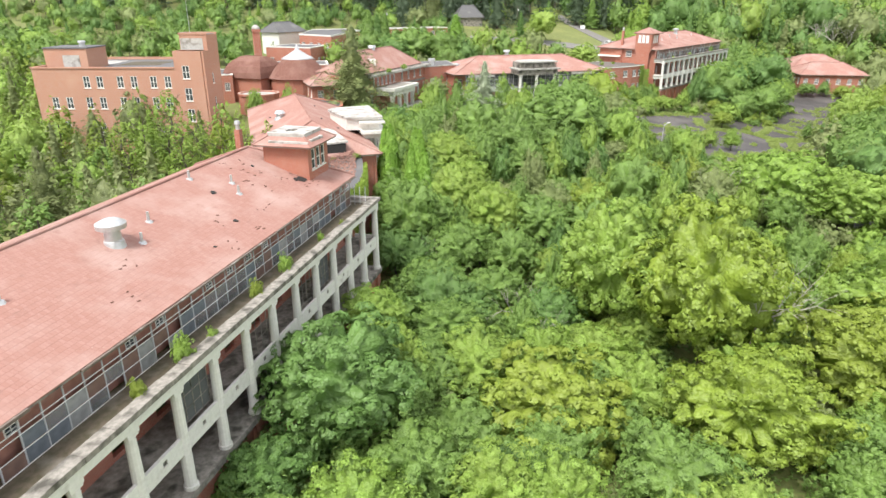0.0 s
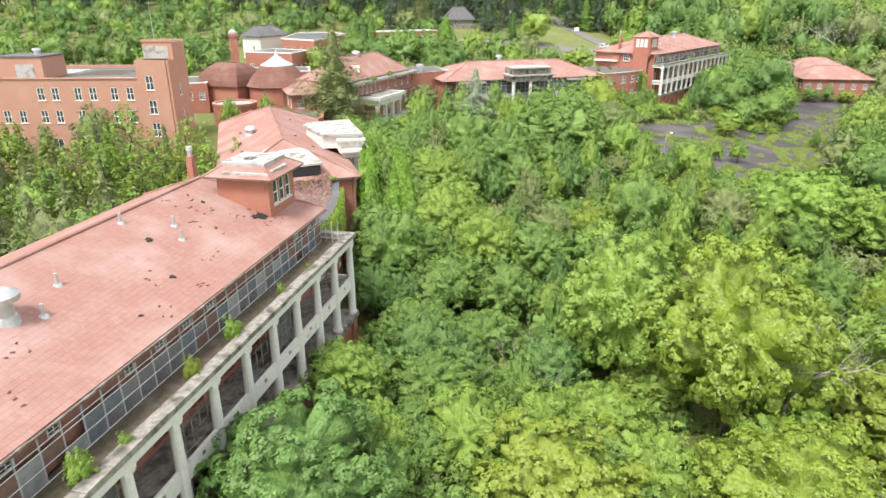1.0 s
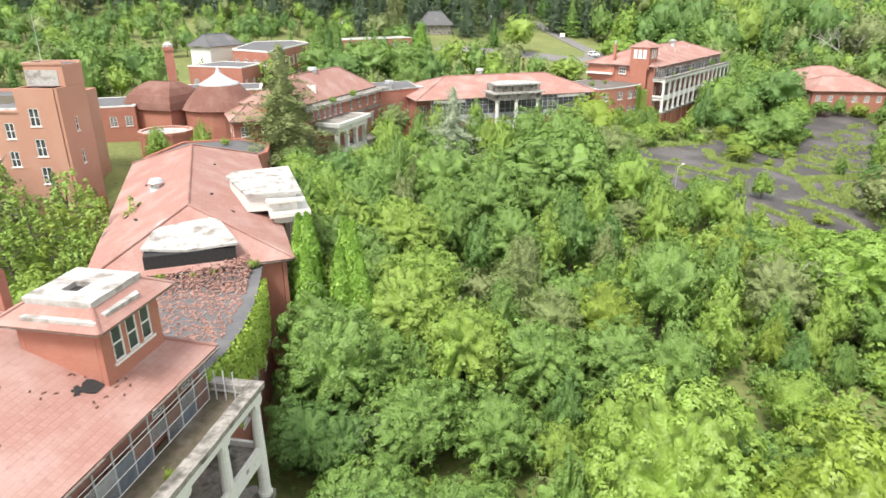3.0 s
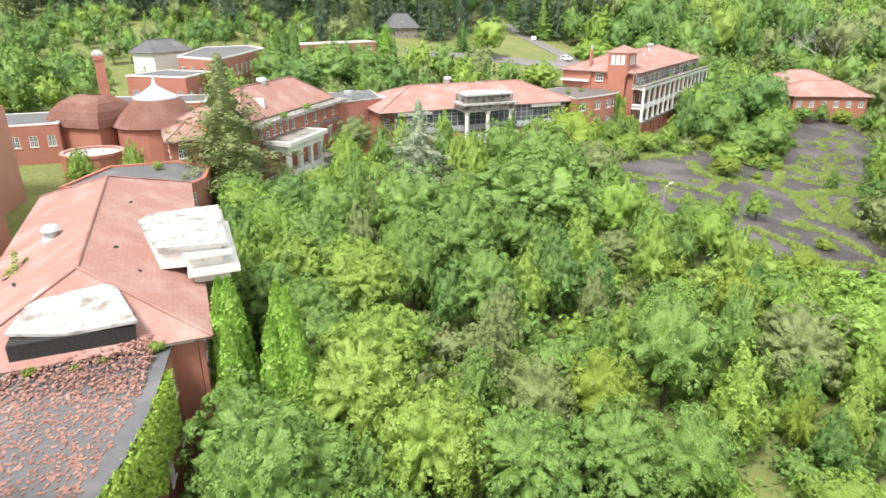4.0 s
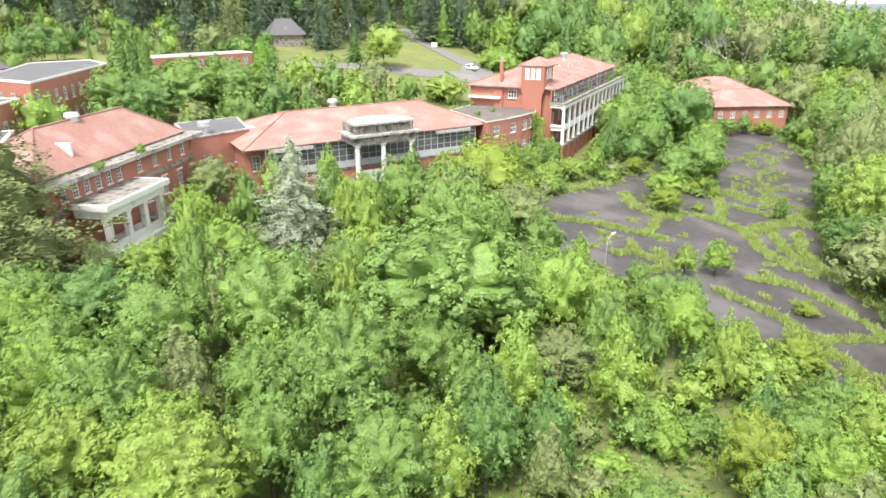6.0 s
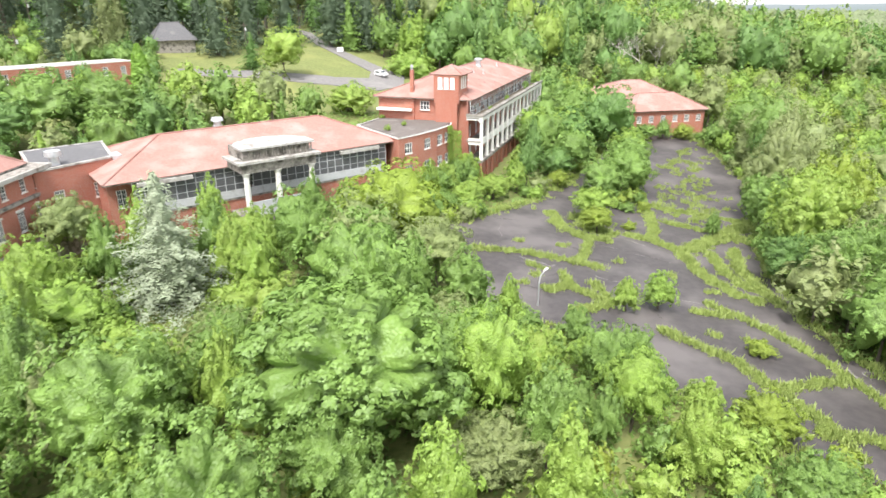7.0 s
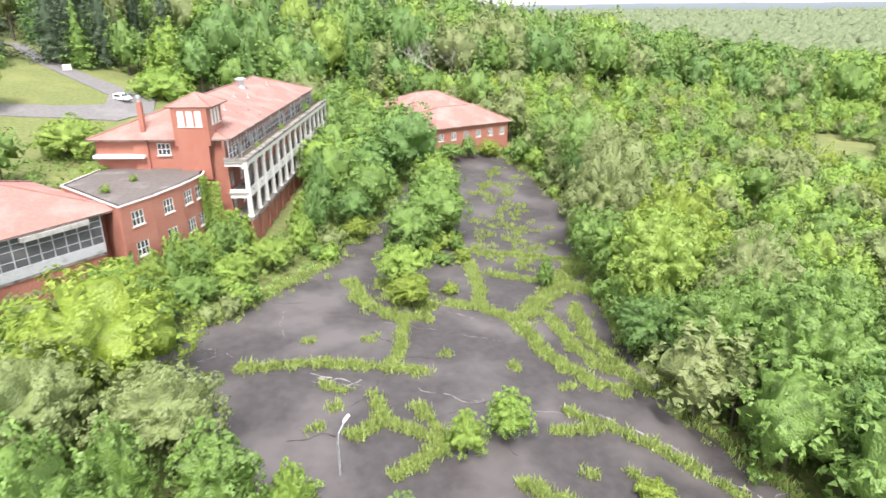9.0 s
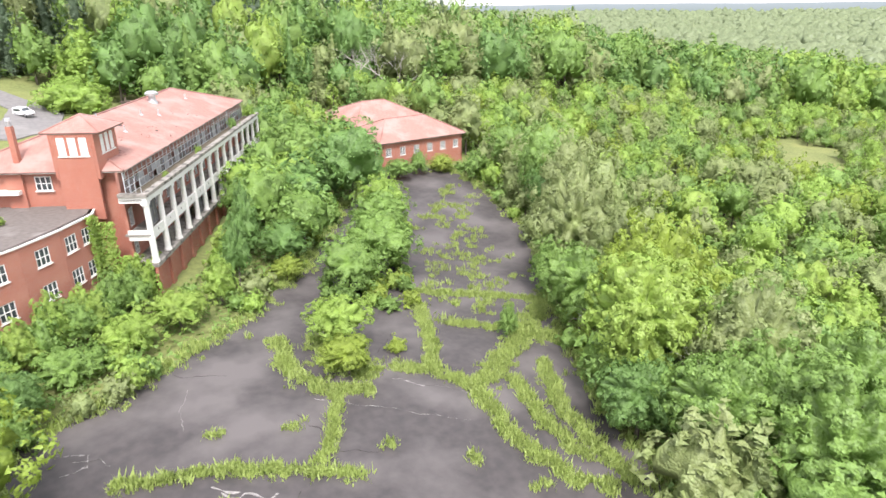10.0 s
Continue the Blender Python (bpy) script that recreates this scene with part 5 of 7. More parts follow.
def conifer_crown(seed, h, r, tiers, sprays, size, droop=0.25, bottom=0.06, ragged=0.2):
    """Tiers of drooping boughs round a stem, each a flat fan of short needle sprays, with a thin dark core behind them."""
    rng = np.random.default_rng(seed)
    boughs = []
    for k in range(tiers):
        f = bottom + (0.99 - bottom) * (k + rng.uniform(-0.3, 0.3)) / tiers
        rr = r * max(0.02, 1 - f) ** 0.8 * (1 + 0.25 * noise.noise((f * 9, seed, 0))) + 0.12
        n = max(4, int(8 * (1 - f)) + 3)
        for b in range(n):
            boughs.append((f, b * math.tau / n + k * 0.7 + rng.uniform(-0.25, 0.25), rr * rng.uniform(0.85 - 1.6 * ragged, 1.0 + ragged)))
    total = sum(q[2] for q in boughs)
    pts, nrm = [], []
    for f, a, ln in boughs:
        m = max(3, int(sprays * ln / total))
        t = rng.uniform(0.1, 1.0, m) ** 0.7
        side = rng.normal(size=m) * 0.17 * ln * (1.15 - t)
        x, y = t * ln * math.cos(a) - side * math.sin(a), t * ln * math.sin(a) + side * math.cos(a)
        z = h * f - droop * ln * t ** 1.5 + 0.06 * ln * np.clip(t - 0.75, 0, 1) * 4 - np.abs(side) * 0.35 + rng.normal(size=m) * 0.012 * h
        pts.append(np.stack([x, y, z], 1))
        nrm.append(np.stack([0.45 * math.cos(a) + 0.5 * rng.normal(size=m), 0.45 * math.sin(a) + 0.5 * rng.normal(size=m), 0.9 + 0.3 * rng.normal(size=m)], 1))
    p, q = np.concatenate(pts), np.concatenate(nrm)
    rings, sides = 16, 10
    body = []
    for k in range(rings + 1):
        f = bottom + (0.97 - bottom) * k / rings
        rr = (0.36 * r * (1 - f) ** 0.85 + 0.04) * (1.25 if k % 2 else 0.8)
        body += [(rr * math.cos(a) * w, rr * math.sin(a) * w, h * f - (0.25 * rr if k % 2 else 0)) for a, w in zip(np.linspace(0, math.tau, sides + 1)[:-1], rng.uniform(0.7, 1.25, sides))]
    tri = []
    for k in range(rings):
        for s in range(sides):
            a, b, c, d = k * sides + s, k * sides + (s + 1) % sides, (k + 1) * sides + s, (k + 1) * sides + (s + 1) % sides
            tri += [(a, b, d), (a, d, c)]
    return p, q, size * rng.uniform(0.6, 1.3, len(p)), rng, (np.array(body), np.array(tri))


TEMPLATES = {}


def template(kind, trunk, crown):
    TEMPLATES.setdefault(kind, []).append((trunk, crown))


def raised(z, taper=0.0):
    """Lifts a crown onto its trunk, narrowing it upwards."""
    def move(p):
        q = p.copy()
        q[:, 2] += z
        if taper:
            q[:, :2] *= np.clip(1.25 - taper * q[:, 2:3], 0.4, 1.2)
        return q
    return move


for i in range(6):
    for lod, lobes, puffs, level, cards, size, pf in (("big", 30, 170, 5, 21000, 0.098, 0.135), ("near", 22, 120, 5, 9000, 0.106, 0.155), ("mid", 16, 85, 4, 3900, 0.135, 0.18), ("far", 11, 45, 3, 760, 0.27, 0.23)):
        p, q, s, g, b = billow_crown(10 + i, 4.6, 4.0 + 0.35 * (i % 3), lobes, puffs, level, cards, size, lumps=0.20 + 0.10 * (i % 2), bottom=-0.8, puff=pf, shape=raised(5.9))
        me = leaf_mesh("crown", p, q, s, LEAF["mid"], g, b)
        template("broad_" + lod, trunk_mesh("trunk", g, 8.0, 0.24, {"big": 6, "near": 6, "mid": 4, "far": 2}[lod], 2.6, BARK), me)
for i in range(5):
    for lod, lobes, puffs, level, cards, size, pf in (("near", 18, 100, 5, 6000, 0.085, 0.15), ("mid", 13, 70, 4, 2800, 0.12, 0.18), ("far", 9, 36, 3, 580, 0.26, 0.22)):
        p, q, s, g, b = billow_crown(40 + i, 3.0, 5.3, lobes, puffs, level, cards, size, bottom=-0.8, lumps=0.36, puff=pf, shape=raised(5.6, 0.065))
        me = leaf_mesh("crown", p, q, s, LEAF["mid"], g, b)
        template("tall_" + lod, trunk_mesh("trunk", g, 8.6, 0.16, {"near": 6, "mid": 4, "far": 2}[lod], 1.7, BARK, 0.25), me)
for i in range(4):
    for lod, lobes, puffs, cards, size, pf in (("near", 16, 150, 4200, 0.085, 0.13), ("mid", 14, 110, 2400, 0.11, 0.14), ("far", 9, 45, 620, 0.22, 0.17)):
        p, q, s, g, b = billow_crown(55 + i, 2.5, 5.6, lobes, puffs, 3, cards, size, bottom=-0.9, lumps=0.45, puff=pf, shape=raised(6.0, 0.065), core=0)
        template("wispy_" + lod, trunk_mesh("trunk", g, 11.0, 0.13, 9, 1.9, BARK, 0.2), leaf_mesh("crown", p, q, s, LEAF["mid"], g, b))
for i in range(5):
    for lod, lobes, puffs, level, cards, size in (("near", 8, 50, 4, 1700, 0.095), ("mid", 6, 34, 3, 620, 0.14), ("far", 6, 18, 3, 150, 0.22)):
        p, q, s, g, b = billow_crown(70 + i, 2.0, 2.0, lobes, puffs, level, cards, size, bottom=-0.6, lumps=0.5, puff=0.20, shape=raised(1.4))
        me = leaf_mesh("crown", p, q, s, LEAF["fresh"], g, b)
        template("bush_" + lod, trunk_mesh("trunk", g, 2.2, 0.06, 4, 0.9, BARK, 0.1), me)
for i in range(3):
    for lod, tiers, sprays, size in (("near", 26, 15000, 0.075), ("mid", 22, 6000, 0.11), ("far", 15, 900, 0.26)):
        p, q, s, g, b = conifer_crown(90 + i, 14.0, 3.6, tiers, sprays, size)
        template("spruce_" + lod, trunk_mesh("trunk", g, 14.5, 0.24, 0, 1, BARK), leaf_mesh("crown", p, q, s, LEAF["needle"], g, b))
for i in range(3):
    p, q, s, g, b = billow_crown(120 + i, 3.3, 7.0, 14, 70, 3, 760, 0.28, bottom=-0.85, lumps=0.4, puff=0.17, shape=raised(10.3, 0.045))
    template("pine_far", trunk_mesh("trunk", g, 16, 0.28, 3, 2, BARK, 0.5), leaf_mesh("crown", p, q, s, LEAF["pine"], g, b))
for i in range(2):
    rng = np.random.default_rng(140 + i)
    n = 4200
    z = rng.uniform(0, 1, n)
    a = rng.uniform(0, math.tau, n)
    r = 0.85 * np.clip((1 - z ** 2.2), 0.02, 1) ** 0.7 * (0.55 + 0.45 * np.clip(z * 5, 0, 1)) * (1 + 0.12 * np.sin(5 * a + 9 * z)) * rng.uniform(0.85, 1.05, n)
    p = np.stack([r * np.cos(a), r * np.sin(a), 0.2 + 5.8 * z], 1)
    q = np.stack([np.cos(a), np.sin(a), 0.35 * np.ones(n)], 1) + 0.45 * rng.normal(size=(n, 3))
    template("cedar_near", trunk_mesh("trunk", rng, 4, 0.09, 0, 1, BARK), leaf_mesh("crown", p, q, 0.12 * rng.uniform(0.6, 1.4, n), LEAF["cedar"], rng))


def bare_tree(seed, h):
    """A dead tree: forked limbs thinning to twigs."""
    rng = np.random.default_rng(seed)
    bm = bmesh.new()

    def grow(p, d, ln, r, depth):
        e = p + d * ln
        m = (p + e) / 2 + rng.normal(size=3) * ln * 0.06
        tube(bm, [p, m, e], [r, r * 0.8, r * 0.55], 5 if depth < 2 else 3)
        if depth == 5:
            return
        for _ in range(2 if depth in (0, 4) else 3):
            nd = d + rng.normal(size=3) * 0.48 + np.array([0, 0, 0.12])
            grow(e if rng.random() < 0.7 else m, nd / np.linalg.norm(nd), ln * rng.uniform(0.62, 0.82), r * 0.5, depth + 1)

    grow(np.array([0, 0, -0.3]), np.array([0.03, 0, 1.0]), h * 0.3, 0.02 * h, 0)
    me = bpy.data.meshes.new("bare_limb")
    bm.to_mesh(me)
    bm.free()
    me.materials.append(DEADWOOD)
    return me


BARE = [bare_tree(5, 10.0), bare_tree(8, 10.0)]

TREE_LABELS = {
    "broad": ("tree", "broadleaf tree with a rounded leafy crown"), "tall": ("tree", "slender young tree with an upright leafy crown"), "wispy": ("tree", "thin airy tree with sparse leaves and pale limbs"),
    "bush": ("shrub", "dense leafy shrub in the undergrowth"), "spruce": ("tree", "conifer with drooping tiers of needles"),
    "pine": ("tree", "tall dark conifer of the hillside wood"), "cedar": ("tree", "columnar bright green cedar beside the pavilion")}
LEAF_WORDS = {"pine": "blackish-green", "mid": "mid-green", "fresh": "fresh green", "lime": "yellow-green", "dark": "dark green", "dull": "dull olive-green", "needle": "olive", "blue": "blue-grey", "cedar": "bright green"}


def plant(kind, lod, x, y, height, width, leaf, rng, z=None, group="woodland trees"):
    """One tree or shrub of that height and crown width, standing on the land."""
    stock = TEMPLATES[f"{kind}_{lod}"]
    trunk, crown = stock[rng.randrange(len(stock))]
    nat_h, nat_w = {"broad": (9.9, 8.6), "tall": (10.4, 5.6), "wispy": (11.2, 5.2), "bush": (3.5, 4.0), "spruce": (14.2, 7.0), "pine": (17.2, 6.6), "cedar": (6.0, 1.7)}[kind]
    category, words = TREE_LABELS[kind]
    m = pose(x, y, (ground_z(x, y) if z is None else z) - 0.05, 0, 0, rng.uniform(0, 360)) @ Matrix.Diagonal((width / nat_w, width / nat_w, height / nat_h, 1))
    t = thing("shrub" if kind == "bush" else ("conifer" if kind in ("spruce", "pine") else "tree"), m, f"{LEAF_WORDS[leaf]} {words}", category, group)
    for nm, me in (("trunk", trunk), ("crown", crown)):
        o = new(nm, me)
        o.parent = t
        if nm == "crown":
            o.material_slots[0].link = "OBJECT"
            o.material_slots[0].material = LEAF[leaf]
    return t


TR = random.Random(21)
PLACED = []
JOINED = []


def set_tree(kind, x, y, top, width, leaf, lod="near"):
    # low wide trees keep their rounded crown: enlarged, trunks sunk, tops fitted to the view
    height = max(top - ground_z(x, y), 0.86 * width if kind == "broad" else 0.0)
    plant(kind, lod, x, y, height, width, leaf, TR, z=top - height, group="single trees")
    PLACED.append((x, y, width / 2))


# low growth only in front of the blue spruce
PLACED.append((10.5, 146.0, 12.0))
PLACED.append((-4.5, 147.5, 8.0))
# trees that can be told apart: kind, place, height of the top, crown width, leaf
for spec in (
    # beside the south wing and below the first stretch of the flight
    ("broad", -8.0, 41.0, 8.6, 11.5, "dark"), ("broad", -12.2, 34.5, 3.6, 6.5, "dark"), ("bush", -14.6, 33.0, 1.8, 4.5, "mid"), ("bush", -6.2, 47.5, 2.4, 5.0, "mid"), ("bush", -3.8, 52.0, 2.6, 5.0, "dark"), ("bush", -8.8, 46.8, 2.0, 4.0, "fresh"), ("broad", 9.5, 45.5, 3.6, 13.0, "lime"), ("broad", 14.0, 52.0, 2.6, 8.0, "fresh"), ("broad", 18.2, 61.5, 11.2, 11.5, "fresh"), ("broad", 25.0, 54.5, 12.9, 13.5, "lime"),
    ("broad", 24.0, 42.5, 5.0, 11.0, "lime"), ("broad", 17.0, 37.0, 2.0, 9.0, "mid"), ("broad", 37.5, 47.5, 7.0, 12.0, "lime"), ("broad", 34.0, 37.0, 3.0, 10.0, "mid"), ("broad", 46.0, 57.0, 8.0, 12.0, "fresh"),
    ("broad", 1.5, 42.0, 1.2, 8.0, "mid"), ("broad", 3.0, 50.0, 2.4, 7.5, "fresh"), ("tall", 8.0, 56.5, 3.6, 5.0, "mid"), ("broad", 0.5, 57.5, 2.8, 7.5, "mid"), ("broad", -1.5, 65.5, 4.0, 8.0, "mid"), ("broad", 5.5, 64.5, 3.6, 7.0, "mid"),
    ("broad", -3.4, 71.0, 4.4, 5.0, "dark"), ("broad", 2.0, 73.0, 5.6, 8.0, "mid"), ("broad", 8.5, 72.0, 4.8, 7.0, "mid"), ("tall", 12.5, 66.0, 4.5, 4.5, "mid"), ("broad", -2.0, 79.5, 7.6, 8.5, "mid"),
    ("broad", 1.5, 86.0, 9.6, 9.5, "fresh"), ("broad", 6.5, 81.0, 8.4, 8.0, "fresh"), ("broad", 3.0, 93.0, 9.2, 8.0, "fresh"), ("broad", 13.5, 79.5, 7.2, 8.0, "mid"), ("broad", 20.0, 80.0, 6.0, 8.0, "mid"), ("broad", 19.5, 90.0, 7.0, 7.0, "mid"),
    ("broad", 49.5, 92.0, 10.6, 15.0, "fresh"), ("broad", 40.0, 90.5, 7.2, 7.5, "dull"), ("broad", 58.0, 88.0, 9.0, 11.0, "fresh"), ("tall", 33.0, 71.0, 3.0, 5.0, "mid"), ("tall", 27.0, 72.0, 2.6, 4.0, "fresh"),
    # the middle wood
    ("broad", 22.7, 122.0, 15.4, 16.0, "mid"), ("broad", 27.9, 135.5, 15.9, 10.5, "mid"), ("broad", 36.5, 156.5, 14.8, 13.5, "lime"), ("broad", 31.0, 150.5, 13.0, 9.0, "dull"), ("broad", 38.5, 146.0, 11.5, 8.5, "dull"),
    ("broad", 12.0, 112.0, 12.6, 9.5, "mid"), ("broad", 7.0, 124.0, 13.0, 10.0, "mid"), ("tall", 21.5, 104.5, 11.2, 6.0, "dark"), ("broad", 14.0, 102.5, 9.6, 8.0, "mid"), ("broad", 1.0, 104.0, 10.6, 9.0, "fresh"), ("broad", -4.5, 112.0, 11.5, 9.0, "mid"),
    ("broad", -3.0, 124.0, 11.0, 9.0, "mid"), ("broad", 6.0, 137.0, 8.0, 9.0, "fresh"), ("broad", 17.5, 142.0, 8.5, 9.0, "fresh"), ("broad", 21.0, 132.0, 11.0, 8.0, "mid"), ("broad", 1.0, 147.0, 9.0, 8.5, "fresh"), ("tall", 39.5, 139.5, 9.6, 6.5, "mid"),
    ("broad", 33.0, 126.0, 9.5, 8.0, "mid"), ("broad", 31.0, 115.0, 7.0, 7.0, "dull"), ("tall", 26.0, 96.5, 6.0, 5.0, "fresh"), ("broad", -9.5, 131.0, 11.0, 8.0, "dark"), ("broad", -6.5, 141.5, 9.6, 7.5, "fresh"),
    ("spruce", 9.7, 153.5, 18.2, 15.5, "blue"), ("spruce", -19.5, 141.5, 27.0, 25.0, "needle"), ("spruce", 12.5, 91.5, 11.2, 8.0, "dull"), ("broad", -2.0, 168.0, 12.5, 7.5, "dull"), ("broad", 18.5, 159.5, 10.0, 6.0, "fresh"),
    ("cedar", -7.9, 86.6, 14.8, 3.0, "cedar"), ("cedar", -7.1, 86.1, 15.1, 2.8, "cedar"), ("cedar", -7.2, 84.7, 12.4, 2.6, "cedar"),
    ("cedar", -3.8, 85.8, 14.7, 2.8, "cedar"), ("cedar", -3.1, 85.3, 14.5, 2.6, "cedar"), ("cedar", -4.3, 84.6, 12.3, 2.4, "cedar"), ("cedar", -2.5, 84.7, 12.0, 2.4, "cedar"),
    # round the lot
    ("broad", 101.5, 203, 15.2, 13.0, "dark"), ("broad", 72.5, 165.0, 6.6, 7.0, "fresh"), ("broad", 69.8, 159.5, 5.2, 5.2, "lime"), ("broad", 88.0, 178.5, 8.4, 10.5, "mid"),
    ("broad", 82.0, 176.0, 7.0, 8.5, "mid"), ("broad", 95.0, 187.0, 8.8, 9.0, "mid"), ("broad", 100.5, 193.5, 8.5, 8.0, "fresh"), ("tall", 89.8, 156.5, 2.6, 3.0, "mid"), ("bush", 77, 161, 1.4, 2.6, "lime"),
    ("tall", 57.3, 135.2, 5.2, 3.6, "fresh"), ("tall", 61.7, 134.9, 5.4, 4.4, "fresh"), ("tall", 47.8, 130.5, 5.4, 4.0, "mid"), ("bush", 65.5, 123.5, 2.0, 3.4, "lime"), ("broad", 55.0, 113.0, 4.0, 6.0, "lime"), ("bush", 50.5, 153.0, 1.6, 1.6, "fresh"),
    ("tall", 43.5, 133.0, 5.0, 4.5, "mid"), ("tall", 45.5, 125.0, 5.4, 4.5, "fresh"), ("tall", 48.5, 119.5, 5.2, 4.5, "mid"), ("tall", 51.0, 116.0, 5.0, 4.0, "fresh"), ("tall", 41.0, 119.5, 5.0, 4.5, "mid"), ("broad", 44.0, 139.0, 3.4, 4.5, "fresh"),
    ("tall", 40.0, 128.0, 6.0, 5.0, "mid"), ("broad", 36.0, 134.0, 7.0, 6.5, "dull"), ("tall", 46.5, 112.0, 4.6, 4.0, "fresh"), ("broad", 52.5, 105.5, 4.0, 6.0, "mid"),
    ("broad", 90.4, 140.2, 13.4, 11.0, "fresh"), ("broad", 84.5, 129.5, 9.8, 9.5, "mid"), ("broad", 84.2, 136.5, 6.4, 7.5, "dark"), ("broad", 84.5, 121.0, 10.8, 11.0, "mid"), ("broad", 80.5, 112.0, 9.0, 10.0, "dark"), ("broad", 92.5, 114.0, 11.0, 11.0, "dark"),
    ("broad", 99.0, 144.5, 13.2, 12.0, "lime"), ("broad", 97.5, 152.0, 9.0, 9.0, "mid"), ("broad", 105.5, 152.0, 11.5, 10.0, "dull"), ("broad", 107.3, 161.0, 13.6, 10.5, "dull"), ("broad", 114.5, 163.0, 14.4, 11.5, "dull"), ("broad", 103.0, 159.5, 6.4, 7.0, "mid"), ("broad", 122.0, 172.0, 14.6, 11.0, "dull"), ("broad", 129.5, 183.0, 14.8, 11.0, "mid"), ("broad", 124.5, 178.0, 9.0, 8.0, "dark"), ("broad", 138.0, 198.5, 12.0, 10.5, "mid"), ("broad", 134.5, 193.0, 10.0, 8.5, "dull"), ("broad", 86.8, 127.0, 10.2, 9.0, "mid"), ("broad", 93.5, 131.5, 11.5, 10.5, "dull"), ("broad", 101.0, 134.0, 9.0, 9.5, "mid"), ("broad", 95.5, 123.0, 10.5, 10.0, "mid"), ("broad", 232.0, 238.0, 10.6, 17.0, "mid"), ("tall", 243.0, 236.0, 10.0, 11.5, "mid"), ("broad", 176.0, 243.0, 10.0, 12.0, "fresh"), ("broad", 158.0, 226.0, 9.0, 9.0, "mid"),
    ("broad", 78.5, 187.0, 7.5, 6.5, "dark"), ("tall", 71.0, 184.5, 11.0, 4.5, "dark"), ("tall", 75.0, 190.0, 13.5, 4.5, "dark"), ("broad", 84.0, 194.5, 10.5, 7.5, "mid"), ("broad", 92.0, 206.0, 11.5, 8.0, "fresh"), ("broad", 76.5, 182.5, 4.8, 4.0, "lime"),
    ("broad", 80.0, 200.0, 12.0, 6.5, "mid"), ("tall", 67.0, 181.0, 7.5, 4.5, "fresh"), ("broad", 61.0, 178.0, 6.5, 6.0, "fresh"), ("broad", 55.0, 175.5, 6.5, 6.0, "fresh"), ("broad", 49.0, 173.0, 6.5, 6.0, "mid"), ("broad", 43.5, 171.0, 6.8, 6.0, "fresh"),
    ("broad", 51.5, 179.0, 8.0, 5.5, "mid"), ("tall", 58.0, 182.5, 8.5, 4.0, "mid"), ("broad", 41.0, 176.0, 8.5, 5.5, "mid"), ("tall", 37.0, 169.0, 8.5, 5.0, "fresh"), ("broad", 118.0, 210.5, 6.0, 6.0, "mid"), ("tall", 123.5, 211.0, 6.5, 4.5, "mid"), ("broad", 128.5, 209.5, 5.0, 5.0, "lime"),
    # on the lawn and by the road
    ("broad", 77.0, 270.0, 20.5, 14.0, "fresh"), ("broad", 38.5, 263.0, 27.0, 13.0, "fresh"), ("spruce", 31.6, 275.0, 27.0, 10.0, "dark"), ("broad", 48.5, 229.0, 17.0, 11.0, "fresh"), ("broad", -11.0, 214.0, 23.2, 16.0, "mid"), ("broad", -16.5, 207.0, 20.0, 11.0, "dark"), ("broad", -22.5, 212.0, 21.4, 13.0, "mid"),
    ("broad", 0.0, 217.0, 22.6, 13.0, "mid"), ("broad", 9.0, 222.0, 18.0, 11.0, "mid"), ("cedar", -24.6, 225.0, 27.2, 4.6, "mid"), ("cedar", -22.0, 225.0, 26.0, 3.6, "dark"), ("cedar", -19.6, 225.5, 26.8, 4.0, "mid"), ("cedar", 4.6, 243.0, 25.6, 4.6, "cedar"),
    ("spruce", -16.7, 285.0, 48.0, 15.0, "pine"), ("spruce", 3.5, 309.0, 50.0, 15.0, "pine"), ("spruce", 23.5, 294.0, 46.0, 14.0, "pine"), ("spruce", 61.0, 308.0, 48.0, 15.0, "pine"), ("spruce", 73.0, 306.0, 46.0, 14.0, "pine"), ("spruce", -35.0, 298.0, 48.0, 15.0, "pine"), ("spruce", 47.0, 312.0, 50.0, 15.0, "pine"), ("spruce", -5.0, 290.0, 46.0, 13.0, "needle"), ("spruce", 91.0, 310.0, 45.0, 14.0, "pine"), ("spruce", 104.0, 316.0, 46.0, 14.0, "pine"), ("spruce", -50.0, 290.0, 46.0, 14.0, "pine"), ("spruce", 34.0, 306.0, 47.0, 13.0, "pine"), ("broad", -11.0, 277.0, 27.5, 9.0, "dull"),
    ("tall", -41.0, 141.0, 13.0, 5.0, "fresh"), ("tall", -34.0, 142.5, 13.5, 4.5, "fresh"), ("wispy", -26.0, 95.0, 14.0, 7.5, "fresh"), ("wispy", -34.0, 98.0, 16.4, 8.5, "fresh"), ("wispy", -43.0, 100.0, 18.7, 9.0, "fresh"), ("wispy", -37.5, 96.5, 15.0, 7.5, "fresh"), ("wispy", -29.5, 94.0, 13.8, 7.0, "fresh"), ("wispy", -45.5, 96.5, 16.0, 8.0, "fresh"), ("wispy", -52.5, 97.5, 14.0, 7.5, "lime"), ("wispy", -27.5, 90.5, 12.5, 6.5, "lime"), ("wispy", -33.0, 94.5, 14.5, 7.5, "lime"), ("spruce", -57.0, 104.0, 14.5, 13.0, "needle"), ("spruce", -52.0, 80.0, 14.0, 12.0, "needle"), ("spruce", -46.0, 80.0, 11.5, 10.0, "needle"),
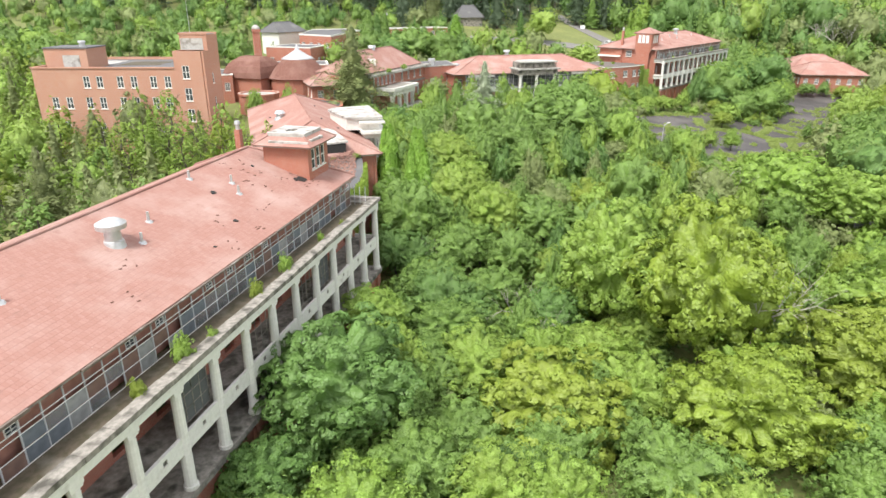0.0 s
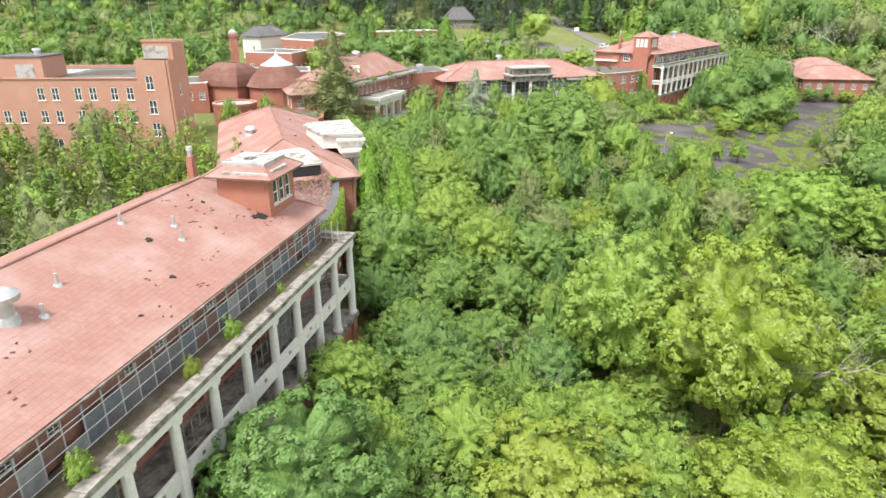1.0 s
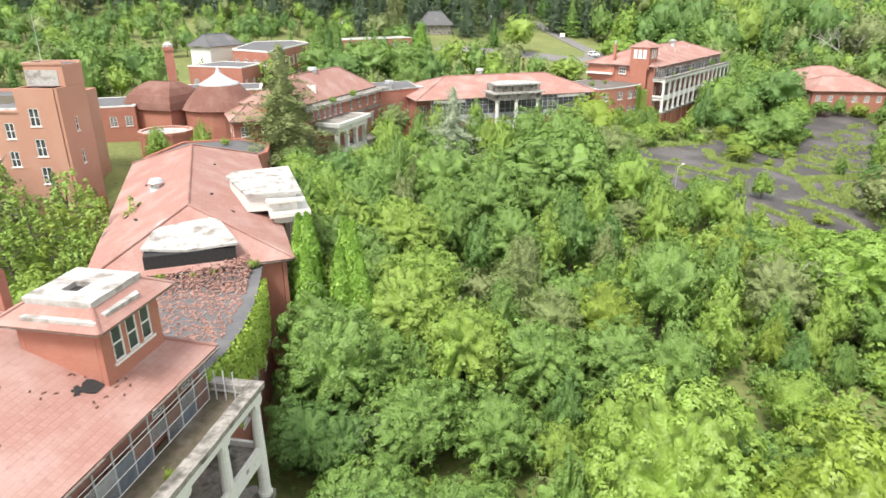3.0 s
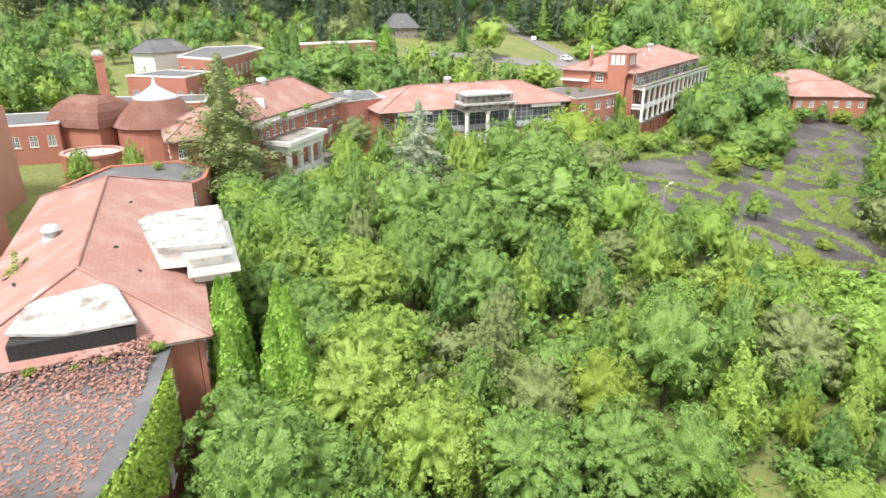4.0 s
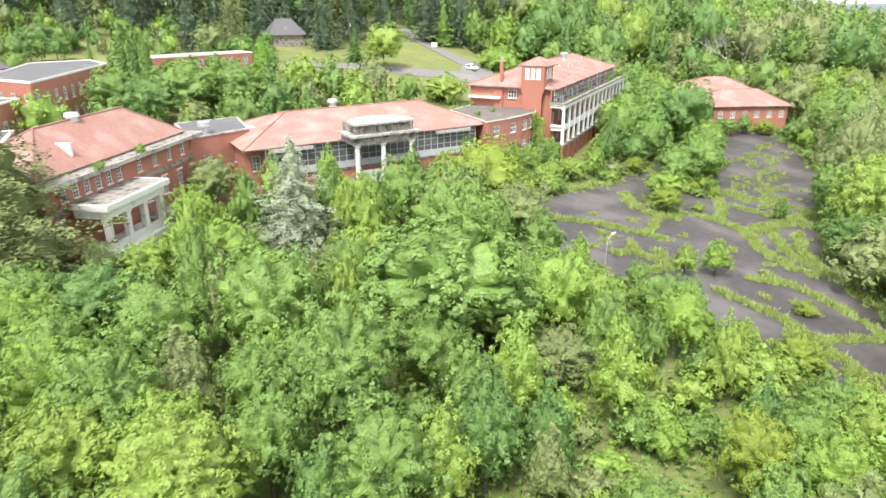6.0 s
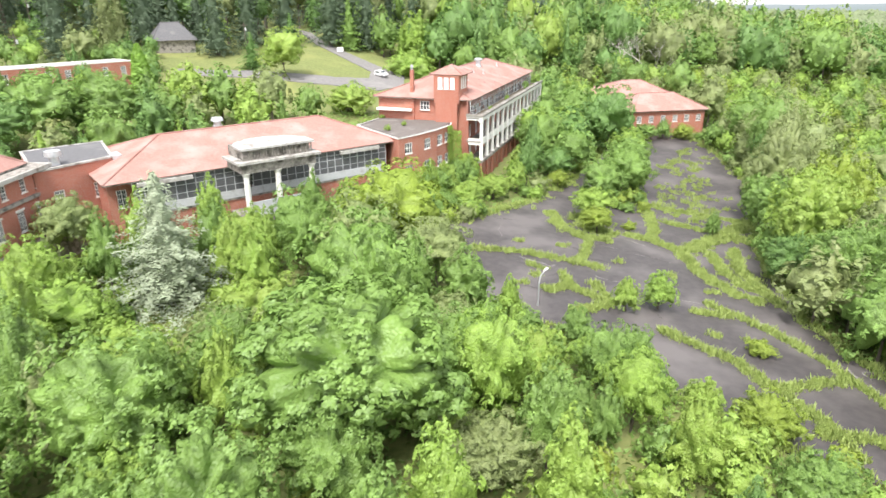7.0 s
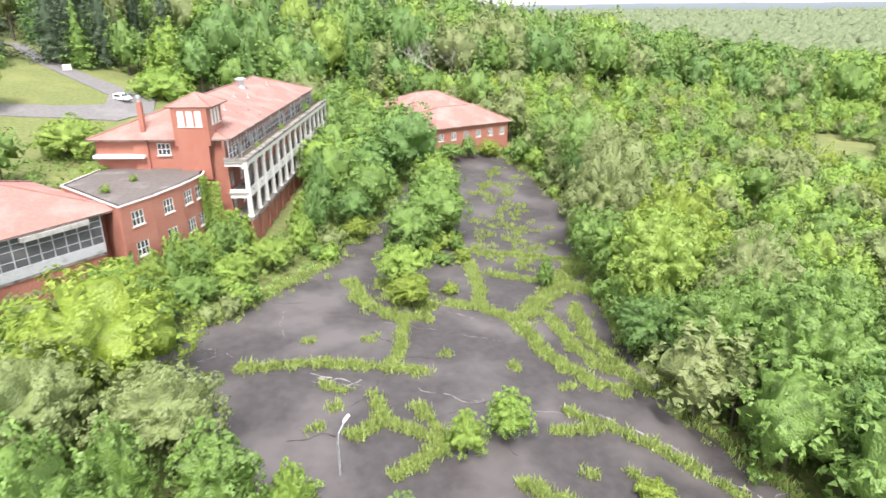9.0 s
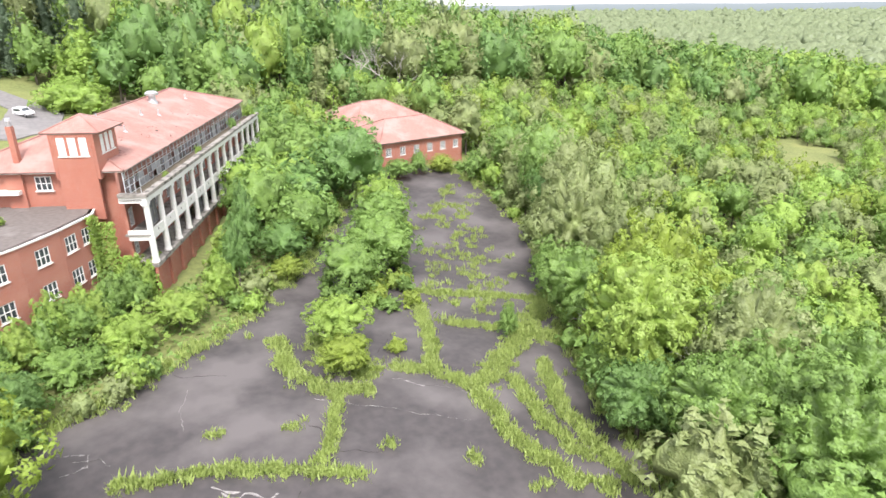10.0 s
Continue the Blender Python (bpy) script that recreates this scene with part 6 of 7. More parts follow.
    ("broad", -31.0, 84.0, 9.5, 9.0, "fresh"), ("wispy", -48.0, 95.0, 14.5, 8.0, "fresh"), ("wispy", -30.0, 91.0, 12.5, 7.0, "fresh"), ("wispy", -38.5, 93.0, 13.5, 7.5, "fresh"), ("broad", -24.0, 88.0, 9.0, 7.0, "mid"), ("wispy", -24.5, 100.0, 12.0, 6.0, "fresh"),
    # beside the pavilion and at the foot of the wings
    ("broad", -4.6, 77.0, 9.4, 8.5, "mid"), ("broad", -5.6, 81.6, 8.2, 7.0, "mid"), ("broad", -5.8, 71.5, 4.8, 6.0, "dark"), ("broad", -8.4, 102.0, 9.6, 7.0, "mid"), ("broad", -6.0, 108.0, 10.2, 7.5, "fresh"), ("tall", -11.6, 108.5, 9.8, 5.5, "fresh"), ("broad", -12.6, 114.0, 10.4, 6.5, "mid"), ("broad", -8.0, 114.5, 10.8, 7.5, "fresh"), ("tall", -14.8, 119.5, 10.8, 5.5, "dark"),
    ("broad", -10.5, 121.0, 10.8, 7.5, "mid"), ("broad", -14.5, 126.0, 11.2, 7.0, "fresh"), ("broad", -15.5, 132.0, 11.4, 7.0, "mid"), ("broad", -3.4, 100.0, 9.0, 7.0, "mid"), ("tall", -5.5, 97.0, 8.6, 5.0, "fresh"), ("broad", -1.0, 95.0, 8.0, 6.5, "mid"),
    ("broad", 9.0, 50.5, 3.2, 6.5, "fresh"), ("broad", 12.5, 47.0, 2.4, 6.0, "mid"), ("bush", 5.5, 46.5, 0.6, 4.0, "mid"), ("bush", 6.0, 53.5, 1.0, 4.0, "fresh"), ("bush", 12.5, 55.5, 1.2, 4.5, "mid"), ("broad", -2.0, 36.5, 2.6, 8.0, "mid"), ("broad", -5.5, 31.0, 3.4, 8.0, "fresh"), ("broad", 3.5, 35.0, 1.6, 7.5, "fresh"), ("tall", 0.0, 29.5, 1.8, 6.0, "mid"), ("broad", 8.0, 38.5, 2.2, 7.0, "mid"), ("tall", -3.5, 47.5, 5.2, 5.5, "fresh"), ("broad", 6.0, 28.5, 1.0, 7.0, "mid"), ("broad", -10.5, 28.0, 4.0, 7.0, "mid"),
    ("broad", 31.5, 93.0, 3.6, 4.5, "fresh"), ("bush", 34.5, 98.5, 2.0, 4.0, "lime"), ("bush", 33.0, 88.0, 2.0, 4.0, "fresh"), ("tall", 36.0, 104.5, 4.2, 4.0, "fresh"), ("bush", 37.5, 110.0, 2.6, 4.0, "mid"), ("bush", 31.0, 104.0, 2.6, 4.0, "fresh"),
):
    set_tree(*spec, lod="big" if spec[0] == "broad" and spec[4] >= 11 and spec[2] < 130 else "near" if (spec[0] == "spruce" and spec[2] < 160) or (75 < spec[1] < 108 and 100 < spec[2] < 165) else "mid" if spec[0] in ("broad", "tall", "wispy", "spruce") and (spec[2] > 118 or spec[1] < -22) else "near")


for bx, by, bw in ((88, 178.5, 5.0), (82, 176, 4.4), (95, 187, 4.6), (100.5, 193.5, 4.4), (85, 172, 4.0), (91, 183, 4.4)):
    for k in range(6):
        a = k * math.tau / 6 + TR.uniform(-0.4, 0.4)
        plant("bush", "mid", bx + 0.8 * bw * math.cos(a), by + 0.8 * bw * math.sin(a), TR.uniform(2.2, 3.8), TR.uniform(2.6, 4.0), TR.choice(("fresh", "mid", "mid", "fresh", "lime")), TR, group="lot shrubs")


def keep_off(x, y):
    """True where a building, the lot or a road stands."""
    if inside(LOT, x, y) or inside(ROAD, x, y) or edge_distance(ROAD, x, y) < 3:
        return True
    for m, x0, x1, y0, y1 in ((S_WING, -3, 66, -2.0, 23), (N_WING, -2, 57, -2.0, 24)):
        v = m.inverted() @ Vector((x, y, 0))
        if x0 < v.x < x1 and y0 < v.y < y1:
            return True
    for cx, cy, rz, x0, x1, y0, y1 in ((-18.2, 88.7, 107, -8, 38, -12.0, 10), (2.8, 168.3, 17, -8, 46, -6, 23), (-16.3, 144.1, 67, -1, 34, -5, 17), (-35, 160, 0, -50, 13, -14, 23),
                                       (-46, 132, 0, -27, 8, -20, 9), (131, 231, -9, -12, 12, -18, 21), (50, 191, 0, -10, 11, -12, 13), (-16, 76, 0, -8, 7, -12, 13), (-37, 219, 0, -11, 11, -26, 26), (-42, 190, 0, -10, 10, -9, 11), (-53, 222, 60, -11, 11, -8, 8), (-13, 256, 30, -17, 17, -7, 7), (11, 302, 10, -8, 8, -8, 7), (-29, 133, 0, -9, 9, -9, 10)):
        v = pose(cx, cy, 0, 0, 0, rz).inverted() @ Vector((x, y, 0))
        if x0 < v.x < x1 and y0 < v.y < y1:
            return True
    return False


MEADOW = [(33.5, 90), (36, 95), (38.5, 104), (38, 108), (35, 103), (33, 95)]
LAWN = [(6, 238), (30, 226), (62, 214), (84, 218), (98, 240), (96, 262), (72, 300), (30, 303), (8, 285)]
GLADE = [(190, 162), (205, 154), (252, 171), (246, 182), (229, 185)]
FOREST_EDGE = [(60, 300), (150, 262), (191, 250), (216, 240), (253, 229), (264, 208), (292, 190), (330, 168), (470, 90)]


def behind_edge(x, y):
    """True where the tall forest stands, north and east of the young growth."""
    for (x0, y0), (x1, y1) in zip(FOREST_EDGE, FOREST_EDGE[1:]):
        if x0 <= x <= x1:
            return y > y0 + (y1 - y0) * (x - x0) / (x1 - x0)
    return x > 470


def scatter(x0, x1, y0, y1, count, spacing, choose, joined=False):
    """Trees at random with room round each; joined ones become part of the far woodland."""
    made = 0
    cells = collections.defaultdict(list)
    for q in PLACED:
        cells[int(q[0] // 14), int(q[1] // 14)].append(q)
    for _ in range(count * 14):
        if made >= count:
            break
        x, y = TR.uniform(x0, x1), TR.uniform(y0, y1)
        if keep_off(x, y) or any(inside(p, x, y) for p in (MEADOW, LAWN, GLADE)):
            continue
        kind, height, width, leaf, lod = choose(x, y)
        near = (q for i in (-1, 0, 1) for j in (-1, 0, 1) for q in cells[int(x // 14) + i, int(y // 14) + j])
        if any((x - a) ** 2 + (y - b) ** 2 < (spacing * (width / 2 + r)) ** 2 for a, b, r in near):
            continue
        cells[int(x // 14), int(y // 14)].append((x, y, width / 2))
        if joined:
            JOINED.append((kind, lod, x, y, height, width, leaf, TR.uniform(0, math.tau)))
        else:
            plant(kind, lod, x, y, height, width, leaf, TR)
        PLACED.append((x, y, width / 2))
        made += 1
    return made


def pick(*options):
    return TR.choices([o[0] for o in options], [o[1] for o in options])[0]


def middle_wood(x, y):
    leaf = pick(("mid", 5), ("fresh", 5), ("dark", 1), ("dull", 2), ("lime", 1))
    s = TR.uniform(0.8, 1.2) * (0.75 if x > 36 else 1.0) * (0.8 if y < 82 else 1.0)
    return ("broad", 9.0 * s, 6.4 * s, leaf, "mid") if TR.random() < 0.55 else ("tall", 9.2 * s, 4.8 * s, leaf, "mid")


scatter(-18, 50, 66, 176, 95, 0.58, middle_wood)


def front_wood(x, y):
    s = TR.uniform(0.75, 1.2)
    return (pick(("broad", 3), ("tall", 2)), 6.2 * s, 6.0 * s, pick(("mid", 5), ("fresh", 5), ("lime", 1), ("dark", 2)), "near" if y < 58 and x < 45 else "mid")


scatter(-9, 70, 22, 76, 66, 0.48, front_wood)


def thicket(x, y):
    s = TR.uniform(0.7, 1.3)
    return ("bush", 3.6 * s, 4.0 * s, pick(("mid", 4), ("fresh", 5), ("lime", 1), ("dull", 2)), "near" if y < 80 and x < 60 else "mid")


scatter(-9, 56, 24, 100, 120, 0.4, thicket)
scatter(-9, 62, 22, 100, 230, 0.27, thicket, True)
scatter(-9, 56, 100, 176, 120, 0.38, thicket, True)
scatter(38, 140, 104, 216, 110, 0.42, thicket, True)


def east_wood(x, y):
    s = TR.uniform(0.75, 1.25)
    if behind_edge(x, y):
        return (pick(("broad", 7), ("tall", 1), ("pine", 1)), 19.0 * s, 14.0 * s, pick(("mid", 4), ("fresh", 3), ("dark", 2), ("dull", 3)), "far")
    if x < 104 or y < 118:
        return (pick(("broad", 3), ("tall", 2)), 9.5 * s, 8.4 * s, pick(("mid", 6), ("fresh", 1), ("dull", 3), ("dark", 4)), "far")
    s *= 0.7 if edge_distance(GLADE, x, y) < 14 else 1.0
    return (pick(("tall", 4), ("wispy", 3), ("broad", 5)), 7.6 * s, 6.0 * s, pick(("fresh", 5), ("dull", 5), ("mid", 3), ("lime", 1)), "far")


scatter(60, 310, 60, 262, 1500, 0.37, east_wood, True)


def young_growth(x, y):
    s = TR.uniform(0.7, 1.3)
    return ("bush", 3.4 * s, 4.4 * s, pick(("fresh", 4), ("dull", 4), ("mid", 4), ("lime", 1)), "far")


scatter(88, 262, 96, 240, 700, 0.3, young_growth, True)


def ridge_wood(x, y):
    s = TR.uniform(0.8, 1.2)
    return (pick(("broad", 4), ("pine", 2), ("spruce", 2)), 22.0 * s, 12.0 * s, pick(("mid", 4), ("dark", 3), ("fresh", 2), ("dull", 2)), "far")


scatter(96, 330, 258, 430, 260, 0.45, ridge_wood, True)


def west_wood(x, y):
    leaf = pick(("mid", 2), ("fresh", 6), ("dull", 3), ("lime", 2))
    s = TR.uniform(0.8, 1.25)
    return (pick(("broad", 2), ("wispy", 4), ("spruce", 2)), 9.8 * s, 6.4 * s, leaf if TR.random() < 0.7 else "needle", "far")


scatter(-120, -20, 20, 114, 230, 0.5, west_wood, True)
scatter(-190, -72, 96, 180, 150, 0.55, west_wood, True)


def north_wood(x, y):
    leaf = pick(("mid", 5), ("fresh", 2), ("dark", 3), ("dull", 2))
    s = TR.uniform(0.75, 1.35) * (0.62 if x < 6 and y > 205 else 1.4 if x > 64 else 1.0)
    return (pick(("broad", 3), ("tall", 2), ("spruce", 1)), 10.0 * s, 7.4 * s, leaf, "far")


scatter(-200, 64, 176, 306, 480, 0.52, north_wood, True)
scatter(64, 150, 215, 306, 130, 0.5, north_wood, True)


def hill_wood(x, y):
    if TR.random() < 0.82 - 0.5 * smooth(130, 250, x):
        return (pick(("pine", 1), ("spruce", 2)), TR.uniform(20, 31), TR.uniform(9, 13), pick(("pine", 6), ("dark", 1), ("needle", 1)), "far")
    s = TR.uniform(0.9, 1.5)
    return (pick(("broad", 4), ("tall", 1)), 13 * s, 9.5 * s, pick(("mid", 3), ("dark", 4), ("fresh", 2), ("dull", 2)), "far")


scatter(-200, 260, 304, 410, 420, 0.55, hill_wood, True)


def far_east(x, y):
    s = TR.uniform(0.75, 1.3)
    return (pick(("broad", 7), ("tall", 1), ("pine", 1)), 18.5 * s, 14.0 * s, pick(("mid", 5), ("fresh", 2), ("dull", 4), ("dark", 3)), "far")


scatter(150, 520, 200, 520, 520, 0.5, far_east, True)
scatter(310, 520, 60, 200, 170, 0.5, far_east, True)


def woodland():
    """The farther trees, past counting, as one object with a material for each kind of leaf."""
    kinds = sorted(LEAF)
    index = {k: i for i, k in enumerate(kinds)}
    nat = {"broad": (9.9, 8.6), "tall": (10.4, 5.6), "wispy": (11.2, 5.2), "bush": (3.5, 4.0), "spruce": (14.2, 7.0), "pine": (17.2, 6.6)}
    cache, vs, corners, sizes, mats, tones = {}, [], [], [], [], []
    base = 0
    for kind, lod, x, y, height, width, leaf, turn in JOINED:
        stock = TEMPLATES[f"{kind}_{lod}"]
        k = int(turn * 97) % len(stock)
        if (kind, lod, k) not in cache:
            me = stock[k][1]
            co, ix, ls = np.empty(3 * len(me.vertices), np.float32), np.empty(len(me.loops), np.int32), np.empty(len(me.polygons), np.int32)
            me.vertices.foreach_get("co", co)
            me.loops.foreach_get("vertex_index", ix)
            me.polygons.foreach_get("loop_total", ls)
            cache[kind, lod, k] = co.reshape(-1, 3), ix, ls
        co, ix, ls = cache[kind, lod, k]
        nh, nw = nat[kind]
        c, s = math.cos(turn) * width / nw, math.sin(turn) * width / nw
        g = ground_z(x, y)
        vs.append(np.stack([x + c * co[:, 0] - s * co[:, 1], y + s * co[:, 0] + c * co[:, 1], g + co[:, 2] * height / nh], 1))
        corners.append(ix + base)
        sizes.append(ls)
        mats.append(np.full(len(ls), index[leaf], np.int32))
        base += len(co)
        r = 0.022 * height
        ring = [(x + q * r * dx, y + q * r * dy, z) for z, q in ((g - 0.4, 1.0), (g + 0.7 * height, 0.4)) for dx, dy in ((1, 0), (0, 1), (-1, 0), (0, -1))]
        vs.append(np.array(ring))
        corners.append(np.array([(i, (i + 1) % 4, 4 + (i + 1) % 4, 4 + i) for i in range(4)]).ravel() + base)
        sizes.append(np.full(4, 4, np.int32))
        mats.append(np.full(4, len(kinds), np.int32))
        base += 8
        tones.append(np.full(len(co) + 8, (turn * 53.7) % 1.0))
    v, cn, sz, mt = (np.concatenate(q) for q in (vs, corners, sizes, mats))
    me = bpy.data.meshes.new("woodland")
    me.vertices.add(len(v))
    me.vertices.foreach_set("co", v.astype(np.float32).ravel())
    me.loops.add(len(cn))
    me.loops.foreach_set("vertex_index", cn.astype(np.int32))
    me.polygons.add(len(sz))
    me.polygons.foreach_set("loop_start", np.concatenate([[0], np.cumsum(sz)[:-1]]).astype(np.int32))
    me.polygons.foreach_set("material_index", mt.astype(np.int32))
    for k in kinds:
        me.materials.append(LEAF[k])
    me.materials.append(BARK)
    me.update(calc_edges=True)
    me.attributes.new("tone", "FLOAT", "POINT").data.foreach_set("value", np.concatenate(tones).astype(np.float32))
    return tagged(new("woodland", me), "mixed green woods on the slopes round the hospital", "woods", kind="stuff")


woodland()

for k in range(22):
    a0 = 0.6 + 2.3 * k + TR.uniform(-0.6, 0.6)
    v = S_WING @ Vector((a0, -2.4 - TR.uniform(0, 1.6), 0))
    plant("bush", "mid", v.x, v.y, TR.uniform(3.0, 5.2), TR.uniform(3.6, 5.0), pick(("dark", 4), ("mid", 4), ("fresh", 2)), TR)
for k in range(17):
    a0 = 5 + 3.0 * k + TR.uniform(-0.8, 0.8)
    v = N_WING @ Vector((a0, -2.8 - TR.uniform(0, 2.5), 0))
    plant("bush", "mid", v.x, v.y, TR.uniform(3.4, 6.0), TR.uniform(4.0, 5.6), pick(("dark", 2), ("mid", 4), ("fresh", 3)), TR)
for k in range(12):
    plant("bush" if k % 2 else "tall", "mid", 43.5 + 1.5 * k + TR.uniform(-0.5, 0.5), 174.5 + 0.95 * k + TR.uniform(-1, 1), TR.uniform(4.6, 7.0), TR.uniform(4.0, 5.0), pick(("mid", 4), ("fresh", 4)), TR)

for k in range(20):
    v = pose(2.8, 168.3, 0, 0, 0, 17) @ Vector((-6 + 2.4 * k, -8.2 - TR.uniform(0, 2.0), 0))
    plant("bush" if k % 3 else "tall", "mid", v.x, v.y, TR.uniform(4.6, 6.6), TR.uniform(4.0, 5.4), pick(("mid", 4), ("fresh", 4), ("dull", 1)), TR)

# dead and half-bare trees
for bx, by, bs, bi in ((146, 262, 15, 0), (152, 258, 16, 1), (158, 270, 15, 0), (33.0, 56.0, 10.0, 0), (8.5, 60.5, 7.0, 1), (9.8, 57.0, 6.0, 0), (41.0, 91.0, 8.5, 1), (13, 45.5, 6.2, 1), (28.5, 52, 13, 0), (86, 131, 9.5, 0), (100, 150, 9.5, 1), (127, 181, 9, 0), (40, 45, 10, 1), (-2, 72, 5.5, 0)):
    z = ground_z(bx, by)
    t = thing("dead_tree", pose(bx, by, z, 0, 0, 37 * bx) @ Matrix.Diagonal((bs / 7, bs / 7, bs / 7, 1)), "bleached bare tree with forked grey limbs", "tree", "dead trees")
    o = new("bare_wood", BARE[bi])
    o.parent = t


def distant_wood():
    """The wooded plain to the horizon: leafy clumps past counting, haze painted into their colour."""
    rng = np.random.default_rng(3)
    vs, fs, base = [], [], 0
    n = 21000
    dist = 330 + 2300 * rng.random(n) ** 1.9
    ang = np.radians(rng.uniform(-8, 98, n))
    for d, a in zip(dist, ang):
        x, y = 40 + d * math.sin(a), 90 + d * math.cos(a)
        if (x < 200 and y < 400) or (x < 500 and y < 500) or noise.noise((x * 0.006, y * 0.006, 2)) > 0.42:
            continue
        r = rng.uniform(4.5, 8.5) * (1 + d / 1800)
        h = rng.uniform(12, 21) * (1 + d / 6000) + (8 if x < 60 else 0)
        sv, sf = SPHERES[2 if d < 900 else 1]
        w = 1 + 0.16 * rng.normal(size=(len(sv), 1))
        vs.append(np.array([x, y, ground_z(x, y) + 0.45 * h]) + sv * w * np.array([r, r, h * 0.55]))
        fs.append(sf + base)
        base += len(sv)
    none = np.zeros((0, 3))
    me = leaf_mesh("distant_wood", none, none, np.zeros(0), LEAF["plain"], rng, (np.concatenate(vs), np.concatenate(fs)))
    return tagged(new("distant_wood", me), "unbroken green woods of the plain to the horizon, haze painted in", "woods", kind="stuff")


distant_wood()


def far_backdrop():
    """The last hazy miles of the plain, as a plain self-lit backdrop far behind everything."""
    m, n, l, p = node_material("far_plain_haze_glow")
    co = n.new("ShaderNodeTexCoord").outputs["Object"]
    stretch = n.new("ShaderNodeMapping")
    stretch.inputs["Scale"].default_value = (0.005, 0.005, 0.16)
    l.new(co, stretch.inputs["Vector"])
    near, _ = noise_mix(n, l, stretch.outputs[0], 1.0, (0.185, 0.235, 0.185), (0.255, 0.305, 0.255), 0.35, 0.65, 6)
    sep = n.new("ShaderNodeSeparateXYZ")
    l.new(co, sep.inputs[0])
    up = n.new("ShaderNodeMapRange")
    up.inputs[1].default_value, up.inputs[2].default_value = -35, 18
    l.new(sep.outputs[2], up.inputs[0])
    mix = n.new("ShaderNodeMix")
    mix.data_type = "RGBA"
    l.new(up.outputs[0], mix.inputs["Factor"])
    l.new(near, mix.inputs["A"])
    # painted haze: the sheet's own glow turns paler and bluer upwards
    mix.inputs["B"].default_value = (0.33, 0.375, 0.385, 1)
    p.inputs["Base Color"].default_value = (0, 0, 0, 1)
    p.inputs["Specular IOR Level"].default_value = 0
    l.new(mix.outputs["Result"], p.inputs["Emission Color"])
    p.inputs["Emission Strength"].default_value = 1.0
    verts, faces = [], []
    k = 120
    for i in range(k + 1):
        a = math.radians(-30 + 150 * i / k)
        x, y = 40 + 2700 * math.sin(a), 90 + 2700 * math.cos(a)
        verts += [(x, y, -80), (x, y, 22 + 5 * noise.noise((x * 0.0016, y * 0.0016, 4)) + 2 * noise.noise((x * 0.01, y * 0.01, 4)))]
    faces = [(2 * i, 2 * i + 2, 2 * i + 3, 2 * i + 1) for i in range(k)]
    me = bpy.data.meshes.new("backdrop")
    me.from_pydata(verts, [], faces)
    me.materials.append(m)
    return tagged(new("backdrop", me), "glowing backdrop of a hazy blue-green wooded plain on the horizon", "backdrop", kind="structure")


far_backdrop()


def undergrowth():
    """Low leafy growth over the wooded ground."""
    rng = np.random.default_rng(9)
    n = 150000
    x, y = rng.uniform(-10, 200, n), rng.uniform(18, 230, n)
    keep = [i for i in range(n) if not keep_off(x[i], y[i]) and not inside(GLADE, x[i], y[i])]
    x, y = x[keep], y[keep]
    z = np.array([ground_z(a, b) for a, b in zip(x, y)]) + rng.uniform(0.05, 1.2, len(x)) * (0.5 + 0.5 * np.sin(x * 0.9) * np.sin(y * 0.8))
    p = np.stack([x, y, z], 1)
    q = rng.normal(size=(len(x), 3)) * 0.5 + np.array([0, 0, 1.0])
    me = leaf_mesh("undergrowth", p, q, rng.uniform(0.14, 0.36, len(x)), LEAF["mid"], rng)
    return tagged(new("undergrowth", me), "low leafy undergrowth and brambles below the trees", "undergrowth", kind="stuff")


undergrowth()


# ---- weeds on the lot ----
STRIPS = [
    ([(47.4, 156.4), (50.7, 154.6), (55.1, 152.9), (59.0, 149.8), (62.3, 146.4)], 0.7), ([(60.3, 149.5), (63.8, 153.3), (67.4, 157.2)], 0.55),
    ([(67.8, 169.9), (65.5, 163.6), (66.6, 158.4), (70.0, 156.0)], 1.2), ([(72, 168), (70, 162), (72, 158)], 2.4), ([(74.0, 158.4), (77.4, 155.4), (78.4, 150.7), (76.6, 146.1), (75.0, 142.1), (75.2, 137.5), (76.8, 133.8)], 1.1),
    ([(78.4, 150.7), (85.0, 153.0), (95.5, 157.8), (104.8, 162.5)], 1.6), ([(88.1, 172.7), (95.9, 166.8), (101.7, 161.0)], 0.8), ([(87.0, 169.1), (81.9, 161.3), (77.8, 155.8)], 0.9),
    ([(88.6, 150.5), (82.9, 143.9), (80.0, 137.5), (78.6, 132.4)], 1.0), ([(83, 150), (79.5, 143), (78, 137)], 1.0), ([(50.5, 142.3), (54.1, 141.9), (56.8, 137.0), (51.1, 135.9)], 0.8), ([(55.8, 146.3), (54.1, 141.9)], 0.7),
    ([(58.2, 142.8), (56.8, 137.0)], 0.6), ([(68.7, 134.8), (70.5, 131.2), (71.4, 125.2), (71.5, 120.4), (70, 112)], 0.5), ([(65.5, 133.3), (69.3, 131.5)], 0.6), ([(58.3, 130.1), (61.5, 123.6), (62.0, 116.5), (60.5, 108)], 0.8),
    ([(62.0, 118), (70.6, 117.4)], 0.7), ([(59.5, 112.1), (64.2, 109.4), (69, 108)], 0.7), ([(90, 156), (96, 152.5)], 2.2), ([(86, 163), (92, 157)], 0.8), ([(52.5, 149.8), (54.3, 147.8)], 0.4)]


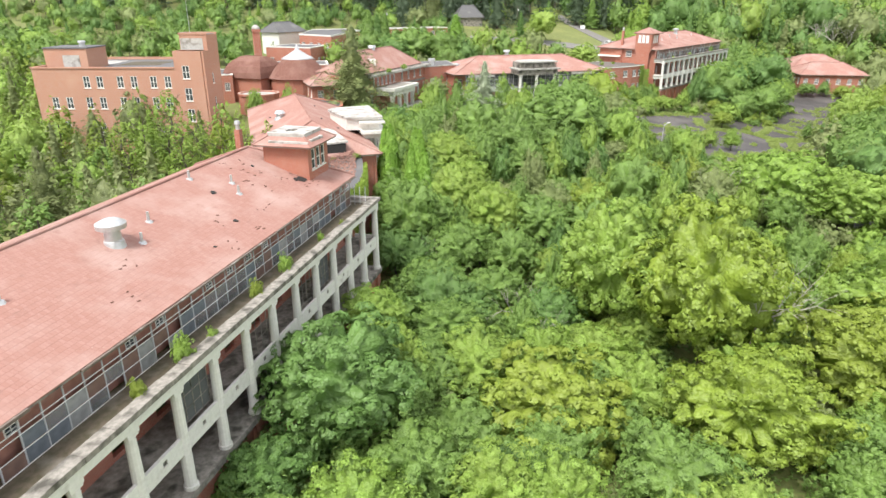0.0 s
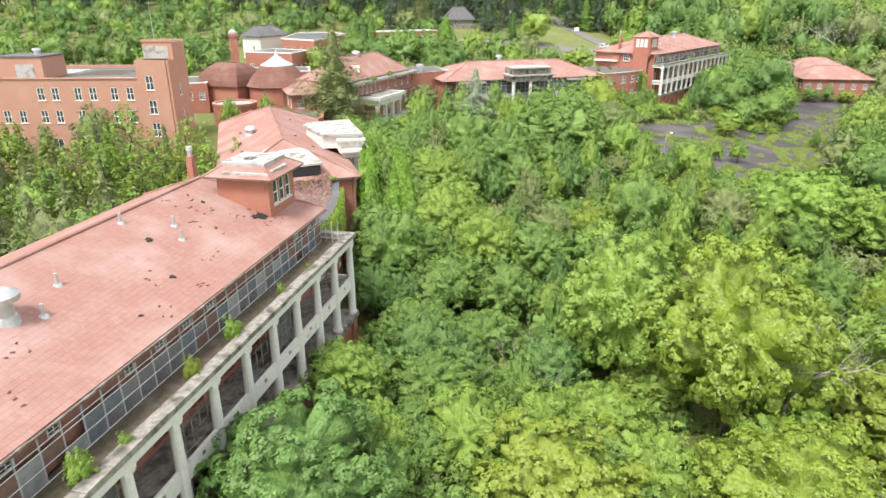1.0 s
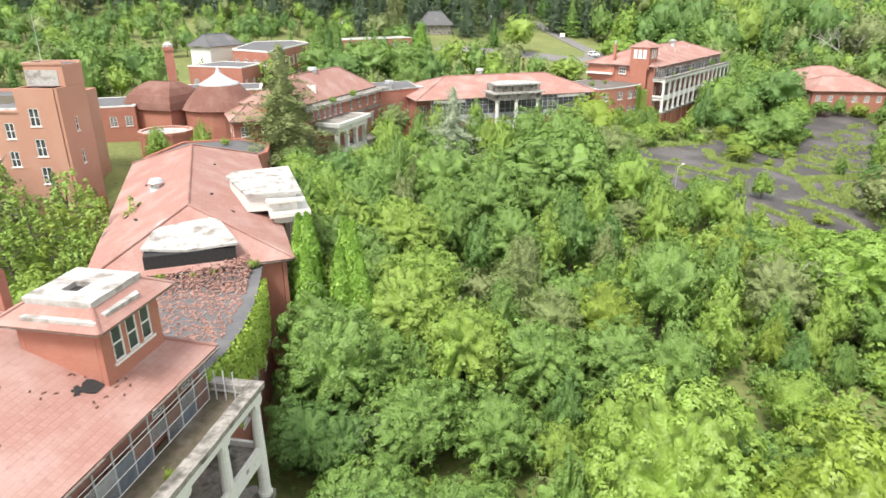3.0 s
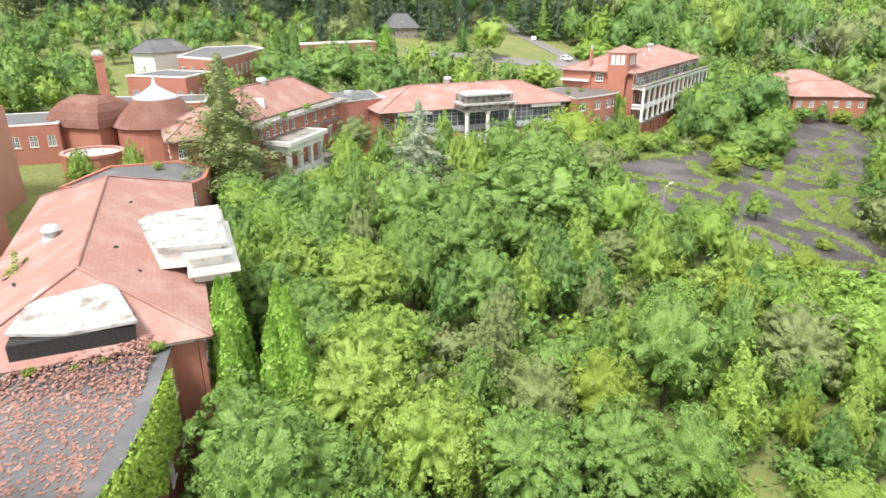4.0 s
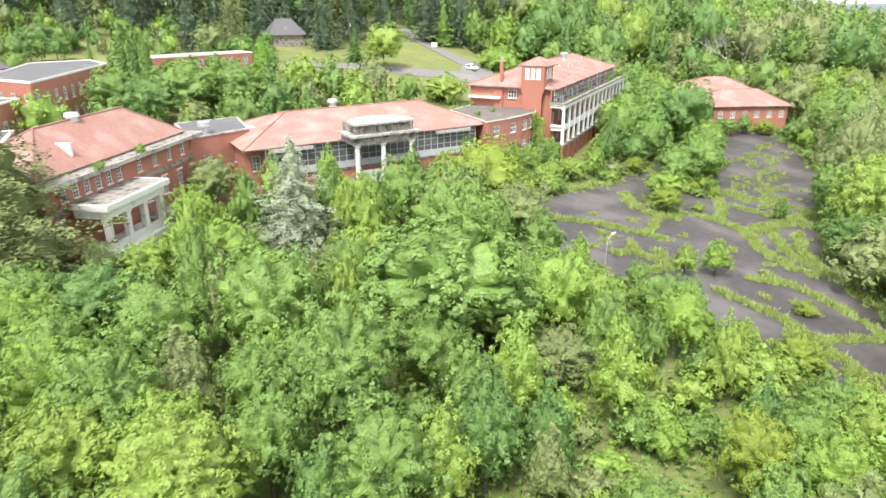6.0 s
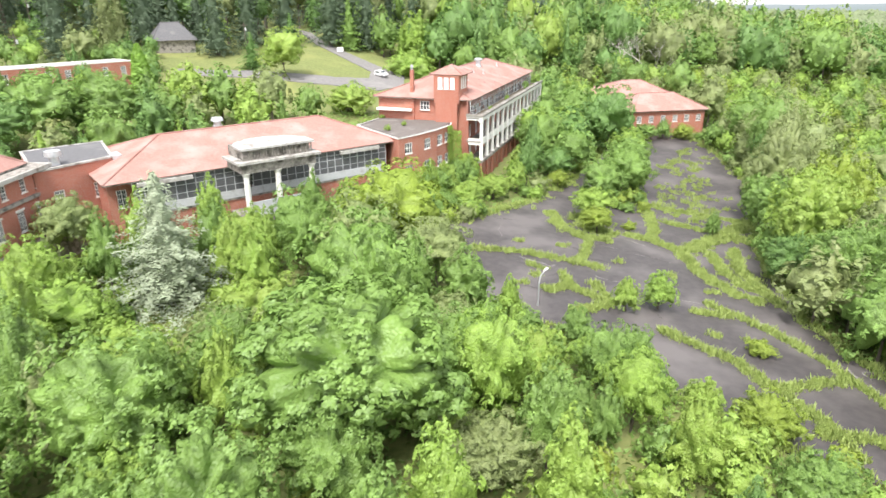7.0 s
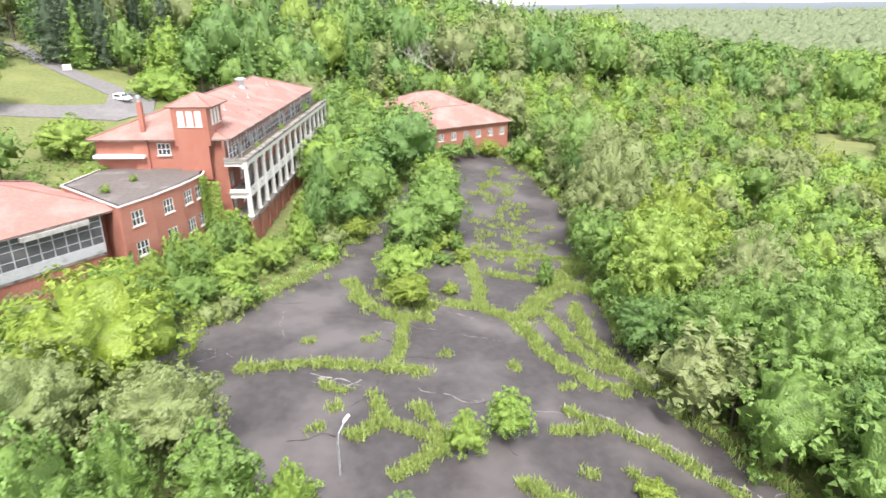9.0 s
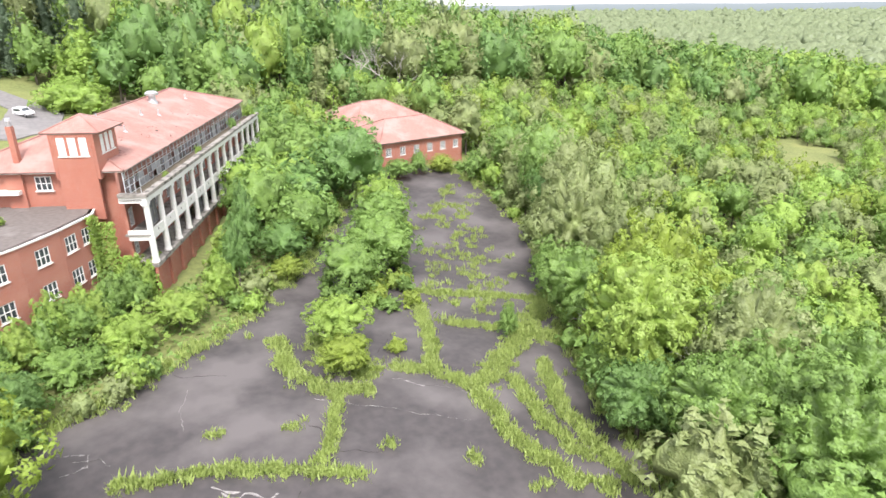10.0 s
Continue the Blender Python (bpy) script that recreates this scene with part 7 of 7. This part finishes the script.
def weeds():
    rng = np.random.default_rng(31)
    roots, tips, wide = [], [], []

    def tuft(x, y, h, k):
        g = ground_z(x, y) + 0.2
        k = k * 3
        r = np.array([x, y, g]) + np.stack([rng.normal(size=k) * 0.24, rng.normal(size=k) * 0.24, np.zeros(k)], 1)
        lean = rng.normal(size=(k, 3)) * np.array([0.30, 0.30, 0.0]) + np.array([0, 0, 1.0])
        roots.append(r)
        tips.append(r + lean * (h * rng.uniform(0.45, 1.15, (k, 1))))
        wide.append(rng.uniform(0.03, 0.075, k))

    for line, wdt in STRIPS:
        for (x0, y0), (x1, y1) in zip(line, line[1:]):
            ln = math.hypot(x1 - x0, y1 - y0)
            for _ in range(int(ln * (4 + 7 * wdt))):
                t = rng.random()
                o = rng.normal() * wdt * 0.42
                wob = 0.5 * noise.noise((x0 + t * ln * 0.5, y0, 3))
                x, y = x0 + (x1 - x0) * t - (y1 - y0) / ln * (o + wob), y0 + (y1 - y0) * t + (x1 - x0) / ln * (o + wob)
                tuft(x, y, rng.uniform(0.3, 0.85), 7)
    # broken rows between the far bays
    for k in range(170):
        t = rng.random()
        x, y = 92 + 32 * t + rng.normal() * 3.8, 164 + 38 * t + rng.normal() * 2.8
        if inside(LOT, x, y) and noise.noise((x * 0.45, y * 0.45, 0)) > -0.05:
            for _ in range(4):
                tuft(x + rng.normal() * 0.7, y + rng.normal() * 0.5, rng.uniform(0.3, 0.9), 6)
    # small tufts in the open asphalt
    for x, y in ((55.5, 158.0), (61.0, 155.0), (52.0, 146.0), (57.5, 151.0), (49.5, 144.5), (66.0, 148.5), (70.5, 143.0), (64.0, 128.0), (66.5, 126.0), (72.5, 137.5)):
        for _ in range(7):
            tuft(x + rng.normal() * 0.45, y + rng.normal() * 0.3, rng.uniform(0.3, 0.8), 6)
    # the rim of the lot
    rim = LOT + LOT[:1]
    for (x0, y0), (x1, y1) in zip(rim, rim[1:]):
        ln = math.hypot(x1 - x0, y1 - y0)
        for _ in range(int(ln * 4)):
            t = rng.random()
            o = rng.normal() * 0.7 - 0.2
            tuft(x0 + (x1 - x0) * t + (y1 - y0) / ln * o, y0 + (y1 - y0) * t - (x1 - x0) / ln * o, rng.uniform(0.3, 1.0), 6)
    r, t, w = np.concatenate(roots), np.concatenate(tips), np.concatenate(wide)
    a = rng.uniform(0, math.tau, len(r))
    side = np.stack([np.cos(a), np.sin(a), np.zeros(len(a))], 1) * w[:, None]
    verts = np.stack([r - side, r + side, 0.4 * r + 0.6 * t + 0.9 * side, t, 0.4 * r + 0.6 * t - 0.9 * side], 1).reshape(-1, 3)
    me = bpy.data.meshes.new("lot_weeds")
    me.from_pydata(verts.tolist(), [], (np.arange(len(r))[:, None] * 5 + np.arange(5)).tolist())
    me.materials.append(LEAF["grass"])
    return tagged(new("lot_weeds", me), "strips of tall weeds along the joints of the asphalt", "weeds", kind="stuff")


weeds()


# ---- ivy, rubble and litter ----
def ivy_on(points, label, count, size, leaf="ivy", seed=1, lift=0.22):
    """Ivy over wall stretches: rows of (x0, y0, x1, y1, z0, z1), outward to the right of each."""
    rng = np.random.default_rng(seed)
    ps, ns = [], []
    area = [math.hypot(x1 - x0, y1 - y0) * (z1 - z0) for x0, y0, x1, y1, z0, z1 in points]
    for (x0, y0, x1, y1, z0, z1), ar in zip(points, area):
        n = int(count * ar / sum(area))
        t, v = rng.random(n), rng.random(n)
        ln = math.hypot(x1 - x0, y1 - y0)
        nx, ny = (y1 - y0) / ln, -(x1 - x0) / ln
        ragged = np.array([0.5 + 0.5 * noise.noise((x0 + (x1 - x0) * a * 1.0, y0 + (y1 - y0) * a, 0.3)) for a in t])
        z = z0 + (z1 - z0) * (1 - v * (0.45 + 0.75 * ragged))
        o = lift * rng.uniform(0.2, 1.6, n)
        ps.append(np.stack([x0 + (x1 - x0) * t + nx * o, y0 + (y1 - y0) * t + ny * o, z], 1))
        ns.append(np.stack([nx + 0.6 * rng.normal(size=n), ny + 0.6 * rng.normal(size=n), 0.6 + 0.5 * rng.normal(size=n)], 1))
    p, q = np.concatenate(ps), np.concatenate(ns)
    me = leaf_mesh("ivy", p, q, size * rng.uniform(0.6, 1.4, len(p)), LEAF[leaf], rng)
    t = thing("ivy", Matrix.Identity(4), label, "climbing plant")
    o = new("ivy_leaves", me)
    o.parent = t
    tagged(o, kind="stuff")


ivy_on([(*a, *b, 5.0, 11.2) for a, b in zip(LINK_OUT[0:4], LINK_OUT[1:5])], "bright yellow-green ivy hanging over the brick link wall", 9000, 0.11, seed=4, lift=0.4)
ivy_on([(55.9, 187.0, 57.0, 188.0, 3.5, 13.4), (57.2, 188.3, 58.8, 186.9, 5.0, 12.4), (58.8, 186.9, 60.5, 185.5, 3.0, 8.4), (60.5, 185.3, 63.0, 188.1, 3.0, 7.5)], "green ivy climbing the corner of the galleried wing", 4200, 0.14, "fresh", 5, 0.4)


def rubble():
    """Fallen tiles and bricks on the felt roof of the link."""
    rng = random.Random(12)
    bm = bmesh.new()
    for k in range(4200):
        v = rng.random() ** (2.3 if k % 20 else 1.0)
        y = 85.0 - 17.0 * v
        x = rng.uniform(-20.0, -10.8)
        if not inside(LINK, x, y) or edge_distance(LINK_OUT, x, y, False) < 0.8:
            continue
        pile = max(0.0, y - 78.0) * 0.16 * rng.random()
        s = rng.uniform(0.05, 0.14)
        m = pose(x, y, 11.05 + pile, rng.uniform(-25, 25), rng.uniform(-25, 25), rng.uniform(0, 360))
        c = [bm.verts.new(m @ Vector((sx * s, sy * s * 0.6, sz * 0.045))) for sz in (-1, 1) for sx, sy in ((-1, -1), (1, -1), (1, 1), (-1, 1))]
        for f in ((0, 3, 2, 1), (4, 5, 6, 7), (0, 1, 5, 4), (1, 2, 6, 5), (2, 3, 7, 6), (3, 0, 4, 7)):
            bm.faces.new([c[i] for i in f])
    return tagged(mesh_object("roof_rubble", bm, TILE_RUBBLE), "heap of fallen red tiles and bricks on the felt roof", "rubble", kind="stuff")


TILE_RUBBLE = surface("broken_tile", (0.36, 0.21, 0.17), (0.27, 0.15, 0.12), (0.34, 0.30, 0.27), 2.0, 0.8, 0.9)
rubble()
for wx, wy, ws, wl in ((-13.0, 84.3, 1.0, "fresh"), (-15.5, 84.0, 1.2, "fresh"), (-17.5, 83.6, 1.1, "lime"), (-19.5, 82.8, 1.3, "mid"), (-14.5, 82.2, 0.8, "lime"), (-11.6, 83.4, 1.1, "fresh"), (-18.5, 81.0, 0.9, "lime"), (-16.0, 81.5, 0.7, "fresh"), (-20.8, 80.5, 1.2, "fresh")):
    plant("bush", "mid", wx, wy, ws * 0.9, ws * 1.3, wl, TR, z=11.05, group="roof weeds")
# saplings that have rooted on the terrace
for a, b, h, lf in ((24.6, 0.9, 1.8, "lime"), (33.5, 0.9, 2.2, "fresh"), (31.0, 0.5, 1.3, "fresh"), (37.6, 0.9, 1.6, "lime"), (20.0, 0.9, 2.0, "fresh"), (12.8, 1.0, 1.2, "fresh"), (8.0, 0.9, 0.8, "lime")):
    v = S_WING @ Vector((a, b, 0))
    plant("bush", "near", v.x, v.y, h, h * 0.75, lf, TR, z=10.5, group="terrace saplings")
for a, b, h, lf in ((9.0, 1.0, 1.2, "fresh"), (22, 1.0, 1.6, "fresh"), (41, 1.0, 2.6, "mid"), (53, 1.0, 3.0, "fresh")):
    v = N_WING @ Vector((a, b, 0))
    plant("bush", "mid", v.x, v.y, h, h * 0.8, lf, TR, z=14.7, group="terrace saplings")
for wx, wy, wz, ws in ((-9.5, 160.2, 15.1, 1.6), (-12.5, 151.5, 15.1, 1.4), (49, 190.0, 13.5, 1.1), (45.0, 186.5, 13.5, 1.3), (47.5, 199, 13.5, 1.0), (-28.5, 137, 10.6, 1.5), (-24.5, 127.5, 10.6, 1.2)):
    plant("bush", "mid", wx, wy, ws, ws * 1.2, "fresh", TR, z=wz - 0.1, group="roof weeds")


def ribbon(parent, line, width, material, name, label="", lift=0.226):
    """A thin painted or filled line on the asphalt."""
    bm = bmesh.new()
    pts = []
    for (x0, y0), (x1, y1) in zip(line, line[1:]):
        k = max(2, int(math.hypot(x1 - x0, y1 - y0) / 0.35))
        pts += [(x0 + (x1 - x0) * i / k, y0 + (y1 - y0) * i / k) for i in range(k)]
    pts.append(line[-1])
    pts = [(x + 0.6 * noise.noise((x * 0.6, y * 0.6, 1)) + 0.2 * noise.noise((x * 2.3, y * 2.3, 1)), y + 0.6 * noise.noise((x * 0.6, y * 0.6, 7)) + 0.2 * noise.noise((x * 2.3, y * 2.3, 7))) for x, y in pts]
    rows = []
    for i, (x, y) in enumerate(pts):
        (xa, ya), (xb, yb) = pts[max(0, i - 1)], pts[min(len(pts) - 1, i + 1)]
        ln = math.hypot(xb - xa, yb - ya) + 1e-6
        w = width * max(0.06, 0.35 + 1.4 * noise.noise((x * 1.7, y * 1.7, 3)))
        z = ground_z(x, y) + lift
        rows.append([bm.verts.new((x - (yb - ya) / ln * w, y + (xb - xa) / ln * w, z)), bm.verts.new((x + (yb - ya) / ln * w, y - (xb - xa) / ln * w, z))])
    for (a, b), (c, d) in zip(rows, rows[1:]):
        bm.faces.new((a, b, d, c))
    up = bmesh.ops.extrude_face_region(bm, geom=bm.faces[:])
    for g in up["geom"]:
        if isinstance(g, bmesh.types.BMVert):
            g.co.z += 0.012
    return mesh_object(name, bm, material, parent, label)


LOT_OB = bpy.data.objects["parking_lot"]
PALE = surface("pale_crack_filler", (0.36, 0.345, 0.33), (0.23, 0.22, 0.21), (0.09, 0.083, 0.08), 5.0, 1.3, 0.9, stain_at=(0.52, 0.60))
CRACK = surface("dark_crack", (0.035, 0.032, 0.03), (0.05, 0.045, 0.04), (0.08, 0.09, 0.04), 3.0, 1.0, 0.95)
for line, w in (([(71.0, 132.9), (72.7, 127.0), (72.6, 119.6), (72.0, 112)], 0.13), ([(59.9, 145.0), (62.4, 140.7), (66.0, 137.0), (70.5, 133)], 0.07), ([(52.0, 151.0), (53.0, 149.6), (54.6, 150.2), (55.6, 147.4)], 0.13),
                ([(53.2, 151.2), (54.4, 148.8), (56.0, 148.9)], 0.10), ([(45.5, 162.5), (47.2, 161.5), (46.8, 159.8), (45.0, 160.2)], 0.09), ([(46.0, 161.2), (47.8, 160.4), (48.3, 158.9)], 0.08), ([(52.5, 152.0), (54.5, 150.5)], 0.12),
                ([(62.4, 141.5), (63.5, 140.2), (64.2, 141.2)], 0.07), ([(76.5, 117.2), (74.2, 118.5), (73.0, 116.6)], 0.16), ([(56.5, 165.5), (54.5, 162.5), (53.8, 160.0)], 0.04), ([(72.8, 156.5), (77.0, 151.0), (78.0, 148.3)], 0.07), ([(65.0, 158.0), (70.0, 152.0), (74.0, 147.0)], 0.04)):
    ribbon(LOT_OB, line, w, PALE, "pale_line", "chalky white crack filler")
crng = random.Random(5)
for k in range(26):
    x, y = crng.uniform(45, 95), crng.uniform(112, 178)
    if not inside(LOT, x, y) or edge_distance(LOT, x, y) < 3:
        continue
    line = [(x, y)]
    ang = crng.uniform(0, math.tau)
    for _ in range(crng.randint(3, 7)):
        ang += crng.uniform(-0.5, 0.5)
        x, y = x + 1.6 * math.cos(ang), y + 1.6 * math.sin(ang)
        if inside(LOT, x, y):
            line.append((x, y))
    if len(line) > 2:
        ribbon(LOT_OB, line, 0.05, CRACK, "crack", "dark crack in the asphalt", 0.222)
